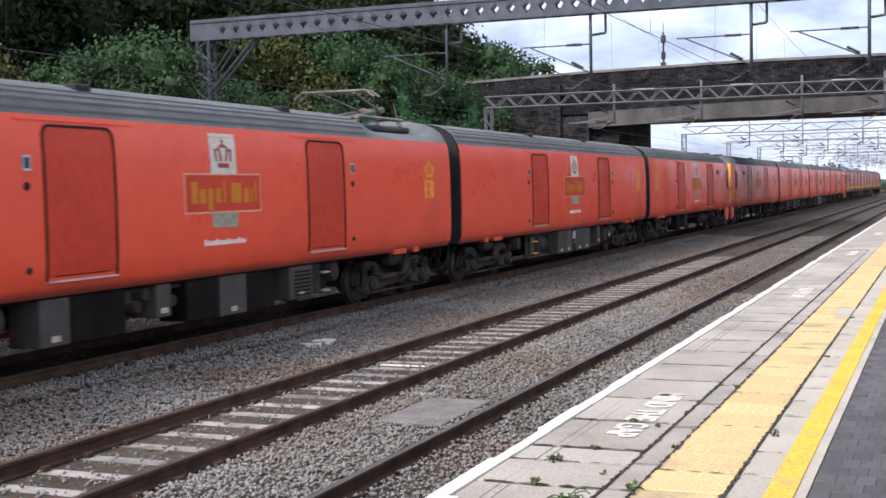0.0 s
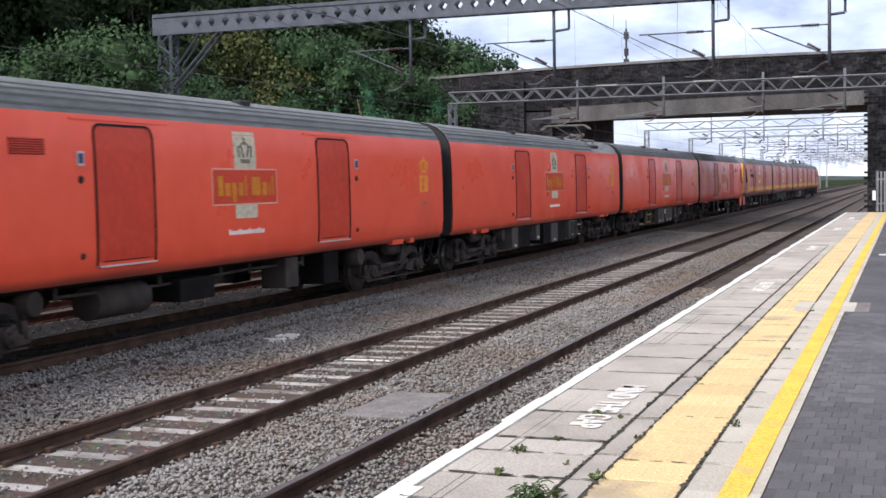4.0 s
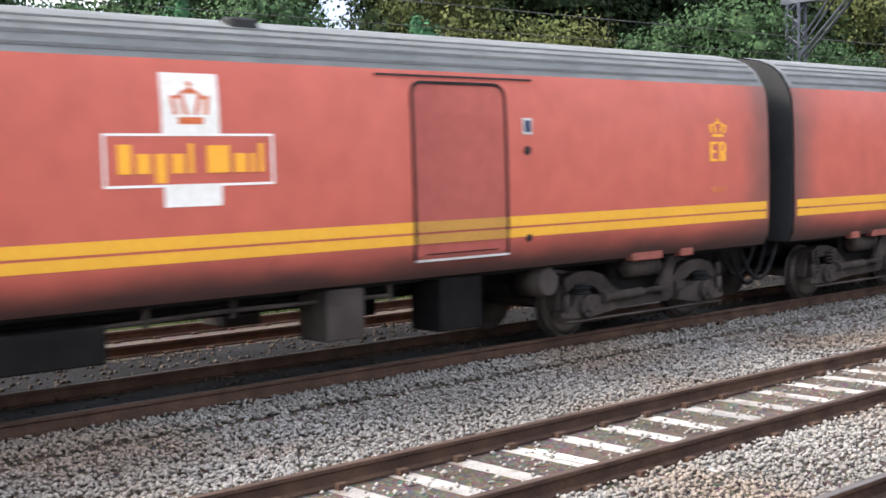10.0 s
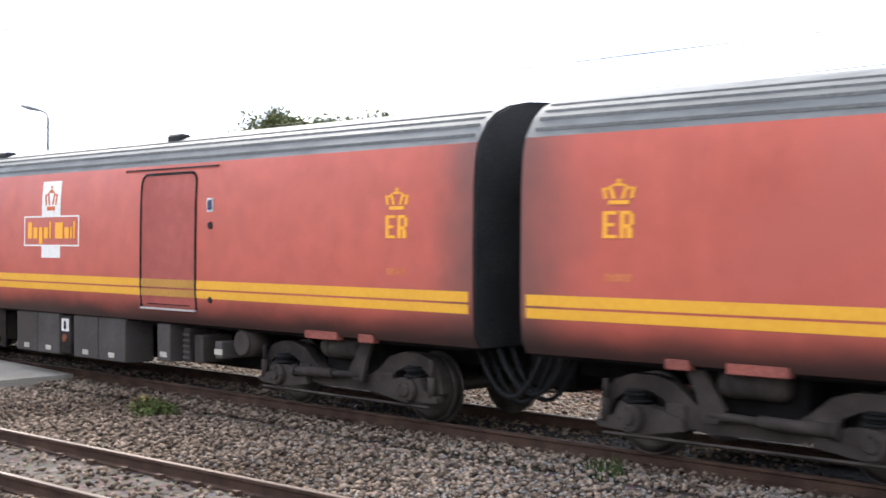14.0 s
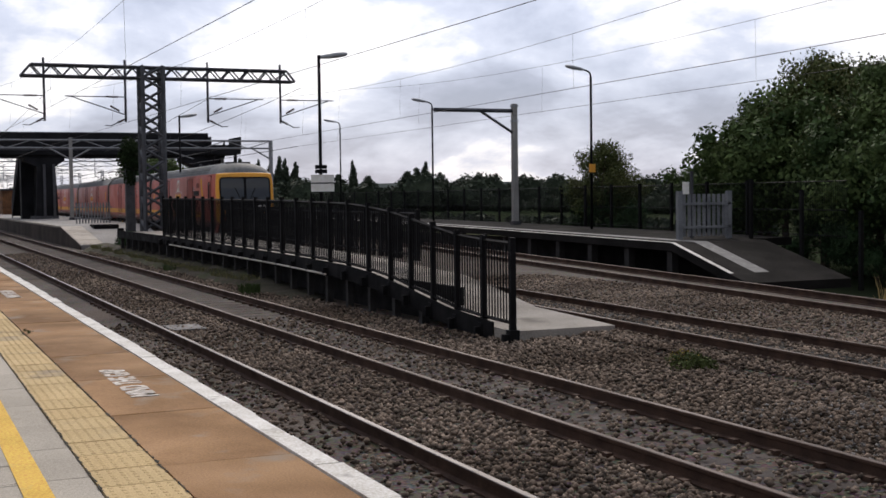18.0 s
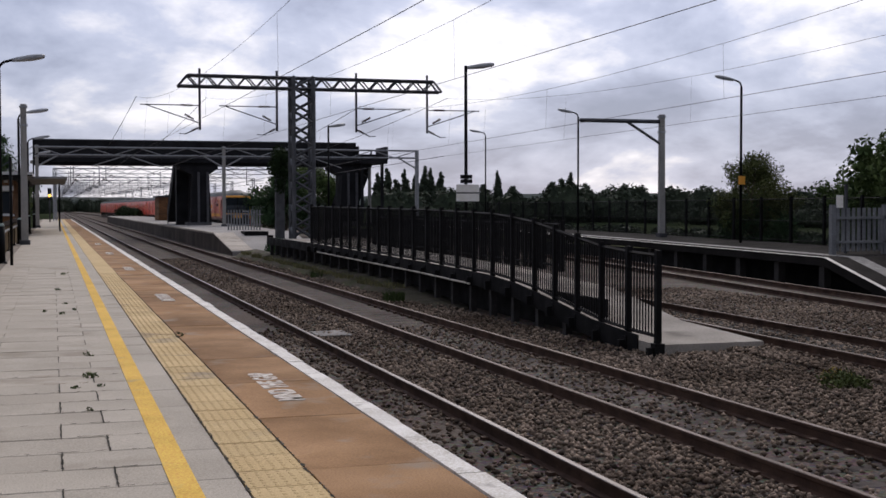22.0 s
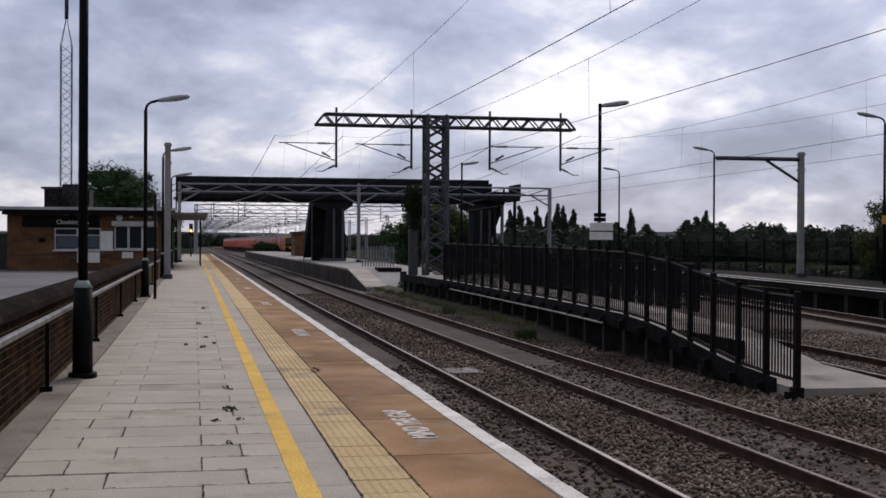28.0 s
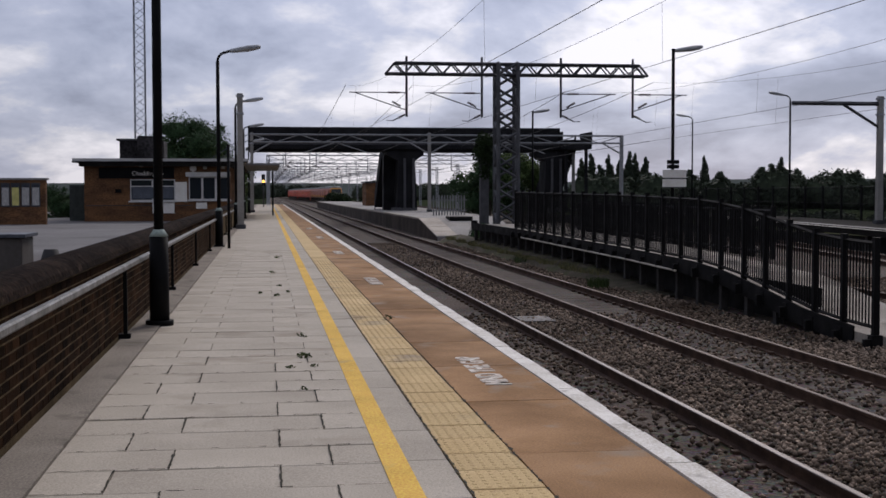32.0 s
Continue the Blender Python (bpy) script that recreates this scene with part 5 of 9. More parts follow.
def car_stripes(car, x0, x1):
    """Twin yellow bands of the older livery, broken at the doors by road dirt."""
    dull = mat("grimy_yellow_stripe", (0.46, 0.235, 0.05), (0.40, 0.20, 0.05), 1.5, 0.6, fine=14, fine_amt=0.08)
    for side in (-1, 1):
        for z0, z1 in ((1.415, 1.525), (1.55, 1.672)):
            cuts = [x0, -4.31, -2.85, 2.85, 4.31, x1]
            for i, (a, b) in enumerate(zip(cuts, cuts[1:])):
                part("livery_stripe", patch(bmesh.new(), side, a + 0.01, b - 0.01, z0, z1, 0.013 if i % 2 else 0.005, 1), dull if i % 2 else STRIPE, car)


def cab_end(car, red, old):
    """Driving cab at the -x end."""
    half = CAR_LEN / 2
    f = -half
    # yellow front with raked top
    bm = bmesh.new()
    outer = [(a * 0.93, z) for a, z in PROFILE[1:]] + [(a * 0.93, ROOF_Z + (z - ROOF_Z) * 0.10) for a, z in ROOF[1:]]

    def front_x(z):
        return f + 0.02 + cab_rake(z)

    def ring(scale, push):
        pts = [(-a * scale, z) for a, z in outer] + [(a * scale, z) for a, z in outer[-2::-1]]
        return [(front_x(2.3 + (z - 2.3) * scale) + push, y, 2.3 + (z - 2.3) * scale) for y, z in pts]
    back = [(f + 0.15 + cab_rake(z), y, z) for x, y, z in ring(1.0, 0)]
    loft(bm, [back, ring(0.992, 0.05), ring(0.97, 0.015), ring(0.93, 0.0), ring(0.6, -0.01)], caps=True)
    front = part("cab_front", bm, CAB_YELLOW, car, "yellow cab front with rounded corners")
    part("roof_lip", bx(f + 1.35, f + 1.95, -0.55, 0.55, 3.86, 3.945, bevel=0.03), CAR_END, car, "low dark roof pod")

    def pane(name, y0, y1, z0, z1, push, material, label="", host=front, r=0.10):
        b = bmesh.new()
        zs = [z0, z0 + r * 0.3, z0 + r] + [z0 + r + (z1 - z0 - 2 * r) * i / 8 for i in range(1, 9)] + [z1 - r * 0.3, z1]
        rings = []
        for z in zs:
            d = max(0.0, r - min(z - z0, z1 - z))
            inset = r - math.sqrt(max(0.0, r * r - d * d))
            rings.append([(front_x(z) + 0.10, y0 + inset, z), (front_x(z) - push, y0 + inset, z), (front_x(z) - push, y1 - inset, z), (front_x(z) + 0.10, y1 - inset, z)])
        loft(b, rings, smooth=False)
        return part(name, b, material, host, label)
    pane("screen_surround", -1.15, 1.15, 1.72, 3.24, 0.035, BLACK_PAINT, "black windscreen surround", r=0.16)
    for y0, y1 in ((-1.09, -0.05), (0.05, 1.09)):
        pane("windscreen", y0, y1, 2.10, 3.18, 0.05, GLASS, "dark windscreen glass")
    for s in (-1, 1):
        part("black_strip", bx(f - 0.03, f + 0.17, min(s * 1.12, s * 1.325), max(s * 1.12, s * 1.325), 2.05, 2.10), BLACK_PAINT, front, "thin black band round the corner")
        pane("lamp_housing", min(s * 0.45, s * 1.12), max(s * 0.45, s * 1.12), 1.28, 1.62, 0.035, BLACK_PAINT, "black lamp cluster", r=0.08)
        for k, y in enumerate((0.68, 0.93)):
            lens = tube(bmesh.new(), (f - 0.02, s * y, 1.41), (f - 0.075, s * y, 1.41), 0.085, seg=12)
            part("tail_lamp" if k else "head_lamp", lens, mat("dull_red_lens", (0.10, 0.015, 0.012), None, 4, 0.25) if k else GLASS, front)
        wiper = bmesh.new()
        bar(wiper, (f - 0.05, s * 0.15, 2.08), (f + 0.05, s * 0.45, 2.75), 0.025)
        part("wiper", wiper, BLACK_PAINT, front)
    nb = bmesh.new()
    for i in range(6):
        box(nb, f - 0.055, f - 0.045, -0.95 + i * 0.075, -0.90 + i * 0.075, 1.86, 1.97)
    part("number_bars", nb, LOGO_WHITE, front)
    # skirt, coupler, hoses
    for s in (-1, 1):
        sk = prism(bmesh.new(), [(f + 0.02, 1.25), (f + 1.35, 1.22), (f + 1.2, 1.02), (f + 1.02, 0.48), (f + 0.18, 0.42)], s * 1.25 - 0.04, s * 1.25 + 0.04, "y")
        part("corner_skirt", sk, red, car)
    part("buffer_beam", bx(f - 0.06, f + 0.45, -1.16, 1.16, 0.55, 1.28, bevel=0.06), UNDER_DARK, car)
    for y in (-0.9, 0.9):
        bf = bmesh.new()
        tube(bf, (f + 0.2, y, 0.95), (f - 0.14, y, 0.95), 0.12, seg=12)
        tube(bf, (f - 0.10, y, 0.92), (f - 0.14, y, 0.92), 0.19, seg=18)
        part("buffer", bf, RUBBER, car, "round black buffer")
    for y in (-0.5, -0.38, 0.4, 0.55):
        part("air_hose", hose(bmesh.new(), [(f + 0.1, y, 0.95), (f - 0.1, y, 0.7), (f - 0.06, y, 0.42), (f + 0.1, y, 0.35)], 0.03, 6), RUBBER, car)
    cp = bmesh.new()
    box(cp, f - 0.18, f + 0.3, -0.22, 0.22, 0.72, 1.05, bevel=0.04)
    part("coupler", cp, RUBBER, car, "black coupler")
    # crew doors, grille, side window
    for side in (-1, 1):
        d = part("crew_door", patch(bmesh.new(), side, f + 0.85, f + 1.60, 1.22, 3.30, 0.010, 8), red, car, "red crew door with a tall dark window")
        ln = bmesh.new()
        for a, b, z0, z1 in ((0.81, 0.855, 1.22, 3.32), (1.595, 1.62, 1.22, 3.32), (0.81, 1.62, 3.30, 3.325), (0.81, 1.62, 1.205, 1.225)):
            patch(ln, side, f + a, f + b, z0, z1, 0.013, 6)
        part("door_gap", ln, RUBBER, d)
        loop = door_outline(f + 1.06, f + 1.36, 2.06, 3.02, 0.07)
        loop += [(a, 2 * 2.06 - b + 0.08) for a, b in ((f + 1.36, 2.06), (f + 1.30, 2.13), (f + 1.12, 2.13), (f + 1.06, 2.06))]
        part("door_window", patch(bmesh.new(), side, f + 1.07, f + 1.35, 2.03, 3.0, 0.012, 6), GLASS, d, "dark door window")
        part("window_rubber", ribbon(bmesh.new(), side, loop, 0.045, 0.022), RUBBER, d)
        part("window_bar", patch(bmesh.new(), side, f + 1.06, f + 1.36, 2.50, 2.53, 0.022, 1), RUBBER, d)
        part("sticker", patch(bmesh.new(), side, f + 1.16, f + 1.27, 2.93, 2.97, 0.016, 1), LOGO_WHITE, d)
        for zz in (1.86, 1.58):
            part("door_lock", patch(bmesh.new(), side, f + 1.28, f + 1.32, zz, zz + 0.12, 0.016, 1), CAR_END, d)
        for xx in (0.62, 1.78):
            part("lamp_socket", tube(bmesh.new(), (f + xx, side * 1.38, 1.36), (f + xx, side * 1.43, 1.36), 0.045, seg=10), SILL, car)
        part("grille", patch(bmesh.new(), side, f + 3.75, f + 4.45, 2.80, 3.02, 0.010, 14, rib=0.012), CAR_FADED_DARK if old else CAR_RED_DARK, car, "dull red louvred grille")
        if old:
            part("dark_panel", patch(bmesh.new(), side, f + 3.78, f + 5.32, 2.42, 2.66, 0.010, 3), CAR_END, car, "long dark panel")
            v = bmesh.new()
            for off in (0.0, 0.21):
                patch(v, side, f + 2.20 + off, f + 2.37 + off, 1.55 if off else 1.415, 3.22, 0.008, 8, lean=0.95)
            part("livery_chevron", v, STRIPE, car, "slanting yellow chevron")


def roof_gear(car, kind):
    if kind == "motor":
        base = part("pantograph_frame", bx(6.5, 9.1, -0.75, 0.75, 3.60, 3.74, bevel=0.04), STEEL_DARK, car, "grey pantograph well")
        p = bmesh.new()
        for y in (-0.45, 0.45):
            tube(p, (6.75, y * 0.6, 3.86), (8.55, y * 0.5, 4.12), 0.05, 0.04, seg=8)
            tube(p, (8.55, y * 0.5, 4.12), (6.9, y * 0.9, 4.42), 0.028, seg=8)
            tube(p, (8.42, y * 0.5, 4.07), (8.72, y * 0.5, 4.14), 0.075, seg=10)
        tube(p, (8.55, -0.3, 4.12), (8.55, 0.3, 4.12), 0.05, seg=8)
        for y in (-0.14, 0.14):
            bar(p, (6.9 + y, -0.75, 4.44), (6.9 + y, 0.75, 4.44), 0.045)
            for e in (-1, 1):
                bar(p, (6.9 + y, e * 0.75, 4.44), (6.9 + y, e * 0.95, 4.30), 0.04)
        for x in (6.6, 7.6, 8.8):
            for y in (-0.6, 0.6):
                for q in range(4):
                    tube(p, (x, y, 3.70 + q * 0.05), (x, y, 3.73 + q * 0.05), 0.075, 0.06, seg=10)
        bar(p, (6.6, -0.6, 3.90), (9.0, -0.6, 3.90), 0.06)
        bar(p, (6.6, 0.6, 3.90), (9.0, 0.6, 3.90), 0.06)
        part("pantograph", p, mat("weathered_pantograph_steel", (0.22, 0.20, 0.175), (0.13, 0.115, 0.10), 2, 0.6, metal=0.3), base, "folded pantograph arms")
    for x in (-3.0, 2.8) if kind != "cab" else (0.8,):
        part("roof_vent", bx(x, x + 0.35, -0.92, -0.70, 3.74, 3.90, bevel=0.03), CAR_END, car)


def make_car(kind, unit):
    old = unit == 2
    red = CAR_FADED if old else CAR_RED
    name = "faded red mail carriage with yellow stripes" if old else "bright red mail carriage"
    extra = {"cab": ", driving cab end", "motor": ", pantograph on the roof", "trailer": ""}[kind]
    car = thing("mail_carriage", name + extra, "train carriage", group="mail train carriages")
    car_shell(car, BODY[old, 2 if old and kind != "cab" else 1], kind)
    car_doors(car, red, old)
    car_emblems(car, unit)
    half = CAR_LEN / 2
    if old:
        car_stripes(car, -half + 2.40 if kind == "cab" else -half + 0.06, half - 0.06)
    for x in (-7.28, 7.28):
        bogie(car, x, kind)
    equipment(car, kind)
    roof_gear(car, kind)
    if kind == "cab":
        cab_end(car, red, old)
    for side in (-1, 1):
        for x, w in ((-7.07, 0.33), (7.07, 0.33), (-7.95, 0.14), (7.95, 0.14)):
            if kind == "cab" and x < -7.5:
                continue
            part("lifting_bracket", bx(x - w, x + w, min(side * 1.22, side * 1.34), max(side * 1.22, side * 1.34), 0.97, 1.085, bevel=0.01), mat("dusty_red_bracket", (0.30, 0.092, 0.068), (0.22, 0.075, 0.058), 2, 0.7) if old else red, car, "dusty red lifting bracket")
    for s, low in ((-1.05, 0.46), (-0.85, 0.38), (-0.66, 0.50), (0.66, 0.42), (0.9, 0.5)):
        sag = [(half - 0.25 + 1.0 * k, s, 1.0 - (1.0 - low) * 4 * k * (1 - k)) for k in np.linspace(0, 1, 11)]
        part("jumper_cable", hose(bmesh.new(), sag, 0.03), RUBBER, car, "sagging black jumper cable")
    return car


CARS = []


def build_train():
    proto = {}
    for unit in range(3):
        for i, kind in enumerate(("cab", "motor", "trailer", "cab")):
            key = (kind, unit)
            if key not in proto:
                proto[key] = make_car(kind, unit)
                ob = proto[key]
            else:
                ob = copy_thing(proto[key], Matrix())
            CARS.append((ob, (unit - 2) * 4 * CAR_PITCH + (i + 0.5) * CAR_PITCH, 180 if i == 3 else 0))


JOINT_X = [(0.0, 150.35), (1.0, 135.75), (2.0, 121.00), (3.0, 106.00), (4.0, 90.90), (5.0, 75.80), (6.0, 60.60), (7.0, 44.50), (8.0, 28.20), (9.0, 12.35), (9.5, 4.10), (10.0, -4.09), (10.5, -12.67), (11.0, -20.84), (11.5, -29.63), (12.0, -37.96), (12.5, -45.93), (13.0, -53.66), (13.5, -61.95), (14.0, -70.20), (15.0, -86.60), (16.0, -103.10)]   # seconds, metres along the line


def joint_x(t):
    """Where the joint of the second and third unit is on the line."""
    return dict(JOINT_X)[t] if t < 16.5 else -103.1 - 16.7 * (t - 16)


def drive_train():
    """The train runs off along the third track, towards -x."""
    times = [t for t, x in JOINT_X] + [float(i) for i in range(17, 33)]
    for car, back, turn in CARS:
        rows = []
        for t in times:
            x = joint_x(t) + back
            a, b = [(x + d, track_y(3, x + d)) for d in (-7.05, 7.05)]
            yaw = math.degrees(math.atan2(b[1] - a[1], b[0] - a[0]))
            rows.append((t, pose(x, (a[1] + b[1]) / 2, TRACK_Z[3], 0, 0, yaw + turn)))
        walk(car, rows)


build_train()

# overhead line equipment
def lattice(bm, a, b, w, h, n, r=0.03, up=(0, 0, 1)):
    """A square lattice girder from a to b with zigzag webs."""
    a, b = Vector(a), Vector(b)
    d = (b - a).normalized()
    u = Vector(up)
    v = d.cross(u).normalized()
    u = v.cross(d).normalized()
    corners = [(s * w / 2, t * h / 2) for s, t in ((-1, -1), (1, -1), (1, 1), (-1, 1))]
    for s, t in corners:
        o = v * s + u * t
        bar(bm, a + o, b + o, r * 2)
    length = (b - a).length
    for k in range(4):
        (s0, t0), (s1, t1) = corners[k], corners[(k + 1) % 4]
        for i in range(n):
            p, q = (i / n, (i + 1) / n)
            o0, o1 = (v * s0 + u * t0, v * s1 + u * t1) if i % 2 == 0 else (v * s1 + u * t1, v * s0 + u * t0)
            bar(bm, a + d * length * p + o0, a + d * length * q + o1, r * 1.3)
    return bm


def cantilever(host, x, y, top, side, low=5.9, wire_z=4.9, reach=2.9, material=None):
    """A drop tube with insulated arms that hold one line's wires, reaching to side (+1: +y)."""
    material = material or STEEL
    t = bmesh.new()
    tube(t, (x, y, top + 0.35), (x, y, low - 0.15), 0.06, seg=8)
    part("drop_tube", t, material, host)
    a = bmesh.new()
    e = y + side * reach
    tube(a, (x, y, top - 1.45), (x, e, top - 1.45), 0.028, seg=6)
    tube(a, (x, e - side * 0.3, top - 1.47), (x, y + side * 0.05, low + 0.2), 0.028, seg=6)
    tube(a, (x, y, low), (x, y + side * 0.7, low - 0.35), 0.03, seg=6)
    tube(a, (x, y + side * 0.7, low - 0.35), (x, y + side * 1.0, low - 0.33), 0.02, seg=6)
    arm = part("cantilever_arm", a, material, host)
    for p, q in (((x, y + side * 0.35, top - 1.45), (x, y + side * 0.95, top - 1.45)), ((x, y + side * 0.3, low + 0.37), (x, y + side * 0.75, low + 0.62)), ((x, y + side * 0.1, low - 0.05), (x, y + side * 0.4, low - 0.2))):
        p, q = Vector(p), Vector(q)
        turn = (q - p).to_track_quat("Z", "Y")
        rings = []
        for i in range(7):
            for k, r in ((0, 0.03), (0.12, 0.066), (0.5, 0.062), (0.62, 0.03)):
                rings.append([p + (q - p) * ((i + k) / 7) + turn @ Vector((r * math.cos(a), r * math.sin(a), 0)) for a in np.arange(8) * 0.7854])
        part("insulator", loft(bmesh.new(), rings), PORCELAIN, arm, "dark ribbed insulator")
    return e


def build_portal():
    """The deep plate portal that spans all lines beside the platform."""
    X = 45.0
    g = thing("overhead_line_gantry", "grey steel portal gantry with diamond cut-outs over the tracks", "gantry")
    y0, y1, zb, zt = -3.2, 29.0, 8.78, 9.5
    beam = bmesh.new()
    for x in (X - 0.22, X + 0.22):
        for z in (zb, zt):
            bar_flat(beam, (x, y0, z), (x, y1, z), 0.10, 0.14)
        # web plate with diamond holes: strips of quads round each hole
        y = y0
        step = 0.62
        while y < y1 - 0.3:
            c, zc, w, h = y + step / 2, (zb + zt) / 2, 0.17, 0.22
            if y > 26.2 and (int(y * 2) % 5) in (0, 1):
                h, w = 0.02, 0.02
            o = [(y, zb), (y + step, zb), (y + step, zt), (y, zt)]
            i = [(c, zc - h), (c + w, zc), (c, zc + h), (c - w, zc)]
            ov = [beam.verts.new((x, a, b)) for a, b in o]
            iv = [beam.verts.new((x, a, b)) for a, b in i]
            for f in ((ov[0], ov[1], iv[0]), (ov[1], iv[1], iv[0]), (ov[1], ov[2], iv[1]), (ov[2], iv[2], iv[1]), (ov[2], ov[3], iv[2]), (ov[3], iv[3], iv[2]), (ov[3], ov[0], iv[3]), (ov[0], iv[0], iv[3])):
                beam.faces.new(f)
            y += step
    part("beam", beam, STEEL, g, "plate beam with diamond holes")
    for y in (28.45, -2.7):
        c = lattice(bmesh.new(), (X, y, -0.6), (X, y, zb - 0.05), 0.55, 0.5, 22, 0.055, up=(1, 0, 0))
        part("column", c, STEEL, g, "lattice steel column")
    br = bmesh.new()
    for x in (X - 0.2, X + 0.2):
        bar(br, (x, 28.1, 6.6), (x, 25.9, zb), 0.09)
        bar(br, (x, 28.1, 7.2), (x, 26.8, zb), 0.07)
    part("knee_brace", br, STEEL, g)
    for y, side in ((17.75, 1), (12.1, 1), (6.35, 1), (2.45, 1)):
        cantilever(g, X, y, zb + 0.3, side, low=6.4, reach=2.6)
        j = bmesh.new()
        tube(j, (X + 0.25, y - 0.5, zb), (X + 0.25, y - 0.5, zb - 0.75), 0.05, seg=6)
        tube(j, (X + 0.25, y - 0.5, zb - 0.75), (X + 0.25, y, zb - 0.8), 0.05, seg=6)
        part("bracket", j, STEEL, g)


def build_thin_truss():
    """A slim trussed gantry in front of the bridge, and the crowd of gantries beyond it."""
    def truss(X, y0, y1, z, h, n, drops, material, label):
        g = thing("overhead_line_gantry", label, "gantry", group="slim trussed gantries")
        b = bmesh.new()
        for zz in (z, z + h):
            for x in (X - 0.2, X + 0.2):
                bar(b, (x, y0, zz), (x, y1, zz), 0.06)
        for i in range(n):
            a, c = y0 + (y1 - y0) * i / n, y0 + (y1 - y0) * (i + 1) / n
            for x in (X - 0.2, X + 0.2):
                bar(b, (x, a, z if i % 2 else z + h), (x, c, z + h if i % 2 else z), 0.045)
        part("truss", b, material, g)
        for y in (y0 + 0.15, y1 - 0.15)[1 if X == 60.0 else 0:]:
            c = lattice(bmesh.new(), (X, y, -0.6), (X, y, z), 0.34, 0.3, 14, 0.03, up=(1, 0, 0))
            part("column", c, material, g)
        for y in drops:
            cantilever(g, X, y, z + h, 1, low=5.6, reach=2.3, material=material)
    pale = mat("pale_galvanised_steel", (0.16, 0.164, 0.172), (0.12, 0.123, 0.13), 1.5, 0.6, 0.0, metal=0.2)
    truss(60.0, -0.6, 21.6, 6.45, 0.55, 40, (2.6, 6.2, 10.8, 15.0), pale, "slim pale trussed gantry in front of the road bridge")
    for X in (105, 128, 150, 172, 195, 220, 245, 272, 300, 330, 360):
        truss(X, 0.2, 20.5, 6.6, 0.6, 16, (2.6, 6.2, 10.8, 15.0), FAR_STEEL, "distant grey overhead line gantry beyond the bridge")
    for X in (-150, -172, -195, -218, -240, -265, -290, -318, -345, -372, -400, -430, -460):
        truss(X, 0.2, max(track_y(4, X) + 3.2, 17), 6.9, 0.6, 16, (2.4, 6.0, track_y(3, X) - 1.5, track_y(4, X) - 1.5), FAR_STEEL, "distant grey overhead line gantry along the curve")


def build_tee_mast():
    """The lattice mast on the island with a double-sided trussed boom."""
    X, Y, T = -62.5, 12.1, 8.75
    g = thing("overhead_line_mast", "grey lattice mast with a long trussed boom over four lines", "overhead mast")
    part("mast", lattice(bmesh.new(), (X, Y, -0.3), (X, Y, T + 0.15), 1.0, 1.0, 16, 0.075, up=(1, 0, 0)), mat("grey_mast_steel", (0.10, 0.103, 0.11), (0.065, 0.067, 0.072), 1.5, 0.6), g, "square lattice mast")
    b = bmesh.new()
    ya, yb, z0, z1 = 6.0, 19.35, 8.32, 8.85
    for x in (X - 0.3, X + 0.3):
        bar(b, (x, ya, z0), (x, yb, z0), 0.09)
        bar(b, (x, ya + 0.45, z1), (x, yb - 0.45, z1), 0.09)
        bar(b, (x, ya, z0), (x, ya + 0.45, z1), 0.08)
        bar(b, (x, yb, z0), (x, yb - 0.45, z1), 0.08)
        n = 26
        for i in range(n):
            a, c = ya + 0.45 + (yb - ya - 0.9) * i / n, ya + 0.45 + (yb - ya - 0.9) * (i + 1) / n
            bar(b, (x, a, z0 if i % 2 else z1), (x, c, z1 if i % 2 else z0), 0.055)
    part("boom", b, STEEL_DARK, g, "trussed boom with sloping ends")
    for y, side in ((7.05, -1), (10.85, -1), (14.9, 1), (18.65, 1)):
        cantilever(g, X, y, z1, side, low=6.35, reach=2.85, material=STEEL_DARK)
    part("footing", bx(X - 0.8, X + 0.8, Y - 0.8, Y + 0.8, -0.5, 0.05), CONCRETE, g)


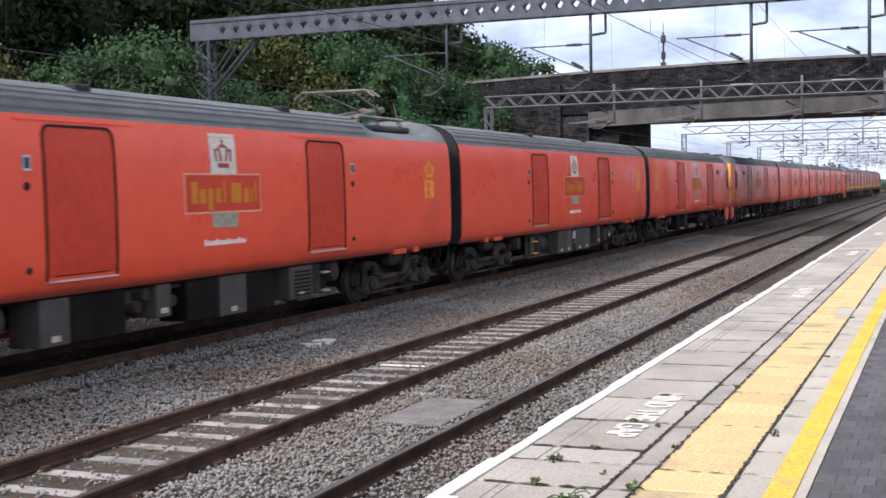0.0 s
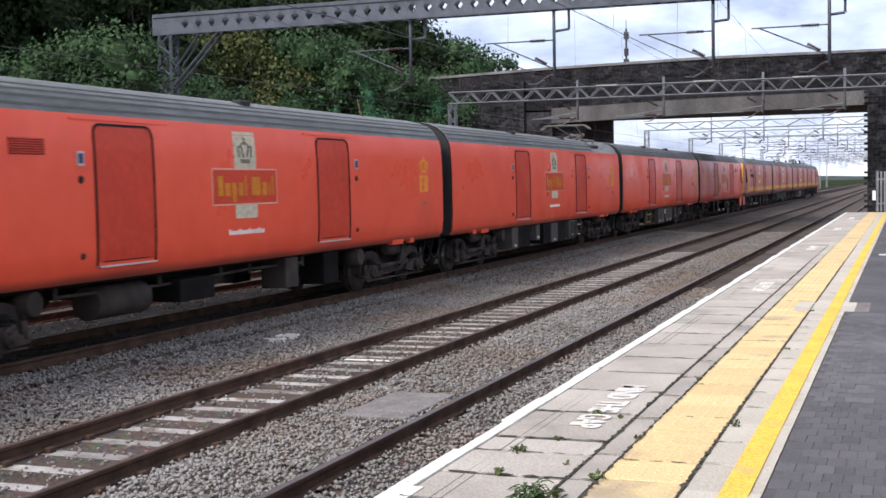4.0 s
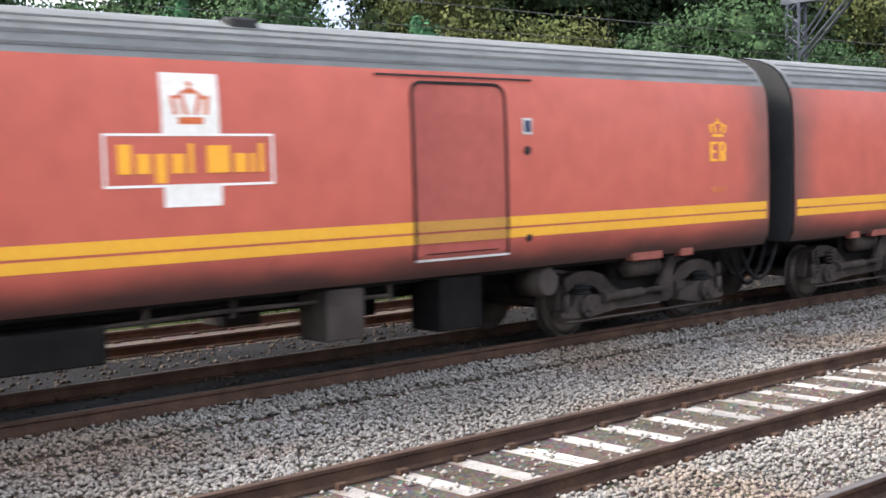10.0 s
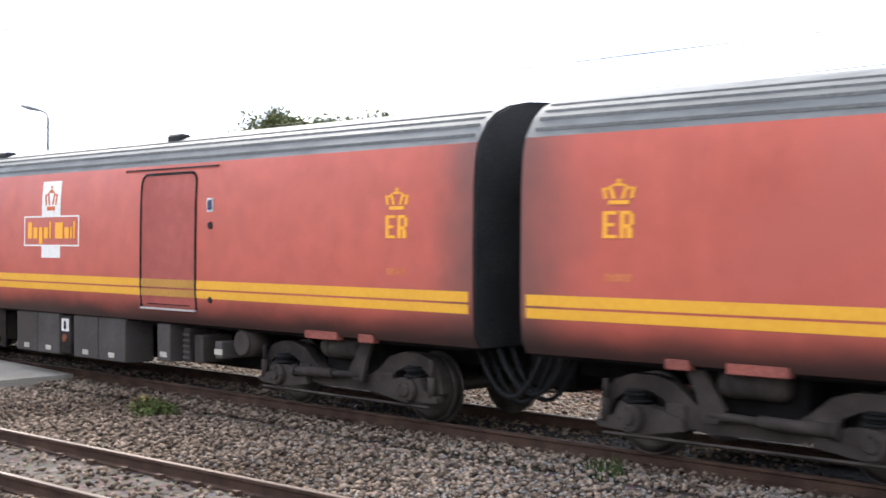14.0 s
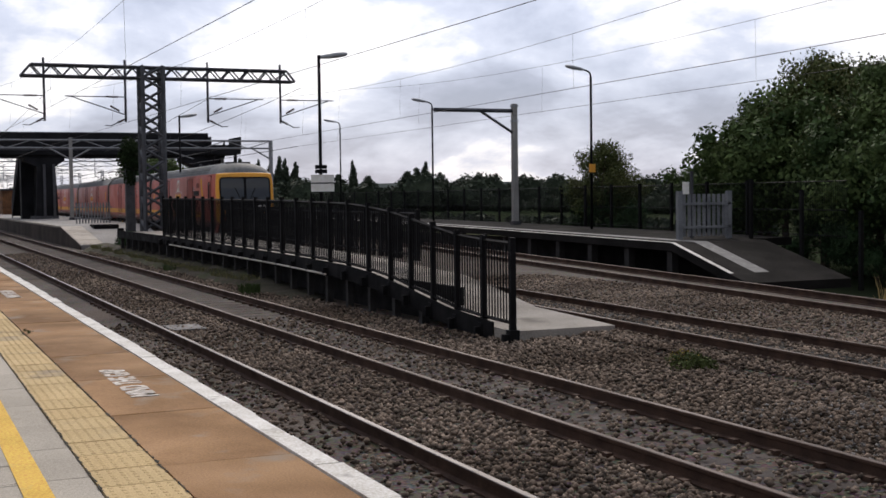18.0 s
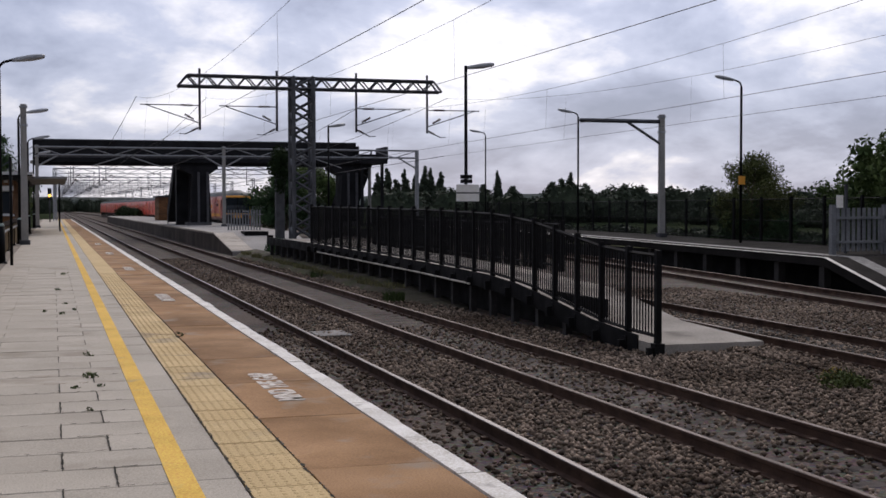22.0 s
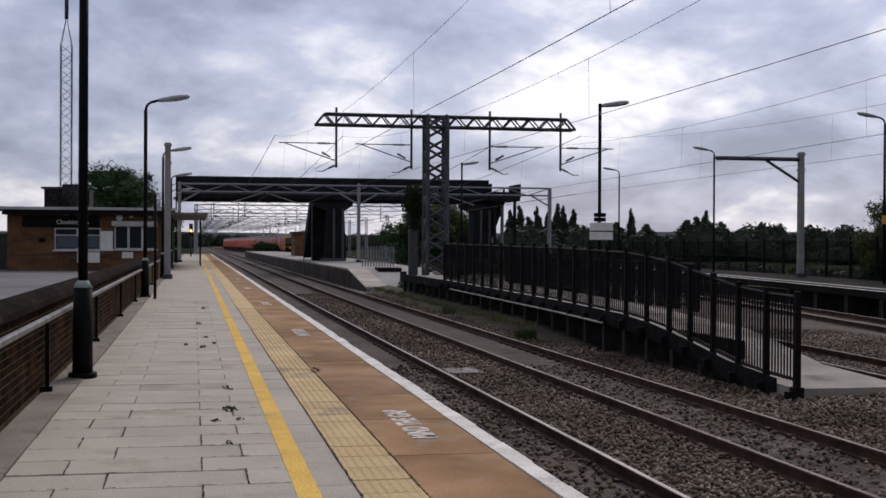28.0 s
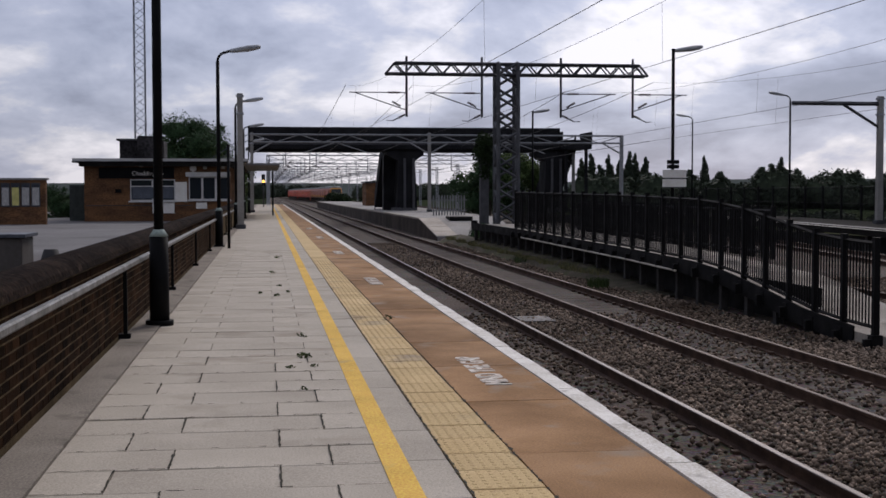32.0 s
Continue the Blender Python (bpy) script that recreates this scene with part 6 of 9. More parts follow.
def build_masts():
    """Single concrete and steel masts along the platforms."""
    def concrete_mast(x, y, z0, top, arm, label):
        m = thing("overhead_line_mast", label, "overhead mast", group="concrete masts")
        s = bmesh.new()
        prism(s, [(-0.14, -0.14), (0.14, -0.14), (0.14, 0.14), (-0.14, 0.14)], 0, 1, "z")
        for v in s.verts:
            k = 1.0 if v.co.z < 0.5 else 0.85
            v.co = Vector((x + v.co.x * k, y + v.co.y * k, z0 if v.co.z < 0.5 else top))
        pale = mat("pale_concrete_mast", (0.30, 0.29, 0.27), (0.23, 0.22, 0.205), 1.0, 0.9, 0.1, fine=40)
        part("shaft", s, pale, m, "square pale concrete shaft")
        for z in (top - 0.9, top - 0.15):
            part("band", bx(x - 0.16, x + 0.16, y - 0.16, y + 0.16, z, z + 0.08), FAR_STEEL, m)
        part("base_collar", bx(x - 0.21, x + 0.21, y - 0.21, y + 0.21, z0, z0 + 0.18), STEEL_DARK, m)
        if arm:
            a = bmesh.new()
            bar(a, (x, y, top - 0.35), (x, y + arm, top - 0.35), 0.14)
            bar(a, (x, y, top - 1.5), (x, y + arm * 0.42, top - 0.4), 0.10)
            part("arm", a, STEEL_DARK, m, "dark horizontal arm with a strut")
        return m
    concrete_mast(-54.4, -0.98, ZP, 6.65, 0, "square pale concrete mast on the near platform")
    concrete_mast(-56.5, 29.0, ZP, 6.95, -4.4, "square pale concrete mast with a dark arm by the far platform")
    concrete_mast(-100.5, 13.1, ZP, 7.25, 0, "pale steel mast with spread arms on the island platform")
    concrete_mast(-112.0, 27.8, ZP, 6.4, -3.0, "pale mast with an arm at the end of the footbridge")
    concrete_mast(-100.5, -1.0, ZP, 7.2, 0, "pale concrete mast beside the footbridge")
    s = thing("bracket_truss", "pale slim steel bracket boom below the footbridge", "gantry")
    b = bmesh.new()
    for z in (6.45, 7.05):
        bar(b, (-100.5, -1.0, z), (-100.5, 29.0, z), 0.10)
    for i in range(16):
        bar(b, (-100.5, -1 + i * 1.875, 6.45 if i % 2 else 7.05), (-100.5, 0.875 + i * 1.875, 7.05 if i % 2 else 6.45), 0.055)
    for y0 in (-1.0, 13.1, 29.0):
        for d in (-1, 1):
            if -1.5 < y0 + d * 1.6 < 29.5:
                bar(b, (-100.5, y0, 5.55), (-100.5, y0 + d * 1.6, 6.45), 0.09)
    for y0 in (5.6, 20.0):
        for d in (-1, 1):
            bar(b, (-100.5, y0, 6.45), (-100.5, y0 + d * 2.6, 5.6), 0.06)
    for y0 in (29.0,):
        bar(b, (-100.5, y0, ZP), (-100.5, y0, 7.1), 0.24)
    part("boom", b, mat("dull_steel_boom", (0.28, 0.285, 0.29)), s)


def build_wires():
    """Contact and catenary wires with droppers, sagging between the supports."""
    w = thing("overhead_wires", "dark overhead line wires with droppers above the tracks", "overhead wires")
    contact, carrier, lowest = {1: 4.71, 2: 4.78, 3: 4.54, 4: 4.80}, {1: 5.97, 2: 5.97, 3: 5.80, 4: 6.5}, {1: 5.90, 2: 5.91, 3: 5.67, 4: 6.17}

    def line_y(k, x):
        return min(track_y(4, x), track_y(3, x) + 4.6) if k == 4 else track_y(k, x)

    def hang(k, x):
        return lowest[k] + 0.0014 * (x + 26.0) ** 2
    for k in (1, 2, 3, 4):
        sup = [-460, -345, -240, -150, -62.5, 10.0, 45.0, 105, 195, 300]
        way = 1
        for x0, x1 in zip(sup, sup[1:]):
            n = 20
            way = -way
            pts_c, pts_m = [], []
            za, zb = [hang(k, x) if x in (-62.5, 10.0) else carrier[k] + 0.32 for x in (x0, x1)]
            for i in range(n + 1):
                u = i / n
                x = x0 + (x1 - x0) * u
                y = line_y(k, x)
                pts_c.append((x, y + way * (0.2 - 0.4 * u), contact[k] + 0.005 * min(max(0.0, -15.0 - x), 47.5)))
                pts_m.append((x, y, hang(k, x) if x0 == -62.5 else za + (zb - za) * u - 0.38 * 4 * u * (1 - u)))
            near = -63 < x0 < 50
            for pts, r in ((pts_c, 0.0060), (pts_m, 0.0050)):
                part("wire_run", hose(bmesh.new(), pts, r if near else 0.016, 4), WIRE, w)
            for i in range(2, n, 3):
                part("dropper", tube(bmesh.new(), pts_m[i], pts_c[i], 0.003, seg=3), WIRE, w)


build_portal()
build_thin_truss()
build_tee_mast()
build_masts()
build_wires()

# vegetation
def leaf_mesh(name, centres, radii, count, size, material, seed, droop=0.0, thin=1.0, core=0.0):
    """Many small bent leaves on the outside of uneven clumps."""
    rng = np.random.default_rng(seed)
    centres, radii = np.array(centres, float), np.array(radii, float)
    vol = radii[:, 0] * radii[:, 1] * radii[:, 2]
    pick = rng.choice(len(centres), count, p=vol ** 0.75 / (vol ** 0.75).sum())
    d = rng.normal(size=(count, 3))
    d /= np.linalg.norm(d, axis=1, keepdims=True)
    r = rng.uniform(0.82, 1.04, (count, 1)) if core > 0.8 else rng.uniform(0.25, 1.0, (count, 1)) ** 0.45 * (rng.uniform(0.9, 1.1, (count, 1)) + 0.32 * rng.uniform(0, 1, (count, 1)) ** 5)
    p = centres[pick] + d * r * radii[pick]
    p[:, 2] -= droop * rng.uniform(0, 1, count)
    n = d + rng.normal(scale=0.6, size=(count, 3))
    n /= np.linalg.norm(n, axis=1, keepdims=True)
    a = np.cross(n, rng.normal(size=(count, 3)))
    a /= np.linalg.norm(a, axis=1, keepdims=True)
    b = np.cross(n, a)
    s = size * rng.uniform(0.55, 1.35, (count, 1))
    v = np.stack([p - a * s, p + b * s * 0.45 * thin - n * s * 0.15, p + a * s, p - b * s * 0.45 * thin - n * s * 0.15], 1)
    v = v.reshape(-1, 3)
    f = np.arange(4 * count).reshape(-1, 4)
    if core:
        # a dim, uneven heart of twigs and inner leaves in every clump
        ring = [(math.cos(a) * c, math.sin(a) * c, s) for c, s in ((0.55, 0.83), (1.0, 0.2), (0.85, -0.55)) for a in np.arange(8) * 0.7854]
        unit = np.array(ring)
        quad = np.array([(j * 8 + i, j * 8 + (i + 1) % 8, (j + 1) * 8 + (i + 1) % 8, (j + 1) * 8 + i) for j in (0, 1) for i in range(8)] + [(0, 1, 2, 3), (0, 3, 4, 7), (4, 5, 6, 7)])
        k = len(centres)
        w = centres[:, None] + unit[None] * radii[:, None] * core * rng.uniform(0.75, 1.05, (k, 24, 1))
        f = np.concatenate([f, (quad[None] + len(v) + 24 * np.arange(k)[:, None, None]).reshape(-1, 4)])
        v = np.concatenate([v, w.reshape(-1, 3)])
    me = bpy.data.meshes.new(name)
    me.vertices.add(len(v))
    me.vertices.foreach_set("co", v.astype(np.float32).ravel())
    me.loops.add(f.size)
    me.loops.foreach_set("vertex_index", f.astype(np.int32).ravel())
    me.polygons.add(len(f))
    me.polygons.foreach_set("loop_start", np.arange(0, f.size, 4, dtype=np.int32))
    me.update(calc_edges=True)
    me.materials.append(material)
    return me


def make_tree(kind, height, spread, leaves, size, material, seed, label, category="tree", core=0.0):
    rnd = random.Random(seed)
    t = thing("tree" if category == "tree" else "shrub", label, category, group="trackside trees")
    base = 0.18 if category == "shrub" else 0.28
    trunk = bmesh.new()
    bend = [Vector((rnd.uniform(-0.25, 0.25), rnd.uniform(-0.25, 0.25), height * k)) * (1 if k else 1) for k in (0, 0.3, 0.6, 0.85)]
    bend[0] = Vector((0, 0, -0.3))
    rad = 0.018 * height + 0.05
    for i in range(3):
        tube(trunk, bend[i], bend[i + 1], rad * (1 - 0.28 * i), rad * (0.72 - 0.28 * i), seg=8)
    cs, rs = [], []
    lumps = 13 if kind != "conifer" else 11
    for i in range(lumps):
        k = (i + 0.5) / lumps
        if kind == "conifer":
            z = height * (0.12 + 0.84 * k)
            w = spread * (1.05 - 0.92 * k) * rnd.uniform(0.8, 1.15)
            for j in range(3 if k < 0.7 else 1):
                a = rnd.uniform(0, 6.28)
                o = w * 0.5
                cs.append((o * math.cos(a), o * math.sin(a), z + rnd.uniform(-0.3, 0.3)))
                rs.append((w * 0.62, w * 0.62, height * 0.10))
        else:
            a = i * 2.4 + rnd.uniform(-0.4, 0.4)
            z = height * (base + 0.10 + (0.80 - base) * k + rnd.uniform(-0.06, 0.06))
            o = spread * (0.72 * math.sin(math.pi * min(0.95, 0.25 + 0.7 * k)) if k < 0.95 else 0.1) * rnd.uniform(0.65, 1.1)
            c = Vector((o * math.cos(a), o * math.sin(a), z))
            r = spread * rnd.uniform(0.28, 0.46)
            cs.append(c)
            rs.append((r, r, r * rnd.uniform(0.65, 0.9)))
            start = bend[1] + (bend[3] - bend[1]) * (0.75 * k)
            tube(trunk, start, start + (c - start) * 0.85, rad * 0.32, rad * 0.08, seg=5)
            for q in range(2):
                tip = c + Vector((rnd.uniform(-1, 1), rnd.uniform(-1, 1), rnd.uniform(0.1, 0.8))) * r * 0.85
                tube(trunk, start + (c - start) * 0.7, tip, rad * 0.09, rad * 0.03, seg=4)
                cs.append(tip)
                rs.append((r * 0.35, r * 0.35, r * 0.3))
    part("trunk", trunk, BARK, t)
    part("crown", leaf_mesh("crown", cs, rs, leaves, size, material, seed, droop=0.2 if kind == "conifer" else 0.0, thin=1.35, core=core), None, t)
    return t


def build_woods():
    rnd = random.Random(21)
    kinds = {
        "oak": make_tree("broad", 9.0, 4.2, 20000, 0.088, LEAF_MID, 1, core=0.6, label= "leafy green tree on the railway bank"),
        "dark": make_tree("broad", 15.0, 5.5, 20000, 0.14, LEAF_DARK, 2, core=0.7, label= "tall dark green tree behind the bank"),
        "cypress": make_tree("conifer", 8.0, 2.9, 20000, 0.078, LEAF_CONIFER, 3, core=0.7, label= "bushy blue-green conifer on the railway bank"),
        "shrub": make_tree("broad", 4.6, 2.8, 13000, 0.07, LEAF_MID, 4, core=0.6, label="dense green shrub beside the track", category="shrub"),
        "olive": make_tree("broad", 8.5, 3.2, 13000, 0.075, LEAF_OLIVE, 5, label= "thin olive and brown tree on the bank"),
        "hedge": make_tree("broad", 6.2, 3.8, 22000, 0.088, LEAF_HEDGE, 6, core=0.5, label= "dense dark green tree beside the far platform"),
    }
    used = set()

    def plant(kind, x, y, s, z=-0.7):
        m = pose(x, y, z, rnd.uniform(-3, 3), rnd.uniform(-3, 3), rnd.uniform(0, 360))
        ob = kinds[kind]
        if kind in used:
            ob = copy_thing(ob, m)
        used.add(kind)
        ob.matrix_basis = m @ Matrix.Diagonal((s * rnd.uniform(0.9, 1.1), s * rnd.uniform(0.9, 1.1), s, 1))
    # bank beyond the fourth track, seen past the train
    front = ["shrub", "oak", "cypress", "shrub", "oak", "cypress", "cypress", "shrub", "cypress", "oak", "cypress", "shrub", "olive", "cypress"]
    x, i = 3.0, 4
    while x < 86:
        k = front[i % len(front)]
        low = x < 16
        plant(k, x, (27.0 if x < 34 else 29.0) + rnd.uniform(-1.0, 1.5), rnd.uniform(0.85, 1.05) * ((0.92 if k != "shrub" else 1.15) if low else 1.0))
        x += rnd.uniform(2.6, 4.0)
        i += 1
    for x, y, s in ((36, 40, 1.0), (43, 38, 1.1), (50, 41, 1.15), (57, 38, 1.1), (64, 41, 1.2), (72, 39, 1.15), (80, 40, 1.2), (47, 46, 1.2), (60, 47, 1.3), (74, 47, 1.3), (27, 41, 0.72), (90, 36, 1.1)):
        plant("dark", x, y, s)
    for x, y, s in ((12, 42, 1.05), (4, 46, 1.0), (20, 40, 0.97), (9, 50, 1.35), (0, 44, 0.8), (16.2, 48, 1.32), (19.6, 49, 1.3), (22.6, 46.5, 1.12), (12.8, 47.5, 1.05), (27.4, 46, 1.4), (84, 33, 1.1), (78, 31, 1.25)):
        plant("oak", x, y, s)
    for x, y, s, k in ((58, 25.5, 1.1, "cypress"), (64, 27, 1.1, "cypress"), (67.2, 26.8, 1.1, "oak"), (66.6, 25.2, 1.05, "cypress"), (63, 24.8, 0.9, "cypress"), (61, 29, 1.3, "oak"), (54, 25, 0.9, "cypress"), (92, 33, 1.65, "oak"), (97, 31.5, 1.3, "oak"), (90, 35.5, 1.6, "olive"), (84, 41, 1.4, "dark"), (93, 40, 1.35, "dark"), (79, 45, 1.45, "dark"), (88, 46, 1.5, "dark")):
        plant(k, x, y, s)
    plant("olive", 31, 35, 1.35)
    plant("olive", 58, 33.5, 1.45)
    # beyond the far platform
    for x, y, s in ((-46.5, 35.0, 0.78), (-43, 34.2, 0.95), (-39.5, 33.0, 1.19), (-36.0, 32.6, 1.18), (-32.5, 31.6, 1.1), (-29.0, 31.0, 0.93), (-25.5, 30.2, 0.82), (-22.0, 29.8, 0.83), (-18.0, 29.2, 0.78), (-14.0, 28.6, 0.75), (-10.0, 27.2, 0.78), (-6, 27.0, 0.8), (-2, 27.0, 0.8), (-34, 36, 1.05), (-27, 35, 0.9), (-20, 34, 0.9), (-13, 33, 0.9), (-5, 33, 0.9)):
        plant("hedge", x, y, s)
    for x, y, s in ((-8, 25.4, 0.55), (-12, 25.6, 0.6), (-16, 27.6, 0.62), (-20, 28.2, 0.65), (-24, 28.6, 0.65), (-28, 29.2, 0.65), (-32, 29.8, 0.6), (-36, 31.0, 0.55), (-3, 25.5, 0.6), (2, 25.5, 0.8), (7, 25.5, 0.8)):
        plant("shrub", x, y, s)
    for x, y, s in ((-43.5, 34.0, 0.74), (-40.5, 33.0, 0.88), (-37.5, 32.4, 1.0), (-34.6, 32.2, 0.94), (-31.0, 31.4, 0.92), (-27.5, 30.8, 0.74), (-24.0, 30.0, 0.66), (-19.5, 29.6, 0.66), (-15.0, 29.0, 0.62)):
        plant("olive", x, y, s)
    plant("olive", -52.0, 31.4, 0.68)
    plant("shrub", -52.5, 31.8, 0.75)
    plant("olive", -52.8, 32.2, 0.62)
        # by the station building
    plant("oak", -112, -6.0, 1.12)
    plant("hedge", -114, -7.2, 1.25)
    plant("hedge", -112, -5.0, 1.1)
    plant("hedge", -124, 24.5, 1.2)
    plant("shrub", -121, 21.5, 1.25)
    plant("hedge", -90, -12.5, 0.55)
    plant("shrub", -84, -13.5, 0.75)
    plant("shrub", -88, -17, 0.8)
    plant("dark", 65.0, -1.9, 0.30)
    plant("dark", 64.0, -4.5, 0.34)


def build_far_woods():
    """Tree belts and poplars along the horizon, and low hills."""
    rng = np.random.default_rng(8)
    cs, rs = [], []
    for x0, y0, x1, y1, n, h in ((-200, 55, -420, 150, 150, 6), (-220, 80, -330, 330, 130, 7), (-60, 200, -330, 250, 170, 6), (-130, 150, -300, 175, 150, 5), (-420, 30, -640, 90, 70, 7), (-420, -60, -650, -20, 60, 8), (-200, -50, -330, -120, 60, 6), (400, 30, 640, 120, 70, 8), (420, -60, 640, -5, 70, 9), (-640, -20, -900, 40, 40, 8)):
        for k in rng.uniform(0, 1, n):
            s = rng.uniform(0.5, 1.2)
            cs.append((x0 + (x1 - x0) * k + rng.uniform(-6, 6), y0 + (y1 - y0) * k + rng.uniform(-6, 6), h * 0.35 * s))
            rs.append((h * 0.6 * s, h * 0.6 * s, h * 0.55 * s))
    me = leaf_mesh("far_woods", cs, rs, 200000, 0.38, LEAF_FAR, 9, thin=1.7, core=0.95)
    solo("far_woods", me, None, "distant dark tree belts with a few poplars", "woods", kind="stuff")
    for az, dist, tall, wide in ((66.3, 300, 8.2, 1.7), (67.0, 300, 10.6, 1.4), (67.4, 305, 9.4, 2.4), (67.9, 310, 8.8, 2.8), (69.6, 300, 7.6, 2.6), (70.3, 290, 10.8, 1.1), (70.9, 292, 7.8, 2.4), (72.9, 262, 9.8, 1.2), (73.3, 262, 10.6, 1.1), (73.6, 258, 10.9, 1.1), (74.0, 258, 9.2, 1.3), (74.5, 265, 10.4, 1.1), (74.9, 262, 8.4, 1.7), (75.3, 258, 10.6, 1.1), (75.7, 258, 9.6, 1.2), (64.6, 300, 7.8, 2.6), (62.6, 300, 7.6, 2.2), (61.0, 290, 7.4, 2.6)):
        x, y = -dist * math.sin(radians(az)), dist * math.cos(radians(az))
        tops, spans = [], []
        for k in np.arange(0.08, 1.0, 0.07):
            w = wide * (math.sin(3.0 * min(1, 0.9 * k + 0.14)) ** 0.7 + 0.08)
            tops.append((x + rng.uniform(-0.25, 0.25) * wide, y + rng.uniform(-0.25, 0.25) * wide, tall * k - 0.7))
            spans.append((w, w, tall * 0.075))
        t = thing("tree", "tall narrow poplar on the horizon" if wide < 1.5 else "rounded dark tree on the horizon", "tree", group="horizon trees")
        part("trunk", tube(bmesh.new(), (x, y, -0.75), (x, y, tall * 0.6), 0.22, 0.08, seg=6), BARK, t)
        part("crown", leaf_mesh("crown", tops, spans, 2600, 0.20, LEAF_FAR, int(az * 10), thin=1.6, core=0.85), None, t)
    cs, rs = [], []
    for x0, y0, x1, y1, n, h in ((-90, 100, -240, 105, 200, 2.0), (-70, 130, -60, 100, 60, 2.0), (-55, 44, -140, 46, 150, 1.0), (-140, 46, -230, 60, 110, 2.2)):
        for k in rng.uniform(0, 1, n):
            s = rng.uniform(0.6, 1.3)
            cs.append((x0 + (x1 - x0) * k, y0 + (y1 - y0) * k + rng.uniform(-1, 1), h * 0.4 * s - 0.3))
            rs.append((h * 0.6 * s + 0.4, h * 0.6 * s, h * 0.6 * s))
    solo("field_hedge", leaf_mesh("field_hedge", cs, rs, 110000, 0.16, LEAF_FAR, 19, thin=1.5, core=0.95), None, "dark hedgerows along the fields", "hedge", kind="stuff")
    bm = bmesh.new()
    for cx, cy, r, h in ((-1500, 700, 900, 19), (-1700, -100, 700, 17), (-900, 1500, 800, 18), (1900, 700, 800, 14), (1900, -700, 800, 16), (-1300, -900, 700, 16)):
        n = 24
        top = bm.verts.new((cx, cy, h))
        rings = []
        for k, z in ((0.35, h * 0.85), (0.7, h * 0.4), (1.0, -1.0)):
            rings.append([bm.verts.new((cx + r * k * math.cos(6.2832 * i / n), cy + r * k * math.sin(6.2832 * i / n), z)) for i in range(n)])
        for i in range(n):
            bm.faces.new((top, rings[0][i], rings[0][(i + 1) % n]))
            for a, b in zip(rings, rings[1:]):
                bm.faces.new((a[i], b[i], b[(i + 1) % n], a[(i + 1) % n]))
    solo("distant_hills", bm, HILL, "low hazy hills on the horizon", kind="structure", smooth=True)


def blades(name, spots, count, height, material, label, seed):
    rng = np.random.default_rng(seed)
    vs, fs = [], []
    spots = np.array(spots, float)
    pick = rng.integers(0, len(spots), count)
    for k in pick:
        x, y, z, rx, ry, s = spots[k]
        a, r = rng.uniform(0, 6.28), math.sqrt(rng.uniform(0, 1))
        x, y = x + rx * r * math.cos(a), y + ry * r * math.sin(a)
        h = height * s * rng.uniform(0.5, 1.25)
        dx, dy = rng.normal(0, 0.22, 2) * h
        w = rng.uniform(0.006, 0.016) * (1 + height)
        c = rng.uniform(0, 3.14)
        ox, oy = w * math.cos(c), w * math.sin(c)
        n = len(vs)
        vs += [(x - ox, y - oy, z), (x + ox, y + oy, z), (x + dx * 0.4 + ox * 0.7, y + dy * 0.4 + oy * 0.7, z + h * 0.6), (x + dx * 0.4 - ox * 0.7, y + dy * 0.4 - oy * 0.7, z + h * 0.6), (x + dx, y + dy, z + h)]
        fs += [(n, n + 1, n + 2, n + 3), (n + 3, n + 2, n + 4)]
    return solo(name, mesh_of(name, vs, fs, material), None, label, "grass", kind="stuff")


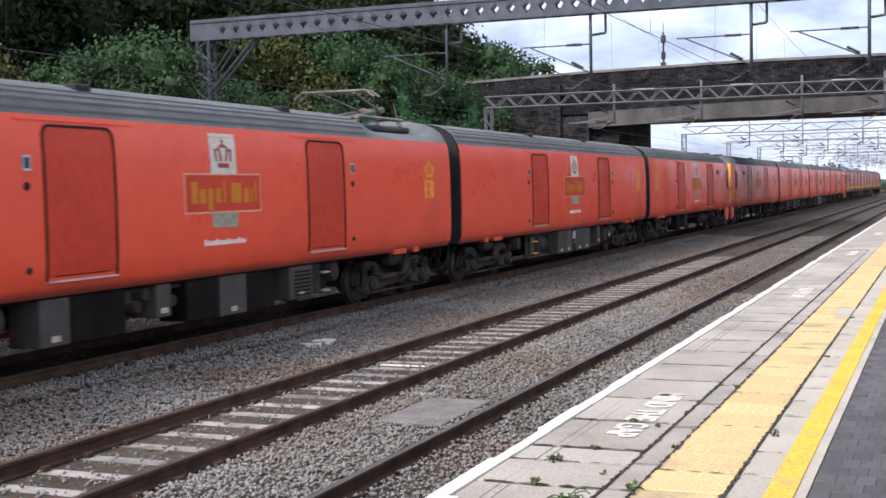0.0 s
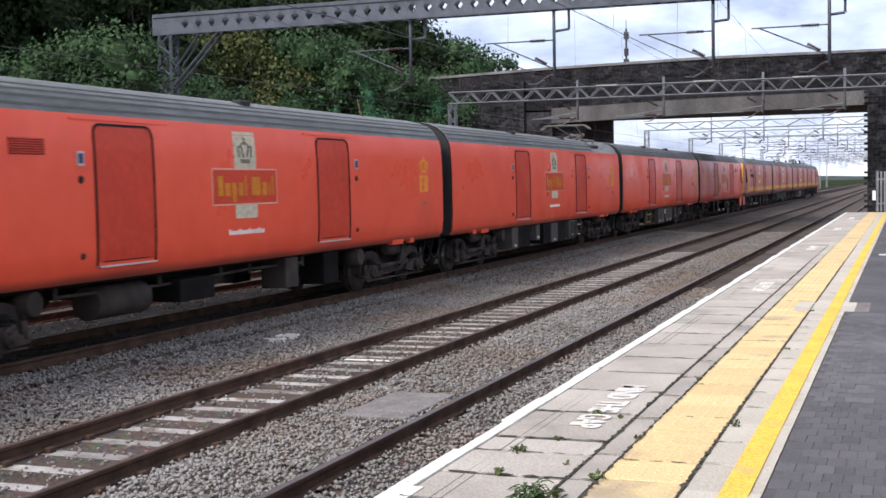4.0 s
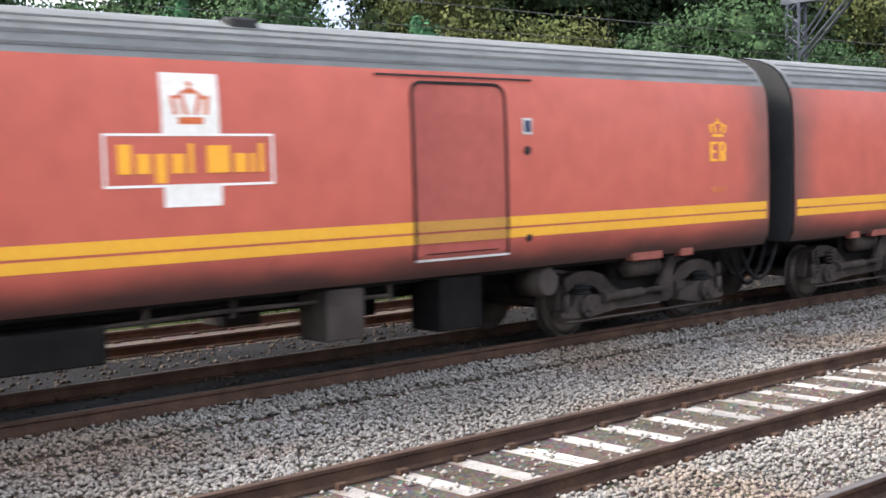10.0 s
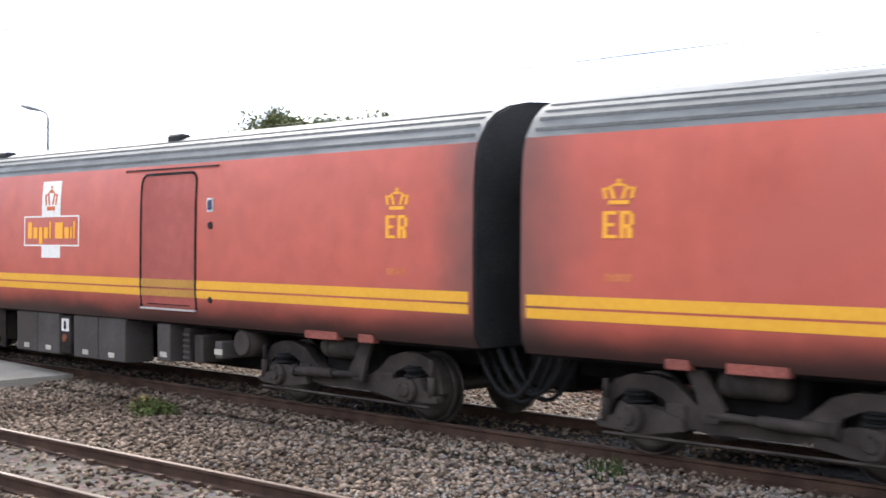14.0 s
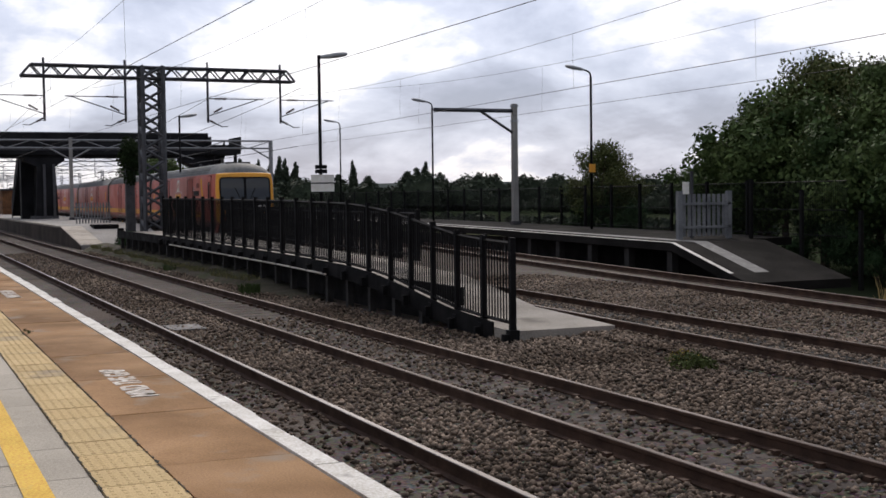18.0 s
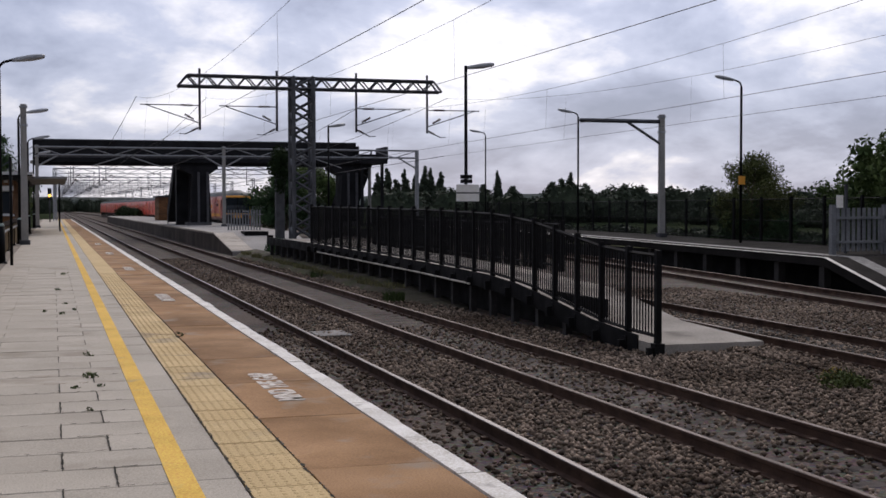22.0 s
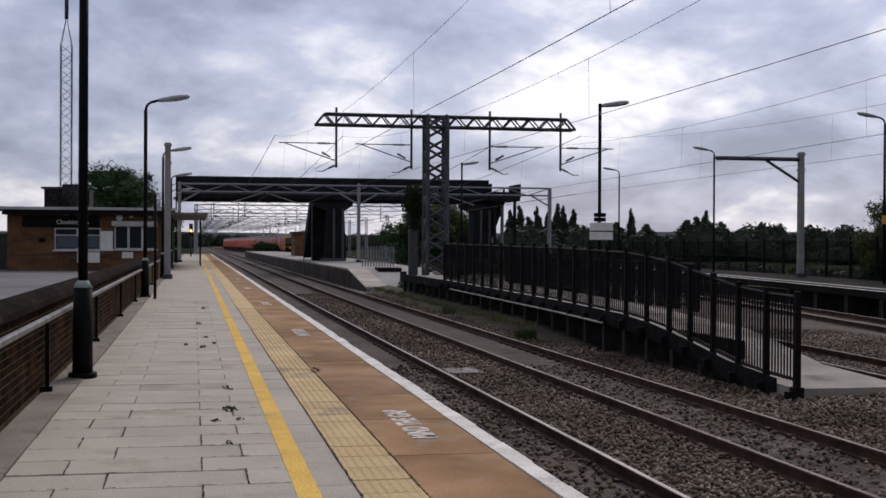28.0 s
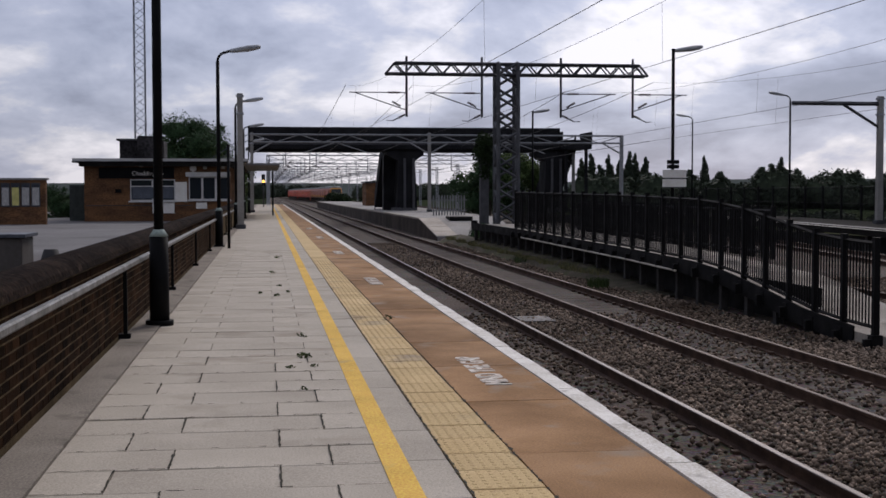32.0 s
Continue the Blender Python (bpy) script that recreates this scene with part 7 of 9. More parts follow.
def build_grass():
    blades("dry_grass", [(x, track_y(4, x) + 3.9 + d, -0.6, 1.2, 0.9, 1) for x in np.arange(-22.5, -14, 1.2) for d in (0, 1.2, 2.4)], 9000, 0.95, DRY_GRASS, "tall dry straw-coloured grass beside the tracks", 4)
    blades("bank_grass", [(x, track_y(4, x) + 4.6 + d, -0.65, 2.0, 1.5, 1) for x in np.arange(14, 60, 2.0) for d in (0, 2.0)], 9000, 0.5, GREEN_BLADE, "green grass along the foot of the bank", 5)
    bm = bmesh.new()
    loft(bm, [[(x, track_y(4, x) + 2.6, -0.72), (x, track_y(4, x) + 5, -0.55), (x, track_y(4, x) + 40, -0.35), (x, track_y(4, x) + 41, -1)] for x in range(-22, 130, 8)], closed=False, smooth=False)
    solo("grass_bank", bm, GRASS, "rough grass strip under the trees", kind="structure")
    for x, y, s, n in ((-7.4, 10.9, 0.22, 110), (-33, 8.95, 0.4, 300), (-45, 9.5, 0.7, 260), (-62, 10.4, 1.0, 420)):
        blades("weed_tuft", [(x, y, -0.15, s, s * 0.7, 1)], n, 0.26, GREEN_BLADE, "green weed tuft growing in the ballast", int(abs(x) * 7))
    for x, y, r, material, label, seed in ((-15.0, 10.62, 0.34, mat("ragwort_leaf", (0.075, 0.095, 0.026), (0.045, 0.055, 0.02), 3, 0.9, island=0.4), "low green ragwort growing in the ballast", 32), (-15.35, 10.75, 0.24, mat("ragwort_flower", (0.34, 0.25, 0.03), (0.20, 0.16, 0.03), 3, 0.9, island=0.4), "dull yellow ragwort flowers in the ballast", 33)):
        clumps = [(x + r * a, y + r * 0.7 * b, c) for a, b, c in ((0, 0, 0.02), (0.8, 0.3, -0.03), (-0.8, -0.2, -0.04), (0.3, -0.8, -0.05), (-0.4, 0.8, -0.02))]
        solo("weed", leaf_mesh("weed", clumps, [(r * 0.6, r * 0.5, 0.12)] * 5, 900 if seed == 32 else 260, 0.034 if seed == 32 else 0.022, material, seed), None, label, "weed")
    olive = mat("olive_scrub_blade", (0.17, 0.155, 0.07), (0.11, 0.11, 0.05), 2, 0.9, island=0.4)
    blades("scrub_grass", [(x, 9.6 + 0.15 * math.sin(x * 1.7), 0.02, 0.9, 0.25, 0.7 + 0.5 * abs(math.sin(x * 0.9))) for x in np.arange(-36, -66, -1.1)], 3600, 0.13, olive, "olive scrub grass along the ramp foot", 41)
    # weeds out of the platform joints
    weeds = [(5.9, 1.60, 0.04, 0.05, 30), (6.27, 2.02, 0.03, 0.05, 26), (6.84, 2.08, 0.05, 0.05, 40), (7.24, 1.95, 0.04, 0.03, 30), (8.12, 1.92, 0.05, 0.03, 36), (6.6, 1.745, 0.03, 0.04, 20), (8.0, 1.745, 0.03, 0.03, 20), (6.3, 1.5, 0.04, 0.05, 30), (-11.6, 0.43, 0.06, 0.05, 60), (-10.9, 0.3, 0.03, 0.03, 20), (-10.95, 0.5, 0.03, 0.03, 20), (-9.67, 0.38, 0.03, 0.03, 20), (-18.6, 0.25, 0.05, 0.04, 40), (-19.1, 0.0, 0.04, 0.035, 30), (-19.3, 0.42, 0.03, 0.035, 30), (-20.6, 0.3, 0.04, 0.03, 30), (-14.9, 1.53, 0.05, 0.08, 40), (-24.0, 0.2, 0.05, 0.05, 40), (-29.6, 0.36, 0.07, 0.06, 50), (7.4, 1.52, 0.03, 0.035, 25), (9.7, 1.5, 0.03, 0.03, 25), (7.9, 1.0, 0.03, 0.05, 25), (11.6, 1.0, 0.03, 0.035, 25), (15.0, 1.02, 0.04, 0.04, 25), (-13.3, 0.46, 0.05, 0.05, 30)]
    for i, (x, y, r, h, n) in enumerate(weeds):
        if h < 0.05 and x > 0:
            r, h, n = r * 0.7, h * 0.6, n // 2
        me = leaf_mesh("joint_weed", [(x, y, ZP + h * 0.4), (x + r * 0.6, y + r * 0.3, ZP + h * 0.3), (x - r * 0.5, y - r * 0.2, ZP + h * 0.35)], [(r, r, h * 0.5)] * 3, n, 0.018, mat("weed_leaf", (0.085, 0.11, 0.040), (0.05, 0.062, 0.026), 3, 0.9, island=0.4), i)
        solo("joint_weed", me, None, "small green weed growing from a platform joint", "weed", group="platform weeds")


# road bridge
def build_bridge():
    X0, X1 = 70.0, 79.0
    b = thing("road_bridge", "blackened brick road bridge on a concrete girder over the tracks", "bridge")
    part("abutment", bx(X0, X1, -14.0, 1.88, -0.8, 6.55), BRICK_DARK, b, "sooty brick abutment")
    part("pilaster", bx(X0 - 0.3, X0, 0.3, 1.9, -0.8, 8.95), BRICK_DARK, b)
    part("abutment", bx(X0, X1, 19.0, 40.0, -0.8, 6.55), BRICK_DARK, b, "sooty brick abutment")
    part("pilaster", bx(X0 - 0.25, X0, 20.6, 23.2, -0.8, 8.3), BRICK_DARK, b)
    g = bmesh.new()
    prism(g, [(1.88, 6.22), (10.6, 6.03), (19.0, 5.78), (19.0, 6.64), (10.6, 6.88), (1.88, 6.96)], X0 - 0.12, X0 + 0.5)
    part("girder", g, mat("grey_girder_concrete", (0.12, 0.113, 0.108), (0.062, 0.058, 0.056), 0.5, 0.9, 0.2, fine=30, dirt=(0.06, 0.055, 0.052), dirt_scale=0.7, dirt_at=0.55, stretch=(1, 1, 0.3)), b, "stained concrete edge girder")
    part("deck", bx(X0 + 0.5, X1, 1.88, 19.0, 6.25, 6.6), CONCRETE, b)
    part("bearing_wall", bx(X0 + 0.6, X1, 17.4, 19.0, -0.8, 6.245), BRICK_DARK, b)
    for x0, x1 in ((X0, X0 + 0.4), (X1 - 0.4, X1)):
        p = bmesh.new()
        pts = [(-14, 8.9), (0, 8.95), (10, 9.0), (19, 8.85), (28, 8.55), (40, 8.0)]
        prism(p, [(y, z) for y, z in pts] + [(40, 6.45), (-14, 6.45)], x0, x1)
        par = part("parapet", p, BRICK_DARK, b, "black brick parapet")
        c = bmesh.new()
        for (ya, za), (yb, zb) in zip(pts, pts[1:]):
            bar_flat(c, ((x0 + x1) / 2, ya, za + 0.07), ((x0 + x1) / 2, yb, zb + 0.07), 0.55, 0.14)
        part("coping", c, mat("sooty_coping", (0.22, 0.21, 0.20), (0.12, 0.115, 0.11), 0.8, 0.9), par, "pale stone coping")
    # brick courses that catch the light, joined
    vs, fs = [], []
    rnd = random.Random(4)
    for face, ya, yb, za, zb in ((X0, 1.8, 20.5, 6.62, 8.75), (X0, 23.3, 30, 1.0, 8.2), (X0 - 0.25, 20.6, 23.0, 1.0, 8.2), (X0 - 0.3, 0.3, 1.85, 0.2, 8.85), (X0, 19.1, 20.5, 1.0, 5.8)):
        row = 0
        for z in np.arange(za, zb, 0.15):
            y = ya + (0.22 if row % 2 else 0)
            row += 1
            while y < yb - 0.2:
                if rnd.random() < 0.75:
                    n = len(vs)
                    x = face - rnd.uniform(0.006, 0.02)
                    vs += [(x, y, z), (x, y + 0.42, z), (x, y + 0.42, z + 0.13), (x, y, z + 0.13), (face + 0.02, y, z), (face + 0.02, y + 0.42, z), (face + 0.02, y + 0.42, z + 0.13), (face + 0.02, y, z + 0.13)]
                    fs += [(n, n + 3, n + 2, n + 1), (n, n + 1, n + 5, n + 4), (n + 3, n + 7, n + 6, n + 2), (n, n + 4, n + 7, n + 3), (n + 1, n + 2, n + 6, n + 5)]
                y += 0.45
    tagged(part("brick_course", mesh_of("brick_course", vs, fs, BRICK_DARK), None, b), kind="stuff")
    for y in (4.5, 9.8, 15.2):
        part("light_strip", bx(X0 - 0.1, X0 - 0.02, y, y + 1.2, 7.75, 7.85), LOGO_GREY, b)
    m = thing("radio_mast", "short grey aerial mast behind the bridge", "mast")
    t = tube(bmesh.new(), (84, 17.6, 8.0), (84, 17.6, 12.6), 0.07, seg=8)
    for z, w in ((10.1, 0.16), (10.8, 0.13), (11.9, 0.15)):
        box(t, 84 - w, 84 + w, 17.6 - w, 17.6 + w, z, z + 0.5, bevel=0.03)
    tube(t, (84, 17.6, 12.6), (84, 17.6, 13.2), 0.025, seg=6)
    part("mast_pole", t, STEEL_DARK, m)
    # embankment behind the abutment
    e = bmesh.new()
    prism(e, [(40, -0.8), (60, -0.8), (60, 6.4), (40, 7.8)], X0, X1)
    prism(e, [(-40, -0.8), (-14, -0.8), (-14, 8.0), (-40, 6.0)], X0, X1)
    solo("road_embankment", e, GRASS, "grassy road embankment", kind="structure")
    # palisade fence and hedge at the platform end
    f = thing("palisade_fence", "galvanised steel palisade fence at the platform end", "fence")
    y = 1.15
    k = 0
    while y > -6.5:
        part("pale", bx(57.25, 57.28, y - 0.035, y + 0.035, ZP + 0.05, ZP + 1.75), PALE_GATE, f)
        y -= 0.15
    for z in (0.35, 1.4):
        part("fence_rail", bx(57.28, 57.34, -6.5, 1.2, ZP + z, ZP + z + 0.06), PALE_GATE, f)
    part("post", bx(57.3, 57.4, 1.1, 1.22, ZP - 0.1, ZP + 1.8), STEEL, f)
    part("trespass_grid", bx(57.6, 61.0, 1.3, 2.9, -0.4, 0.12), FENCE_BLACK, f, "black anti-trespass grid")
    s = thing("small_sign", "small white plate on the bridge abutment", "sign")
    part("plate", bx(69.62, 69.66, 1.35, 1.65, 1.2, 1.7), LOGO_WHITE, s)


# island ramp and fence
def isl_z(x):
    return float(np.interp(-x, [19.3, 21.3, 25.3, 27.5, 33, 48], [0.05, 0.10, 0.58, 0.72, 0.80, 0.90]))


def isl_near(x):
    return 9.93


def build_island():
    bm = bmesh.new()
    rows = []
    for x in [-19.3, -20.5, -22, -24, -25.8, -30, -36, -42, -48, -54, -60]:
        z, a, c = isl_z(x), isl_near(x), track_y(3, x) - (0.9 if x > -22 else 1.2 if x > -26 else 1.45)
        rows.append([(x, a, z - 0.22), (x, a, z), (x, c, z), (x, c, z - 0.22)])
    loft(bm, rows, smooth=False)
    ramp = solo("island_ramp", bm, mat("worn_ramp_concrete", (0.36, 0.325, 0.28), (0.26, 0.235, 0.20), 0.7, 0.9, 0.2, fine=40, dirt=(0.16, 0.142, 0.12), dirt_scale=0.8, dirt_at=0.55), "sloping concrete slab ramp onto the island platform", kind="structure")
    # trestles below
    for x in np.arange(-23.5, -60, -1.5):
        z = isl_z(x) - 0.22
        part("trestle_post", bx(x - 0.08, x + 0.08, isl_near(x) + 0.05, isl_near(x) + 0.2, -0.3, z), mat("dark_trestle", (0.045, 0.042, 0.04)), ramp)
    for x0 in range(20, 60, 2):
        fb = bmesh.new()
        bar_flat(fb, (-x0, isl_near(-x0) - 0.02, isl_z(-x0) - 0.08), (-x0 - 2, isl_near(-x0 - 2) - 0.02, isl_z(-x0 - 2) - 0.08), 0.03, 0.34)
        part("edge_board", fb, FENCE_BLACK, ramp, "black edge board")
    # Black sheet standing in for the shade under the open ramp.
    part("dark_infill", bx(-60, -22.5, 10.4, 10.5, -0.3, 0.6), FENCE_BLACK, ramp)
    # pale cable duct along the fence foot
    d = bmesh.new()
    pipe(d, [(x, isl_near(x) - 0.14, isl_z(x) - 0.20) for x in (-29, -33, -36, -42, -47.5)], 0.026, 6)
    solo("cable_duct", d, LOGO_GREY, "pale pipe fixed along the ramp edge", "pipe")
    # earth and scrub heaped against the trestles
    e = bmesh.new()
    rows = []
    for i, x in enumerate(np.arange(-30.0, -67.1, -1.5)):
        rise = min(1.0, (-30.0 - x) / 8.0)
        rows.append([(x, 9.1 + 0.1 * math.sin(i * 1.9), -0.24), (x, 9.35 + 0.1 * math.sin(i * 2.3), -0.17 + 0.10 * rise + 0.03 * math.sin(i * 1.3)), (x, 9.7, -0.14 + (0.26 + 0.05 * math.sin(i * 2.9)) * rise), (x, 10.3, -0.14 + 0.36 * rise), (x, 10.3, -0.5)])
    loft(e, rows, closed=False)
    solo("earth_bank", e, mat("scrubby_earth", (0.085, 0.068, 0.048), (0.05, 0.046, 0.028), 1.2, 0.95, 0.6, fine=25, dirt=(0.06, 0.066, 0.028), dirt_scale=0.9, dirt_at=0.5), "bare earth with scrub along the foot of the ramp", kind="structure")
    # fence: posts with feet, rails and thin bars
    f = thing("railing_fence", "black steel railing fence along the island ramp", "fence")
    bar_mesh = finish("bar", bx(-0.011, 0.011, -0.011, 0.011, 0.14, 1.52), FENCE_BLACK)
    xs = [-19.35]
    while xs[-1] > -49:
        xs.append(xs[-1] - (1.15 if xs[-1] > -24 else 1.35))
    for x in xs:
        z, y = isl_z(x), isl_near(x) + 0.04
        p = bx(x - 0.05, x + 0.05, y - 0.05, y + 0.05, z - 0.15, z + 1.62)
        box(p, x - 0.09, x + 0.09, y - 0.09, y + 0.09, z - 0.25, z + 0.02)
        box(p, x - 0.05, x + 0.05, y - 0.2, y - 0.06, z - 0.25, z - 0.05)
        part("post", p, FENCE_BLACK, f)
    for a, c in zip(xs, xs[1:]):
        za, zc, ya, yc = isl_z(a), isl_z(c), isl_near(a) + 0.04, isl_near(c) + 0.04
        pan = bmesh.new()
        bar(pan, (a, ya, za + 1.52), (c, yc, zc + 1.52), 0.045)
        panel = part("railing_panel", pan, FENCE_BLACK, f, "panel of thin upright bars under a top rail")
        part("bottom_rail", bar(bmesh.new(), (a, ya, za + 0.14), (c, yc, zc + 0.14), 0.045), FENCE_BLACK, panel)
        n = 10
        for i in range(1, n):
            k = i / n
            x, y, z = a + (c - a) * k, ya + (yc - ya) * k, za + (zc - za) * k
            ob = new("bar", bar_mesh)
            ob.parent = panel
            ob.matrix_basis = pose(x, y, z)
    g = thing("railing_fence", "second black steel railing on the far side of the ramp", "fence")
    xs2 = list(np.arange(-27, -50, -1.35))
    for a, c in zip(xs2, xs2[1:]):
        ya, yc = track_y(3, a) - 1.9, track_y(3, c) - 1.9
        pan, bars = bmesh.new(), []
        bar(pan, (a, ya, 2.0), (c, yc, 2.0), 0.045)
        bars.append(bar(bmesh.new(), (a, ya, 1.04), (c, yc, 1.04), 0.045))
        for i in range(10):
            k = i / 10
            x, y = a + (c - a) * k, ya + (yc - ya) * k
            w = 0.05 if i == 0 else 0.012
            bars.append(bx(x - w, x + w, y - w, y + w, 0.9, 2.1))
        panel = part("railing_panel", pan, FENCE_BLACK, g)
        for i, one in enumerate(bars):
            part("bar" if i > 1 else ("bottom_rail", "post")[i], one, FENCE_BLACK, panel)
    # the island platform proper
    bm = bmesh.new()
    rows = []
    for x in [-68.0, -76.5, -90, -110, -130, -150, -180, -230]:
        z = 0.05 if x > -70 else ZP
        a = 9.32
        rows.append([(x, a, -0.5), (x, a, z), (x, track_y(3, x) - 1.5, z), (x, track_y(3, x) - 1.5, -0.5)])
    loft(bm, rows, smooth=False)
    isl = solo("island_platform", bm, mat("pale_platform_surface", (0.34, 0.325, 0.30), (0.27, 0.255, 0.235), 0.3, 0.9, 0.1, fine=20, dirt=(0.22, 0.19, 0.16), dirt_scale=0.25, dirt_at=0.55), "island station platform with a ramped end", kind="structure")
    w = bmesh.new()
    loft(w, [[(x, 9.27, 0.80), (x, 9.27, ZP + 0.005), (x, 9.5, ZP + 0.005), (x, 9.5, 0.8)] for x in (-76.5, -230)], smooth=False)
    part("platform_edge", w, EDGE_SLAB, isl, "pale edge coping")
    part("platform_face", bx(-230, -76, 9.28, 9.32, -0.4, 0.8), mat("dirty_platform_wall", (0.08, 0.064, 0.052), (0.05, 0.041, 0.034), 0.6, 0.9, 0.2), isl)
    side = prism(bmesh.new(), [(-76.0, -0.4), (-76.0, 0.84), (-67.9, 0.0), (-67.9, -0.4)], 9.28, 9.315, "y")
    part("ramp_face", side, mat("dirty_platform_wall", (0.08, 0.064, 0.052)), isl, "dirty brown wall along the ramp")
    for k in range(4):
        x0 = -76.3 + k * 2.05
        z0, z1 = (0.05 + (ZP - 0.05) * (-68.0 - v) / 8.5 for v in (x0, x0 + 2.0))
        part("ramp_slab", prism(bmesh.new(), [(x0, z0), (x0 + 2.0, z1), (x0 + 2.0, z1 + 0.012), (x0, z0 + 0.012)], 9.30, 10.5, "y"), EDGE_SLAB, isl, "pale ramp slab")
    part("step_grid", bx(-76.5, -74.8, 11.0, 12.4, 0.6, 0.98), FENCE_BLACK, isl)
    # palisade gate on it, hut, stone pile of weeds
    gt = thing("palisade_gate", "galvanised palisade gate panel on the island platform", "gate")
    for i in range(12):
        part("pale", bx(-84.03, -84.0, 11.2 + i * 0.19, 11.29 + i * 0.19, ZP, ZP + 1.35), PALE_GATE, gt)
    for z in (0.3, 1.0):
        part("gate_rail", bx(-84.0, -83.94, 11.1, 13.5, ZP + z, ZP + z + 0.07), PALE_GATE, gt)
    hut = thing("brick_shelter", "small orange-brown brick shelter on the island platform", "shelter")
    part("wall", bx(-156, -150, 11.9, 14.0, ZP, ZP + 2.7), BRICK_ORANGE, hut)
    part("roof", bx(-156.2, -149.8, 11.7, 14.2, ZP + 2.7, ZP + 2.9), STEEL_DARK, hut)
    box_ = thing("relay_cabinet", "tall dark trackside cabinet beside the lattice mast", "cabinet")
    part("body", bx(-61.8, -60.9, 13.0, 13.7, 0.0, 2.4, bevel=0.03), FENCE_BLACK, box_)
    part("plinth", bx(-61.9, -60.8, 12.9, 13.8, -0.3, 0.0), CONCRETE, box_)
    bin_ = thing("small_cabinet", "small black trackside box on a post", "cabinet")
    part("body", bx(-66.2, -65.9, 10.9, 11.2, 0.4, 0.95, bevel=0.02), FENCE_BLACK, bin_)
    part("post", bx(-66.08, -66.02, 11.02, 11.08, -0.3, 0.4), FENCE_BLACK, bin_)
    for x, y, r in ((-236, 12.5, 1.3), (-241, 13.2, 1.5), (-232, 14, 1.2)):
        solo("bush", leaf_mesh("bush", [(x, y, ZP + 0.6), (x + 1.2, y + 0.5, ZP + 0.4), (x - 1, y - 0.4, ZP + 0.5)], [(r, r, r * 0.8)] * 3, 900, 0.25, LEAF_DARK, int(-x), core=0.8), None, "dark bush at the far end of the island platform", "shrub")
    iv = thing("ivy_covered_post", "old post smothered in dark ivy beside the lattice mast", "post")
    part("shaft", bx(-66.25, -65.85, 11.35, 11.8, -0.2, 4.6), mat("grey_pier_rib", (0.09, 0.09, 0.095)), iv)
    part("ivy", leaf_mesh("ivy", [(-66, 11.6, 5.0), (-66, 11.4, 4.5), (-66, 11.8, 4.3), (-66, 11.6, 3.6)], [(0.55, 0.5, 0.6), (0.5, 0.45, 0.5), (0.5, 0.4, 0.5), (0.4, 0.35, 0.6)], 2600, 0.09, LEAF_DARK, 77, core=0.8), None, iv, "dark ivy clump")
    solo("bush", leaf_mesh("bush", [(-65.0, 11.0, 0.1), (-64.2, 11.4, 0.25), (-65.6, 11.5, 0.3)], [(0.6, 0.5, 0.5)] * 3, 1800, 0.07, LEAF_MID, 78, core=0.7), None, "low green bush at the foot of the mast", "shrub")
    slab = bx(-25.3, -24.3, 5.1, 5.8, -0.15, -0.12, bevel=0.01)
    solo("concrete_cover", slab, mat("grey_cover", (0.16, 0.15, 0.14)), "flat concrete cover slab between the tracks", "cover slab")
    solo("concrete_cover", bx(12.7, 14.3, 5.15, 5.95, -0.16, -0.115, bevel=0.01), mat("brown_cover", (0.20, 0.185, 0.17)), "flat brown cover slab between the tracks", "cover slab")


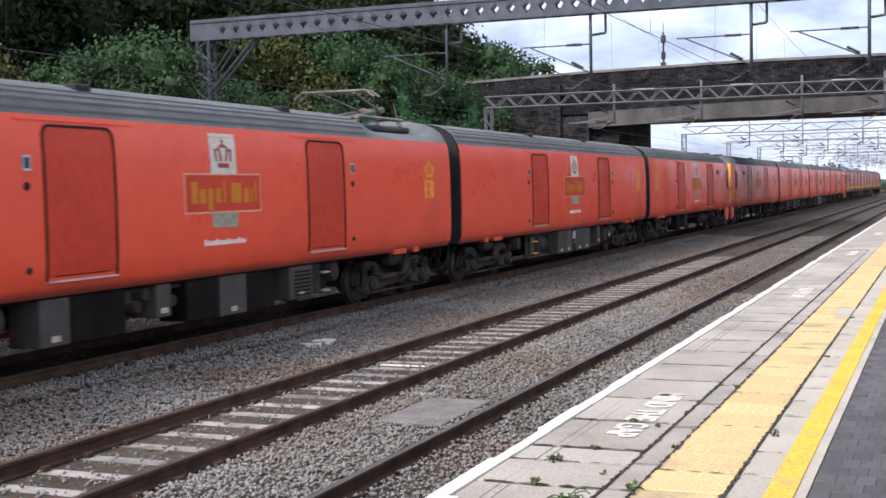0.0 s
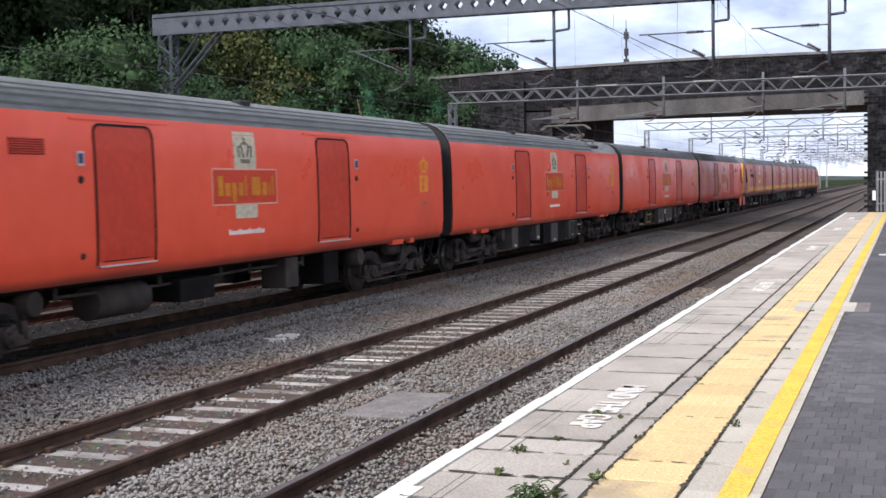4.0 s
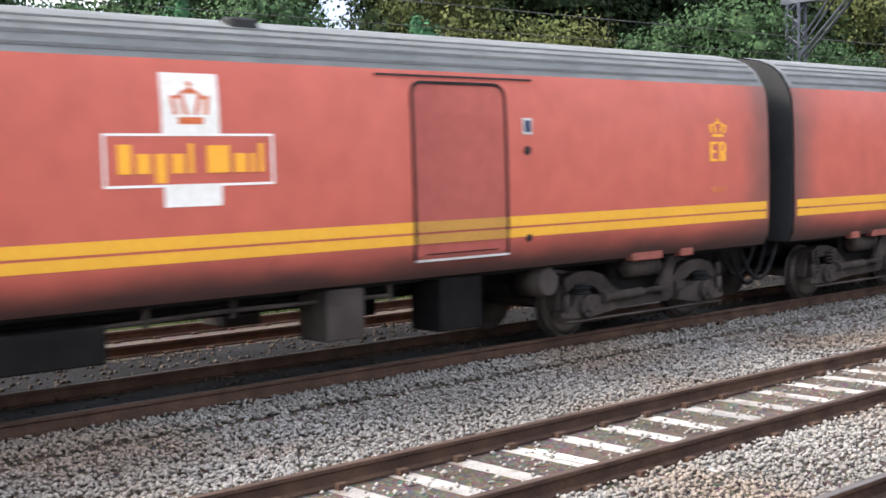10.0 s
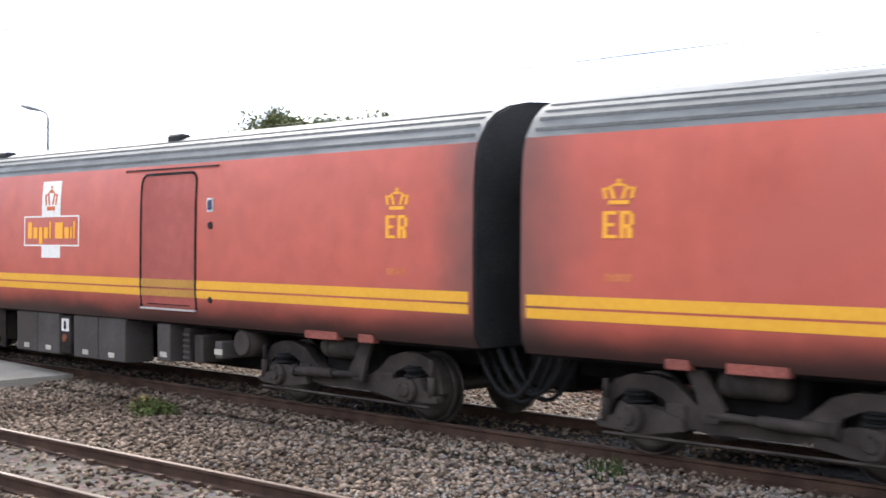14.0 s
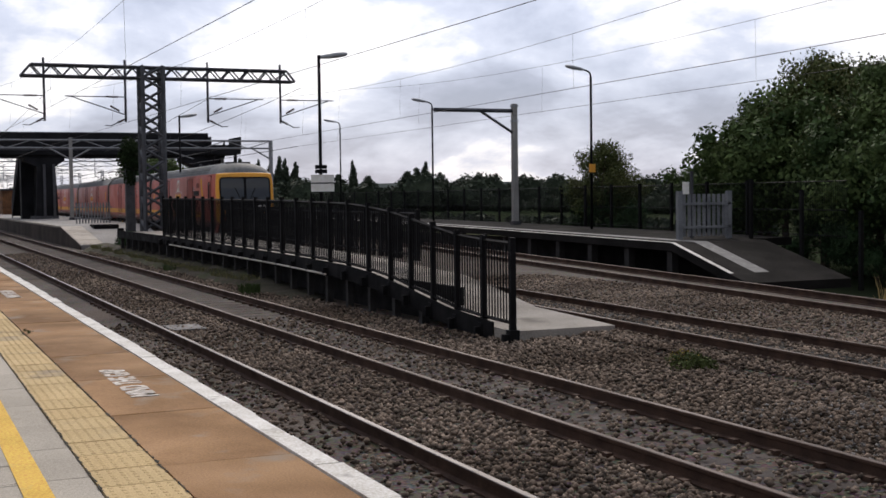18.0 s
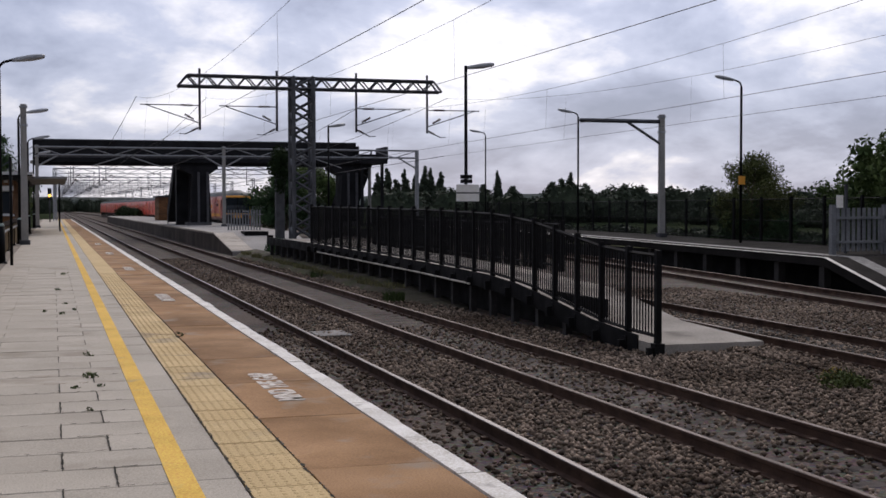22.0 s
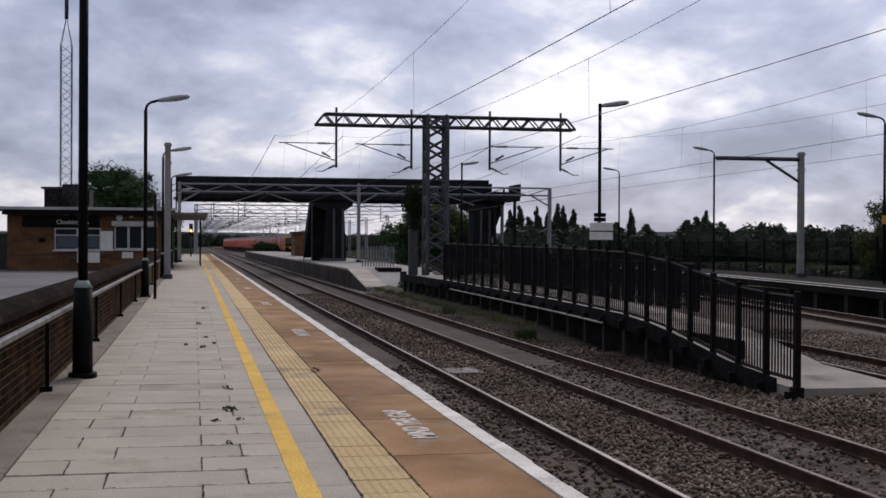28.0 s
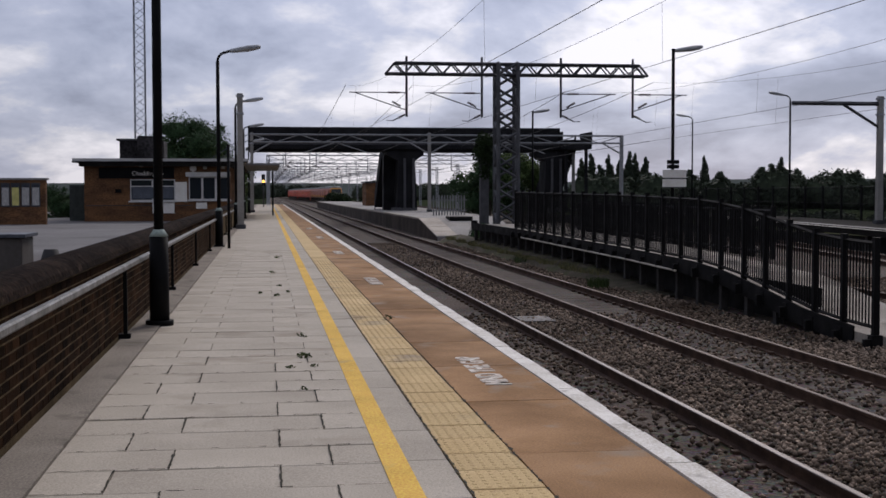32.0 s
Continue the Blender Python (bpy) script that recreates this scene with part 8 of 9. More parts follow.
def build_far_platform():
    def edge(x):
        return track_y(4, x) + 1.55
    bm = bmesh.new()
    rows = []
    for x in (-27.2, -28.2, -31.8, -32.9, -33.1, -36, -42, -50, -60, -72, -86, -100, -120):
        z = max(-0.02, min(ZP, -0.02 + (ZP + 0.02) * (-27.2 - x) / 4.6))
        w = 3.5 if x > -33 else 5.4
        rows.append([(x, edge(x), z - 0.25), (x, edge(x), z), (x, edge(x) + w, z), (x, edge(x) + w, z - 0.25)])
    loft(bm, rows, smooth=False)
    p = solo("far_platform", bm, FAR_ASPHALT, "dark asphalt far platform with a ramped end on trestles", kind="structure")
    for off, w, material, name in ((0.02, 0.14, WHITE_PAINT, "white_edge_line"), (0.85, 0.5, mat("pale_warning_strip", (0.20, 0.195, 0.185)), "warning_strip")):
        b = bmesh.new()
        rr = []
        for r in rows[1:]:
            x, z = r[1][0], r[1][2]
            rr.append([(x, edge(x) + off, z + 0.001), (x, edge(x) + off, z + 0.006), (x, edge(x) + off + w, z + 0.006), (x, edge(x) + off + w, z + 0.001)])
        loft(b, rr, smooth=False)
        part(name, b, material, p)
    for x in np.arange(-29, -110, -3.2):
        part("trestle", bx(x - 0.12, x + 0.15, edge(x) + 0.15, edge(x) + 0.4, -0.5, max(-0.1, min(0.62, 0.2 * (-27.2 - x) - 0.3))), mat("dark_trestle", (0.045, 0.042, 0.04)), p)
    # Black sheet added for the darkness below the open deck, where no wall stands.
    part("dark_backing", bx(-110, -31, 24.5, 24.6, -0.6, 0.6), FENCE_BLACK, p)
    f = thing("mesh_fence", "dark steel post fence along the back of the far platform", "fence")
    xs = list(np.arange(-12.0, -108, -3.0))
    for x in xs:
        y = edge(x) + (5.4 if x < -33.5 else 3.7)
        z = ZP if x < -31 else max(-0.4, -0.02 + (ZP + 0.02) * (-27.2 - x) / 4.6)
        part("post", bx(x - 0.05, x + 0.05, y - 0.05, y + 0.05, z - 0.3, z + 1.9), FENCE_BLACK, f)
    m = bmesh.new()
    for a, c in zip(xs, xs[1:]):
        if a > -30:
            continue
        ya, yc = edge(a) + 5.4, edge(c) + 5.4
        for i in range(30):
            k = i / 30
            x, y = a + (c - a) * k, ya + (yc - ya) * k
            tube(m, (x, y, ZP), (x, y, ZP + 1.8), 0.008, seg=3, caps=False)
        for h in (0.1, 0.9, 1.8):
            tube(m, (a, ya, ZP + h), (c, yc, ZP + h), 0.014, seg=4)
    part("mesh_panel", m, FENCE_BLACK, f)
    tagged(f.children[-1], kind="stuff")
    g = thing("palisade_gate", "galvanised palisade gate across the far platform end", "gate")
    for i in range(9):
        y = 23.3 + i * 0.19
        part("pale", bx(-33.62, -33.58, y, y + 0.10, ZP + 0.1, ZP + 1.45), PALE_GATE, g)
    for z in (0.35, 1.1):
        part("gate_rail", bx(-33.58, -33.5, 23.2, 25.1, ZP + z, ZP + z + 0.08), PALE_GATE, g)
    for y in (23.15, 25.05):
        part("gate_post", bx(-33.65, -33.5, y - 0.08, y + 0.08, ZP - 0.3, ZP + 1.55), PALE_GATE, g)
    s = thing("gate_sign", "small white notice on a post behind the gate", "sign")
    part("post", bx(-34.5, -34.42, 24.2, 24.28, ZP, ZP + 2.2), STEEL_DARK, s)
    part("plate", bx(-34.42, -34.40, 23.85, 24.1, ZP + 1.45, ZP + 1.85), LOGO_WHITE, s)


def lamp_post(x, y, z, top, reach, label, side=1, black_base=True, bent=True):
    t = thing("platform_lamp", label, "lamp post", group="platform lamps")
    if black_base:
        b = tube(bmesh.new(), (x, y, z), (x, y, z + 1.02), 0.115, 0.105, seg=14)
        tube(b, (x, y, z), (x, y, z + 0.06), 0.16, seg=14)
        part("base", b, BLACK_PAINT, t, "thick black base")
        part("collar", tube(bmesh.new(), (x, y, z + 1.02), (x, y, z + 1.10), 0.11, 0.06, seg=14), mat("pale_green_collar", (0.35, 0.42, 0.38)), t, "pale green collar")
    c = tube(bmesh.new(), (x, y, z + (1.05 if black_base else 0)), (x, y, top), 0.055, 0.05, seg=12)
    if bent:
        pts = [(x, y, top)] + [(x, y + side * reach * 0.24 * (1 - math.cos(a)), top + 0.24 * math.sin(a)) for a in (0.4, 0.8, 1.2)]
        pipe(c, pts + [(x, y + side * reach * 0.38, top + 0.29)], 0.036, 8)
    else:
        tube(c, (x, y, top), (x, y, top + 0.34), 0.05, 0.05, seg=12)
    part("column", c, BLACK_PAINT, t, "slim black column")
    h = bmesh.new()
    y0, y1 = (y + side * reach * 0.35, y + side * (reach * 0.35 + 0.85)) if bent else (y + side * 0.04, y + side * 0.92)
    rings = []
    for k, w, hh in ((0, 0.05, 0.05), (0.2, 0.11, 0.07), (0.6, 0.15, 0.09), (0.9, 0.12, 0.07), (1, 0.05, 0.04)):
        yy = y0 + (y1 - y0) * k
        zz = top + 0.28 + 0.13 * k
        rings.append([(x + w * math.cos(a), yy, zz + hh * math.sin(a)) for a in np.linspace(0, 6.283, 9)[:-1]])
    loft(h, rings)
    part("lamp_head", h, mat("grey_lamp_head", (0.42, 0.43, 0.44), (0.34, 0.35, 0.36), 2, 0.5), t, "grey lamp head")
    return t


def build_lamps():
    for x, y in ((-14.7, -1.12), (-36.0, -1.22), (-55.5, -1.2), (-76.0, -1.2), (-97.0, -1.2)):
        lamp_post(x, y, ZP, 6.12, 1.0, "slim black platform lamp with a thick base by the wall")
    for x, y in ((-37.0, 12.35), (-66.0, 14.2)):
        t = lamp_post(x, y, ZP, 6.42, 0.9, "black lamp post with white sign boards on the island", black_base=False, bent=False)
        if x > -40:
            for z0, z1 in ((2.58, 2.82), (2.86, 3.1)):
                board = part("sign_board", bx(x + 0.07, x + 0.10, y - 0.34, y + 0.40, z0, z1), LOGO_WHITE, t, "white sign board")
                part("board_frame", bx(x + 0.065, x + 0.105, y - 0.36, y + 0.42, z0 - 0.02, z0), BLACK_PAINT, board)
            for z in (3.14, 3.28):
                part("box", bx(x - 0.05, x + 0.12, y - 0.17, y + 0.17, z, z + 0.12, bevel=0.01), BLACK_PAINT, t)
    for x, y, top in ((-45.9, 27.2, 7.3), (-64.0, 27.75, 7.3), (-86.0, 30.0, 7.5)):
        t = lamp_post(x, y, ZP, top, 1.0, "slim black lamp post on the far platform", side=-1, black_base=False)
        if x > -50:
            part("warning_plate", bx(x + 0.06, x + 0.08, y - 0.15, y + 0.15, 3.3, 3.65), CAB_YELLOW, t, "yellow plate")
    p = thing("thin_post", "slim dark post on the near platform", "post")
    part("shaft", tube(bmesh.new(), (-35.0, -0.92, ZP), (-35.0, -0.92, 3.75), 0.04, seg=8), BLACK_PAINT, p)
    s = thing("railway_signal", "signal head with a lit amber-white lamp at the platform end", "signal")
    part("post", tube(bmesh.new(), (-141, -0.2, ZP), (-141, -0.2, 4.4), 0.07, seg=8), STEEL_DARK, s)
    part("head", bx(-141.2, -140.95, -0.4, 0.0, 3.2, 4.5), BLACK_PAINT, s)
    part("lamp", tube(bmesh.new(), (-140.95, -0.2, 3.72), (-140.88, -0.2, 3.72), 0.16, seg=14), glow("signal_light", (1.0, 0.50, 0.09), 2.6), s, "glowing amber lamp")


def build_footbridge():
    X0, X1 = -111.0, -108.0
    f = thing("footbridge", "dark steel and concrete footbridge across the tracks", "footbridge")
    dark = mat("dark_footbridge_paint", (0.016, 0.016, 0.018), (0.010, 0.010, 0.011), 0.8, 0.8, spec=0.15)
    part("deck", bx(X0, X1, -1.4, 25.6, 6.2, 6.6), dark, f)
    for x in (X0, X1 - 0.08):
        p = bx(x, x + 0.08, -1.4, 25.6, 6.6, 7.95)
        s = part("parapet", p, dark, f, "dark panelled parapet")
        for y in np.arange(-1.2, 25.6, 1.9):
            part("panel_rib", bx(x - 0.02, x + 0.10, y, y + 0.06, 6.6, 7.97), dark, s)
        part("handrail", bx(x - 0.03, x + 0.11, -1.4, 25.6, 7.95, 8.05), STEEL_DARK, s)
        for z in (6.55, 7.3):
            part("panel_rail", bx(x - 0.03, x + 0.11, -1.4, 25.6, z, z + 0.09), STEEL_DARK, s)
    part("soffit_beam", bx(X0 + 0.4, X1 - 0.4, -1.4, 25.6, 5.95, 6.2), dark, f)
    for y in (12.0, 25.0):
        w = bmesh.new()
        prism(w, [(y - 0.75, ZP), (y + 1.05, ZP), (y + 0.85, 5.2), (y + 1.6, 5.7), (y + 1.6, 5.95), (y - 1.6, 5.95), (y - 1.6, 5.7), (y - 0.6, 5.2)], X0 + 0.3, X1 - 0.3)
        pier = part("pier", w, dark, f, "flared dark concrete pier")
        for d in (-0.15, 0.62):
            part("pier_rib", bx(X1 - 0.3, X1 - 0.12, y + d, y + d + 0.2, ZP, 5.4), mat("grey_pier_rib", (0.09, 0.09, 0.095)), pier)
        part("pier_foot", bx(X0, X1, y - 1.0, y + 1.0, ZP - 0.2, ZP + 0.25), mat("grey_pier_rib", (0.16,) * 3), pier)
    part("stair_wall", bx(X0 - 1.0, X0 + 0.3, 10.35, 11.3, ZP, 6.0), dark, f, "black stair support wall")
    # stairs down to the island, to the far platform and to the near side
    st = bmesh.new()
    for i in range(26):
        z = 6.3 - i * 0.2
        box(st, X0 - 1.5 - i * 0.3, X0 - 1.2 - i * 0.3, 10.4, 11.9, z - 0.25, z)
    for y in (10.35, 11.9):
        prism(st, [(X0 - 1.0, 6.2), (X0 - 1.0, 7.7), (X0 - 9.3, 2.4), (X0 - 9.3, 0.9)], y, y + 0.08, "y")
    part("stairs", st, dark, f, "dark stair flight")
    st = bmesh.new()
    box(st, X0 - 0.5, X1 + 1.0, 25.6, 28.2, 6.2, 6.5)
    for y in (25.6, 28.2):
        box(st, X0, X1 + 1.0, y - 0.05, y + 0.05, 6.5, 7.7)
    box(st, X1 + 0.9, X1 + 1.0, 25.6, 28.2, 6.5, 7.0)
    for i in range(26):
        z = 6.3 - i * 0.2
        box(st, X0 - 1.0 - i * 0.3, X0 - 0.7 - i * 0.3, 25.9, 27.9, z - 0.25, z)
    for y in (25.85, 27.9):
        prism(st, [(X0 - 0.7, 6.2), (X0 - 0.7, 7.6), (X0 - 8.7, 2.4), (X0 - 8.7, 1.0)], y, y + 0.08, "y")
    part("stairs", st, dark, f, "dark stair flight")
    for x, y in ((X1 + 0.6, 26.0), (X1 + 0.6, 27.8), (X0, 26.0)):
        part("stair_column", bx(x - 0.12, x + 0.12, y - 0.12, y + 0.12, ZP - 0.2, 6.2), dark, f)
    lad = bmesh.new()
    for i in range(22):
        z = 6.3 - i * 0.22
        box(lad, X0 + 0.3, X1 - 0.3, -1.6 - i * 0.3, -1.4 - i * 0.3, z - 0.2, z)
    part("stairs", lad, CONCRETE, f, "grey concrete stair flight")
    rail = bmesh.new()
    for h in (0.5, 1.0):
        bar(rail, (X1, -1.4, 6.4 + h), (X1, -8, 1.9 + h), 0.05)
    part("stair_rail", rail, STEEL, f)


# near side: wall, forecourt, station building
def build_corner_weed():
    """A bushy weed in the corner of the slabs: leaning stems with long arching leaves."""
    rnd = random.Random(21)
    vs, fs = [], []

    def blade(p, heading, size, rise):
        d = Vector((math.cos(heading), math.sin(heading), 0))
        side = Vector((-d.y, d.x, 0))
        n = len(vs)
        for k, w in ((0, 0.10), (0.3, 0.22), (0.65, 0.20), (1.0, 0.02)):
            c = p + d * size * k + Vector((0, 0, size * (rise * k - 0.9 * k * k)))
            vs.extend((tuple(c - side * size * w * 0.5), tuple(c + Vector((0, 0, -0.06 * size))), tuple(c + side * size * w * 0.5)))
        for i in range(3):
            for j in (0, 1):
                a = n + i * 3 + j
                fs.append((a, a + 1, a + 4, a + 3))
    for i in range(17):
        a, lean, h = rnd.uniform(0, 6.28), rnd.uniform(0.02, 0.09), rnd.uniform(0.05, 0.125)
        foot = Vector((5.70 + rnd.uniform(-0.04, 0.04), 1.70 + rnd.uniform(-0.05, 0.06), ZP - 0.01))
        tip = foot + Vector((math.cos(a) * lean, math.sin(a) * lean, h))
        for k in np.linspace(0.25, 1.0, 7):
            blade(foot.lerp(tip, k), rnd.uniform(0, 6.28), rnd.uniform(0.05, 0.085), rnd.uniform(0.5, 1.2))
    solo("bushy_weed", mesh_of("bushy_weed", vs, fs, mat("bushy_weed_leaf", (0.075, 0.115, 0.045), (0.045, 0.075, 0.03), 6, 0.7, island=0.35)), None, "bushy green weed growing from the platform corner", "weed")


def build_near_side():
    bm = bx(-110, SLAB_END, -60, -1.72, -0.8, 0.86)
    solo("forecourt", bm, mat("pale_worn_asphalt", (0.17, 0.165, 0.162), (0.135, 0.13, 0.128), 0.3, 0.9, 0.2, fine=60, dirt=(0.12, 0.11, 0.105), dirt_scale=0.3), "pale worn asphalt forecourt behind the wall", kind="structure")
    w = bx(-70, SLAB_END + 0.2, -1.70, -1.455, ZP - 0.1, 1.78)
    wall = solo("platform_wall", w, MORTAR, "old brick boundary wall with a rounded coping", kind="structure")
    for i in range(18):
        x1 = SLAB_END + 0.2 - i * 4.2
        c = bmesh.new()
        prism(c, [(-1.58 + 0.19 * math.cos(a), 1.775 + 0.13 * math.sin(a)) for a in np.linspace(0, math.pi, 9)], x1 - 4.19, x1)
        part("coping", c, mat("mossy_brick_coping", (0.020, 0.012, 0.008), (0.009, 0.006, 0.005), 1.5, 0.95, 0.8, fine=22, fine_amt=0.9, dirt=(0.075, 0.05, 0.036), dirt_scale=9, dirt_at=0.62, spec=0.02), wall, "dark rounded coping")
    r = thing("handrail", "grey flat handrail on dark posts in front of the wall", "handrail")
    b = bx(-70, SLAB_END, -1.345, -1.285, 1.64, 1.70, bevel=0.012)
    part("rail", b, mat("pale_grey_rail", (0.22, 0.215, 0.20), (0.14, 0.137, 0.13), 3, 0.5, fine=30, fine_amt=0.3), r, "pale grey rail")
    for x in np.arange(-0.1, -70, -6.6):
        p = bx(x - 0.02, x + 0.02, -1.37, -1.33, ZP, 1.64)
        box(p, x - 0.04, x + 0.04, -1.42, -1.30, ZP, ZP + 0.06)
        part("post", p, BLACK_PAINT, r)
    # cabinet behind the wall
    c = thing("utility_cabinet", "grey utility cabinet behind the wall", "cabinet")
    part("body", bx(-17.2, -16.4, -3.55, -2.95, 0.86, 1.86, bevel=0.02), EQUIP, c)
    part("lid", bx(-17.25, -16.35, -3.6, -2.9, 1.86, 1.9), STEEL, c)
    k = thing("kerb_stone", "rounded dark boulder stone on the forecourt", "bollard")
    part("stone", tube(bmesh.new(), (-22.5, -3.6, 0.86), (-22.5, -3.6, 1.45), 0.3, 0.12, seg=12), CAR_END, k)


def build_station():
    X = -72.0
    b = thing("station_building", "single-storey brown brick station building with a flat white-edged roof", "station building")
    part("wall", bx(X - 24, X, -9.9, -1.9, 0.8, 4.05), BRICK_ORANGE, b, "brown brick walls")
    part("roof", bx(X - 24.5, X + 0.9, -10.4, -0.9, 4.12, 4.34), mat("white_fascia", (0.50, 0.49, 0.47), (0.40, 0.39, 0.375), 1, 0.7), b, "flat roof with a white fascia")
    part("soffit_band", bx(X - 24.2, X + 0.55, -10.1, -1.2, 3.92, 4.12), CAR_END, b, "dark band under the roof edge")
    part("canopy", bx(X - 20, X - 1, -1.2, 0.9, 4.02, 4.14), mat("grey_canopy_edge", (0.22, 0.22, 0.225), (0.16, 0.16, 0.165), 1, 0.7), b, "flat platform canopy")
    for x in (-84, -91):
        part("canopy_post", bx(x - 0.04, x + 0.04, 0.5, 0.58, ZP, 3.95), BLACK_PAINT, b)
    up = part("roof_block", bx(X - 15, X - 12, -9.3, -6.5, 4.3, 5.85), BRICK_DARK, b, "dark brick block rising from the roof")
    part("cap", bx(X - 15.2, X - 11.9, -9.5, -7.9, 5.85, 5.97), STEEL_DARK, up)
    part("chimney", bx(X - 12.0, X - 11.2, -8.1, -7.1, 4.3, 6.12), BRICK_DARK, b, "dark brick chimney stack")
    sign = part("name_board", bx(X, X + 0.06, -9.1, -5.0, 3.25, 3.85), BLACK_PAINT, b, "black station name board")
    cu = bpy.data.curves.new("name", "FONT")
    cu.body, cu.size, cu.extrude = "Cheddington", 0.33, 0.004
    tmp = new("name_letters", cu)
    me = bpy.data.meshes.new_from_object(tmp.evaluated_get(bpy.context.evaluated_depsgraph_get()))
    bpy.data.objects.remove(tmp)
    me.materials.clear()
    me.materials.append(LOGO_WHITE)
    o = new("name_letters", me)
    o.parent = sign
    o.matrix_basis = Matrix.Translation((X + 0.07, -7.3, 3.42)) @ pose(0, 0, 0, 90, 0, 90)
    wf = mat("white_window_frame", (0.62, 0.61, 0.58), (0.5, 0.49, 0.47), 2, 0.6)

    def window(y0, y1, z0, z1, n):
        w = part("window", bx(X, X + 0.05, y0, y1, z0, z1), wf, b, "white framed window")
        step = (y1 - y0) / n
        for i in range(n):
            part("pane", bx(X + 0.05, X + 0.06, y0 + i * step + 0.06, y0 + (i + 1) * step - 0.06, z0 + 0.06, z1 - 0.06), GLASS, w)
        part("sill", bx(X, X + 0.14, y0 - 0.1, y1 + 0.1, z0 - 0.08, z0), wf, w)
    window(-7.4, -4.95, 2.0, 3.2, 2)
    part("blind", bx(X + 0.061, X + 0.066, -7.3, -5.05, 2.12, 2.75), mat("blue_grey_blind", (0.11, 0.125, 0.15), (0.085, 0.095, 0.115), 2, 0.6), b, "blue-grey blind behind the window")
    part("window_rail", bx(X + 0.05, X + 0.075, -7.4, -4.95, 2.78, 2.84), wf, b, "white window rail")
    part("conduit", bx(X, X + 0.03, -9.8, -4.0, 1.72, 1.76), STEEL_DARK, b, "thin conduit along the wall")
    for y, z in ((-3.4, 3.78), (-6.9, 3.9), (-2.4, 3.78)):
        part("flood_lamp", bx(X, X + 0.16, y, y + 0.22, z, z + 0.14, bevel=0.02), LOGO_GREY, b, "small flood lamp")
    part("gutter", bx(X + 0.9, X + 0.98, -10.4, -0.9, 4.10, 4.18), BLACK_PAINT, b, "black gutter")
    window(-4.2, -1.95, 2.05, 3.35, 3)
    part("window_head", bx(X, X + 0.3, -4.35, -1.9, 3.35, 3.6), wf, b)
    for y0, y1, z0, z1 in ((-4.95, -4.3, 1.95, 3.05), (-6.2, -5.0, 1.3, 1.95), (-3.8, -3.2, 1.55, 1.9)):
        part("notice", bx(X + 0.02, X + 0.06, y0, y1, z0, z1), LOGO_WHITE, b, "white notice board")
    part("clock", tube(bmesh.new(), (X, -3.95, 3.8), (X + 0.08, -3.95, 3.8), 0.18, seg=16), LOGO_WHITE, b, "round wall clock")
    part("wall_lamp", bx(X, X + 0.2, -8.2, -7.9, 2.45, 2.65), BLACK_PAINT, b)
    # notice wall
    n = thing("notice_wall", "low brick wall with a row of white notice boards", "wall")
    part("wall", bx(-66, -65.6, -18.0, -10.9, 0.86, 3.1), BRICK_ORANGE, n)
    part("coping", bx(-66.1, -65.5, -18.1, -10.8, 3.1, 3.2), CONCRETE, n)
    for i in range(13):
        y = -11.6 - i * 0.49
        bd = part("notice_board", bx(-65.6, -65.55, y, y + 0.44, 1.75, 2.95), STEEL_DARK, n)
        part("heading", bx(-65.55, -65.538, y + 0.05, y + 0.39, 2.74, 2.86), mat("dark_notice_heading", (0.05, 0.055, 0.07)), bd, "dark heading strip")
        part("sheet", bx(-65.55, -65.54, y + 0.05, y + 0.39, 1.82, 2.72), mat("printed_grey_sheet", (0.42, 0.41, 0.39), (0.30, 0.295, 0.285), 9, 0.6, fine=30, fine_amt=0.4) if i != 2 else mat("yellow_sheet", (0.6, 0.55, 0.2)), bd)
    fe = thing("dark_gate", "dark slatted fence between the building and the notice wall", "fence")
    for i in range(12):
        part("board", bx(-74.05, -74.0, -11.0 + i * 0.095, -10.91 + i * 0.095, 0.86, 2.9), mat("dark_green_boards", (0.06, 0.07, 0.065)), fe)
    # far lattice tower
    t = thing("lattice_tower", "tall slim lattice radio tower behind the station", "radio tower")
    X, Y = -150.0, -14.3
    part("shaft", lattice(bmesh.new(), (X, Y, 0), (X, Y, 25.0), 1.2, 1.2, 26, 0.032, up=(1, 0, 0)), STEEL, t)
    tip = bmesh.new()
    for s, q in ((-1, -1), (1, -1), (1, 1), (-1, 1)):
        bar(tip, (X + s * 0.6, Y + q * 0.6, 25), (X, Y, 28.2), 0.06)
    tube(tip, (X, Y, 28), (X, Y, 33), 0.22, seg=8)
    part("tip", tip, STEEL, t)


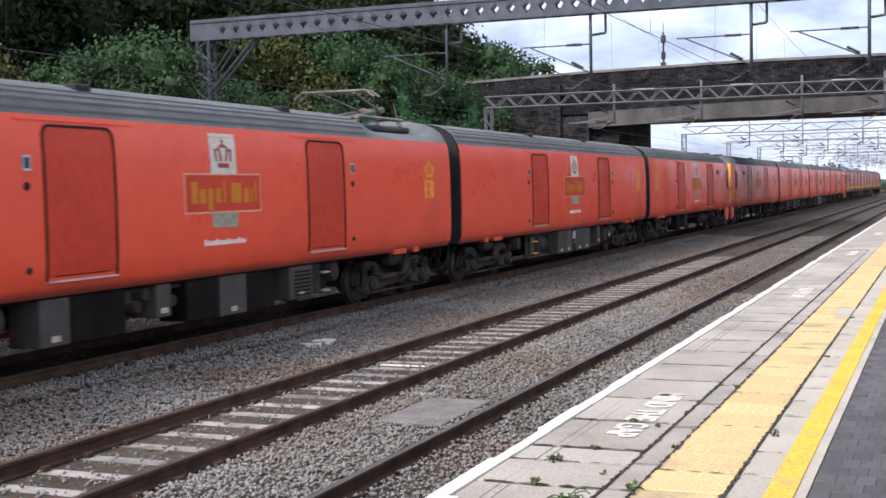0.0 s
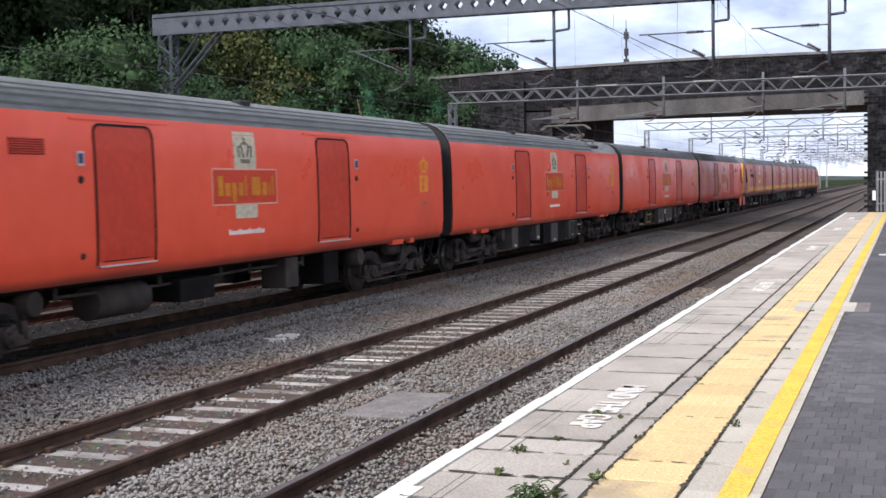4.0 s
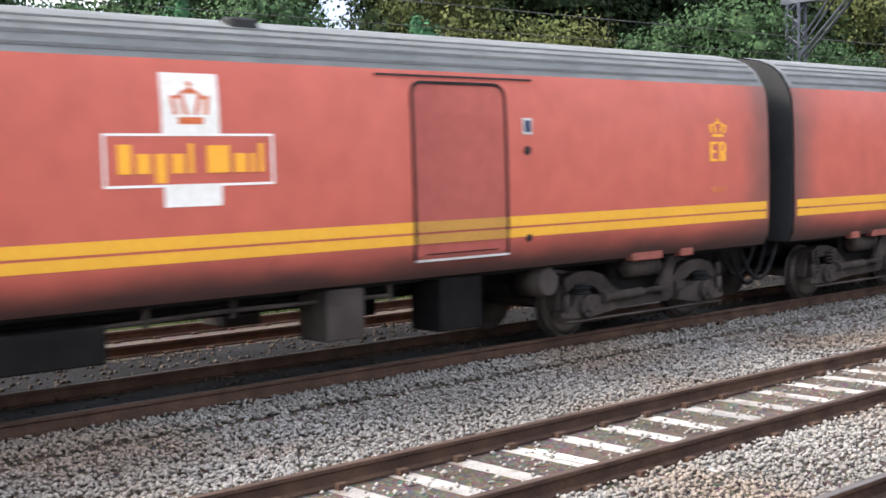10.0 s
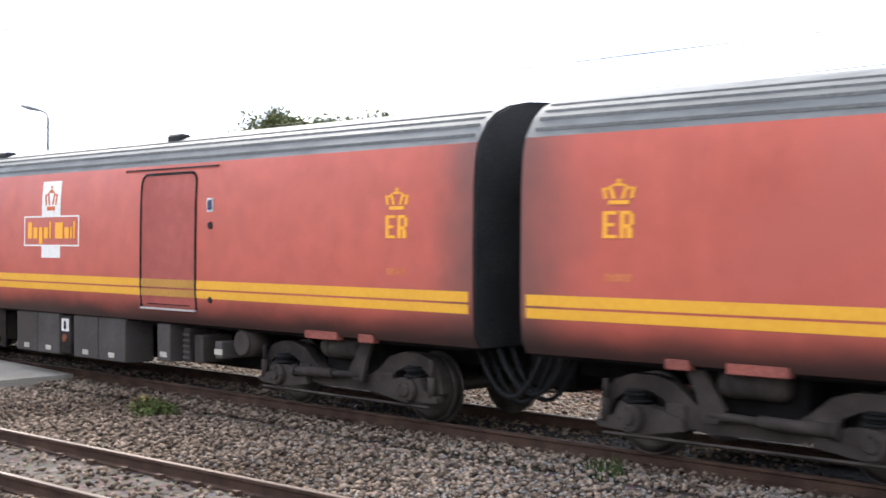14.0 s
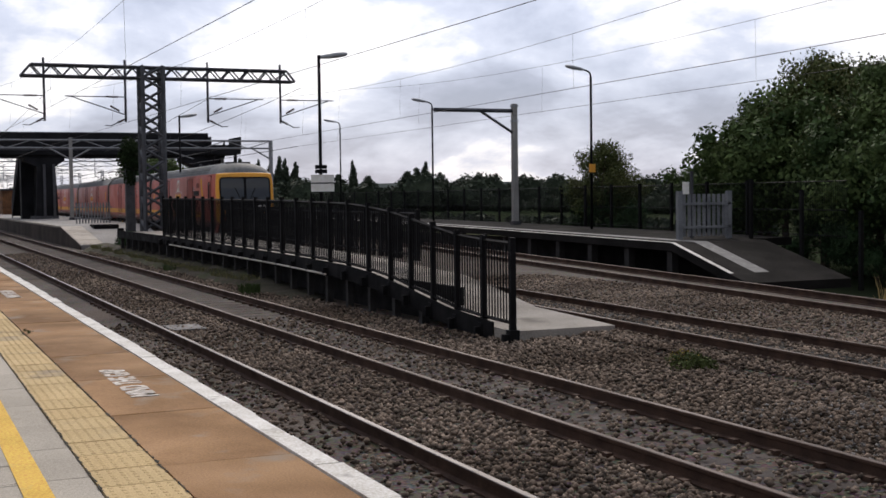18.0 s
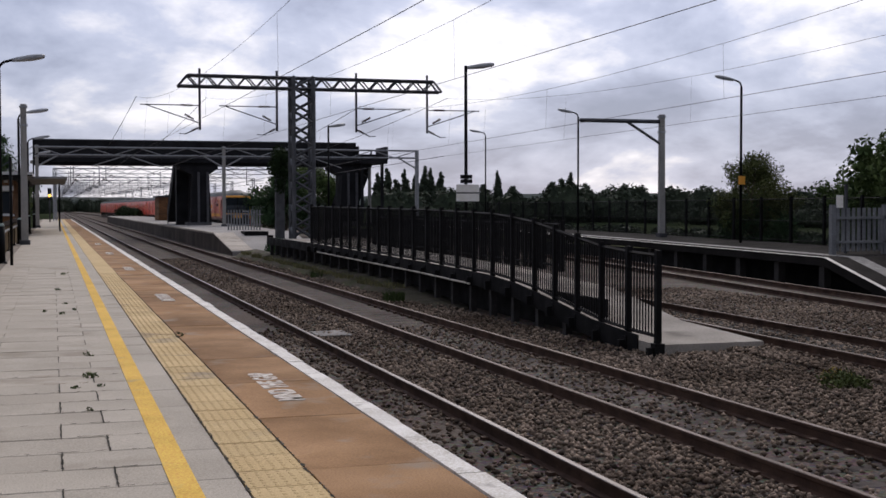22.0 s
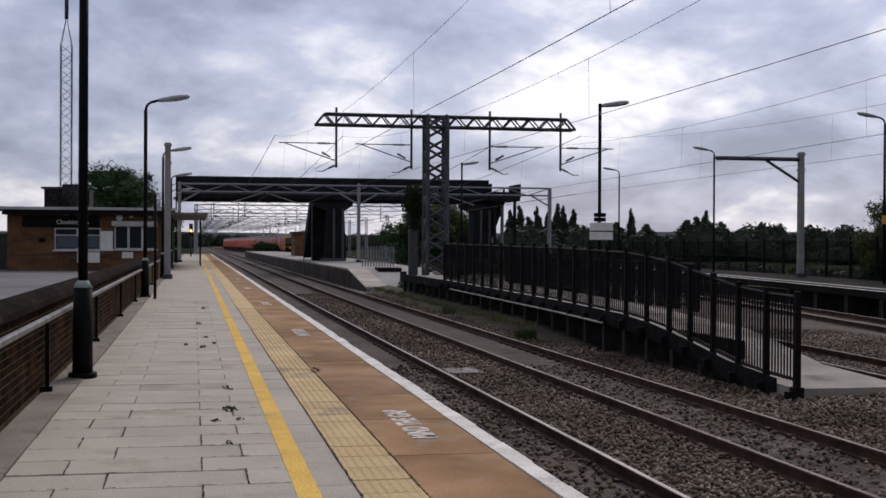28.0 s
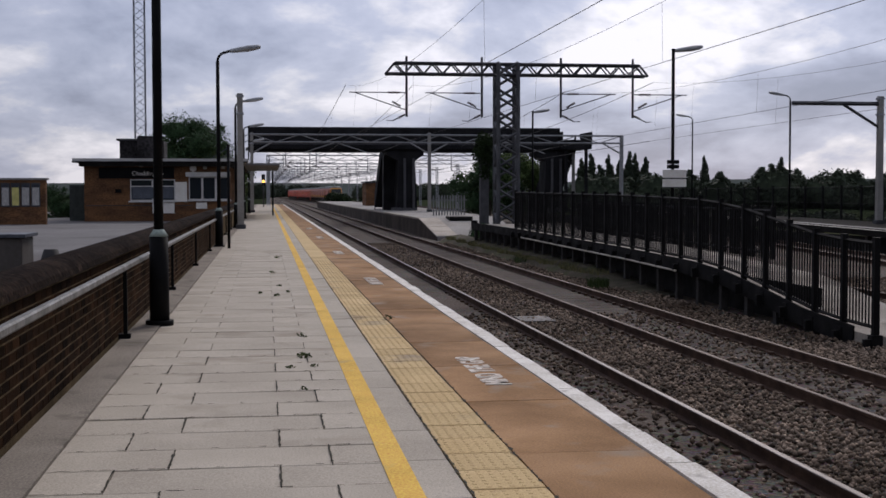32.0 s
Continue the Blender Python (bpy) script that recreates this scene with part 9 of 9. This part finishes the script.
def build_paint_marks():
    """White surveyor's marks on two sleepers and on the ballast."""
    for x, y0, y1 in ((7.8, 7.0, 7.82), (17.1, 7.12, 7.88)):
        solo("painted_mark", bx(x - 0.10, x + 0.02, y0, y1, -0.16, -0.152), WHITE_PAINT, "white paint mark on a sleeper", "paint mark", group="painted marks")
    b = bmesh.new()
    for x0, x1, y0, y1 in ((18.55, 18.60, 9.7, 10.05), (18.60, 18.68, 9.7, 9.76), (18.95, 19.0, 9.7, 10.05), (19.0, 19.12, 9.98, 10.04), (19.12, 19.17, 9.7, 10.05), (19.22, 19.27, 9.75, 10.0)):
        box(b, x0, x1, y0, y1, -0.15, -0.078)
    solo("painted_mark", b, WHITE_PAINT, "white numerals painted across the ballast stones", "paint mark")


def build_bricks(wall_face=-1.455):
    """Bricks of the platform wall: single ones nearest the camera, the rest joined."""
    wall = bpy.data.objects["platform_wall"]
    b = bx(-0.107, 0.107, -0.012, 0.012, -0.032, 0.032, bevel=0.002)
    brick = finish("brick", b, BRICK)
    rnd = random.Random(2)
    vs, fs, count = [], [], 0
    for row in range(11):
        z = ZP + 0.045 + row * 0.076
        x = SLAB_END - 0.2 - (0.112 if row % 2 else 0)
        while x > -45:
            d = rnd.uniform(-0.0015, 0.0015)
            if -11.3 < x < -5.2 and count < 305:
                ob = new("brick", brick)
                ob.parent = wall
                ob.matrix_basis = pose(x, wall_face - 0.009 + d, z, 0, rnd.uniform(-0.5, 0.5), 0)
                count += 1
            else:
                n = len(vs)
                y0, y1 = wall_face - 0.012, wall_face + 0.003 + d
                vs += [(x - 0.106, y1, z - 0.032), (x + 0.106, y1, z - 0.032), (x + 0.106, y1, z + 0.032), (x - 0.106, y1, z + 0.032), (x - 0.106, y0, z - 0.032), (x + 0.106, y0, z - 0.032), (x + 0.106, y0, z + 0.032), (x - 0.106, y0, z + 0.032)]
                fs += [(n, n + 3, n + 2, n + 1), (n, n + 1, n + 5, n + 4), (n + 3, n + 7, n + 6, n + 2), (n, n + 4, n + 7, n + 3), (n + 1, n + 2, n + 6, n + 5)]
            x -= 0.225
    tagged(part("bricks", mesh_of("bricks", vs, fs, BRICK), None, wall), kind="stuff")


build_paint_marks()
build_woods()
build_far_woods()
build_grass()
build_bridge()
build_island()
build_far_platform()
build_lamps()
build_footbridge()
build_near_side()
build_corner_weed()
build_station()

# pieces of tracks, pavement and walls
for number, line in TRACKS.items():
    build_sleepers(number, line)
build_stones()
build_paving(PLATFORM)
build_blocks(PLATFORM)
build_bricks()


def motions():
    drive_train()


motions()
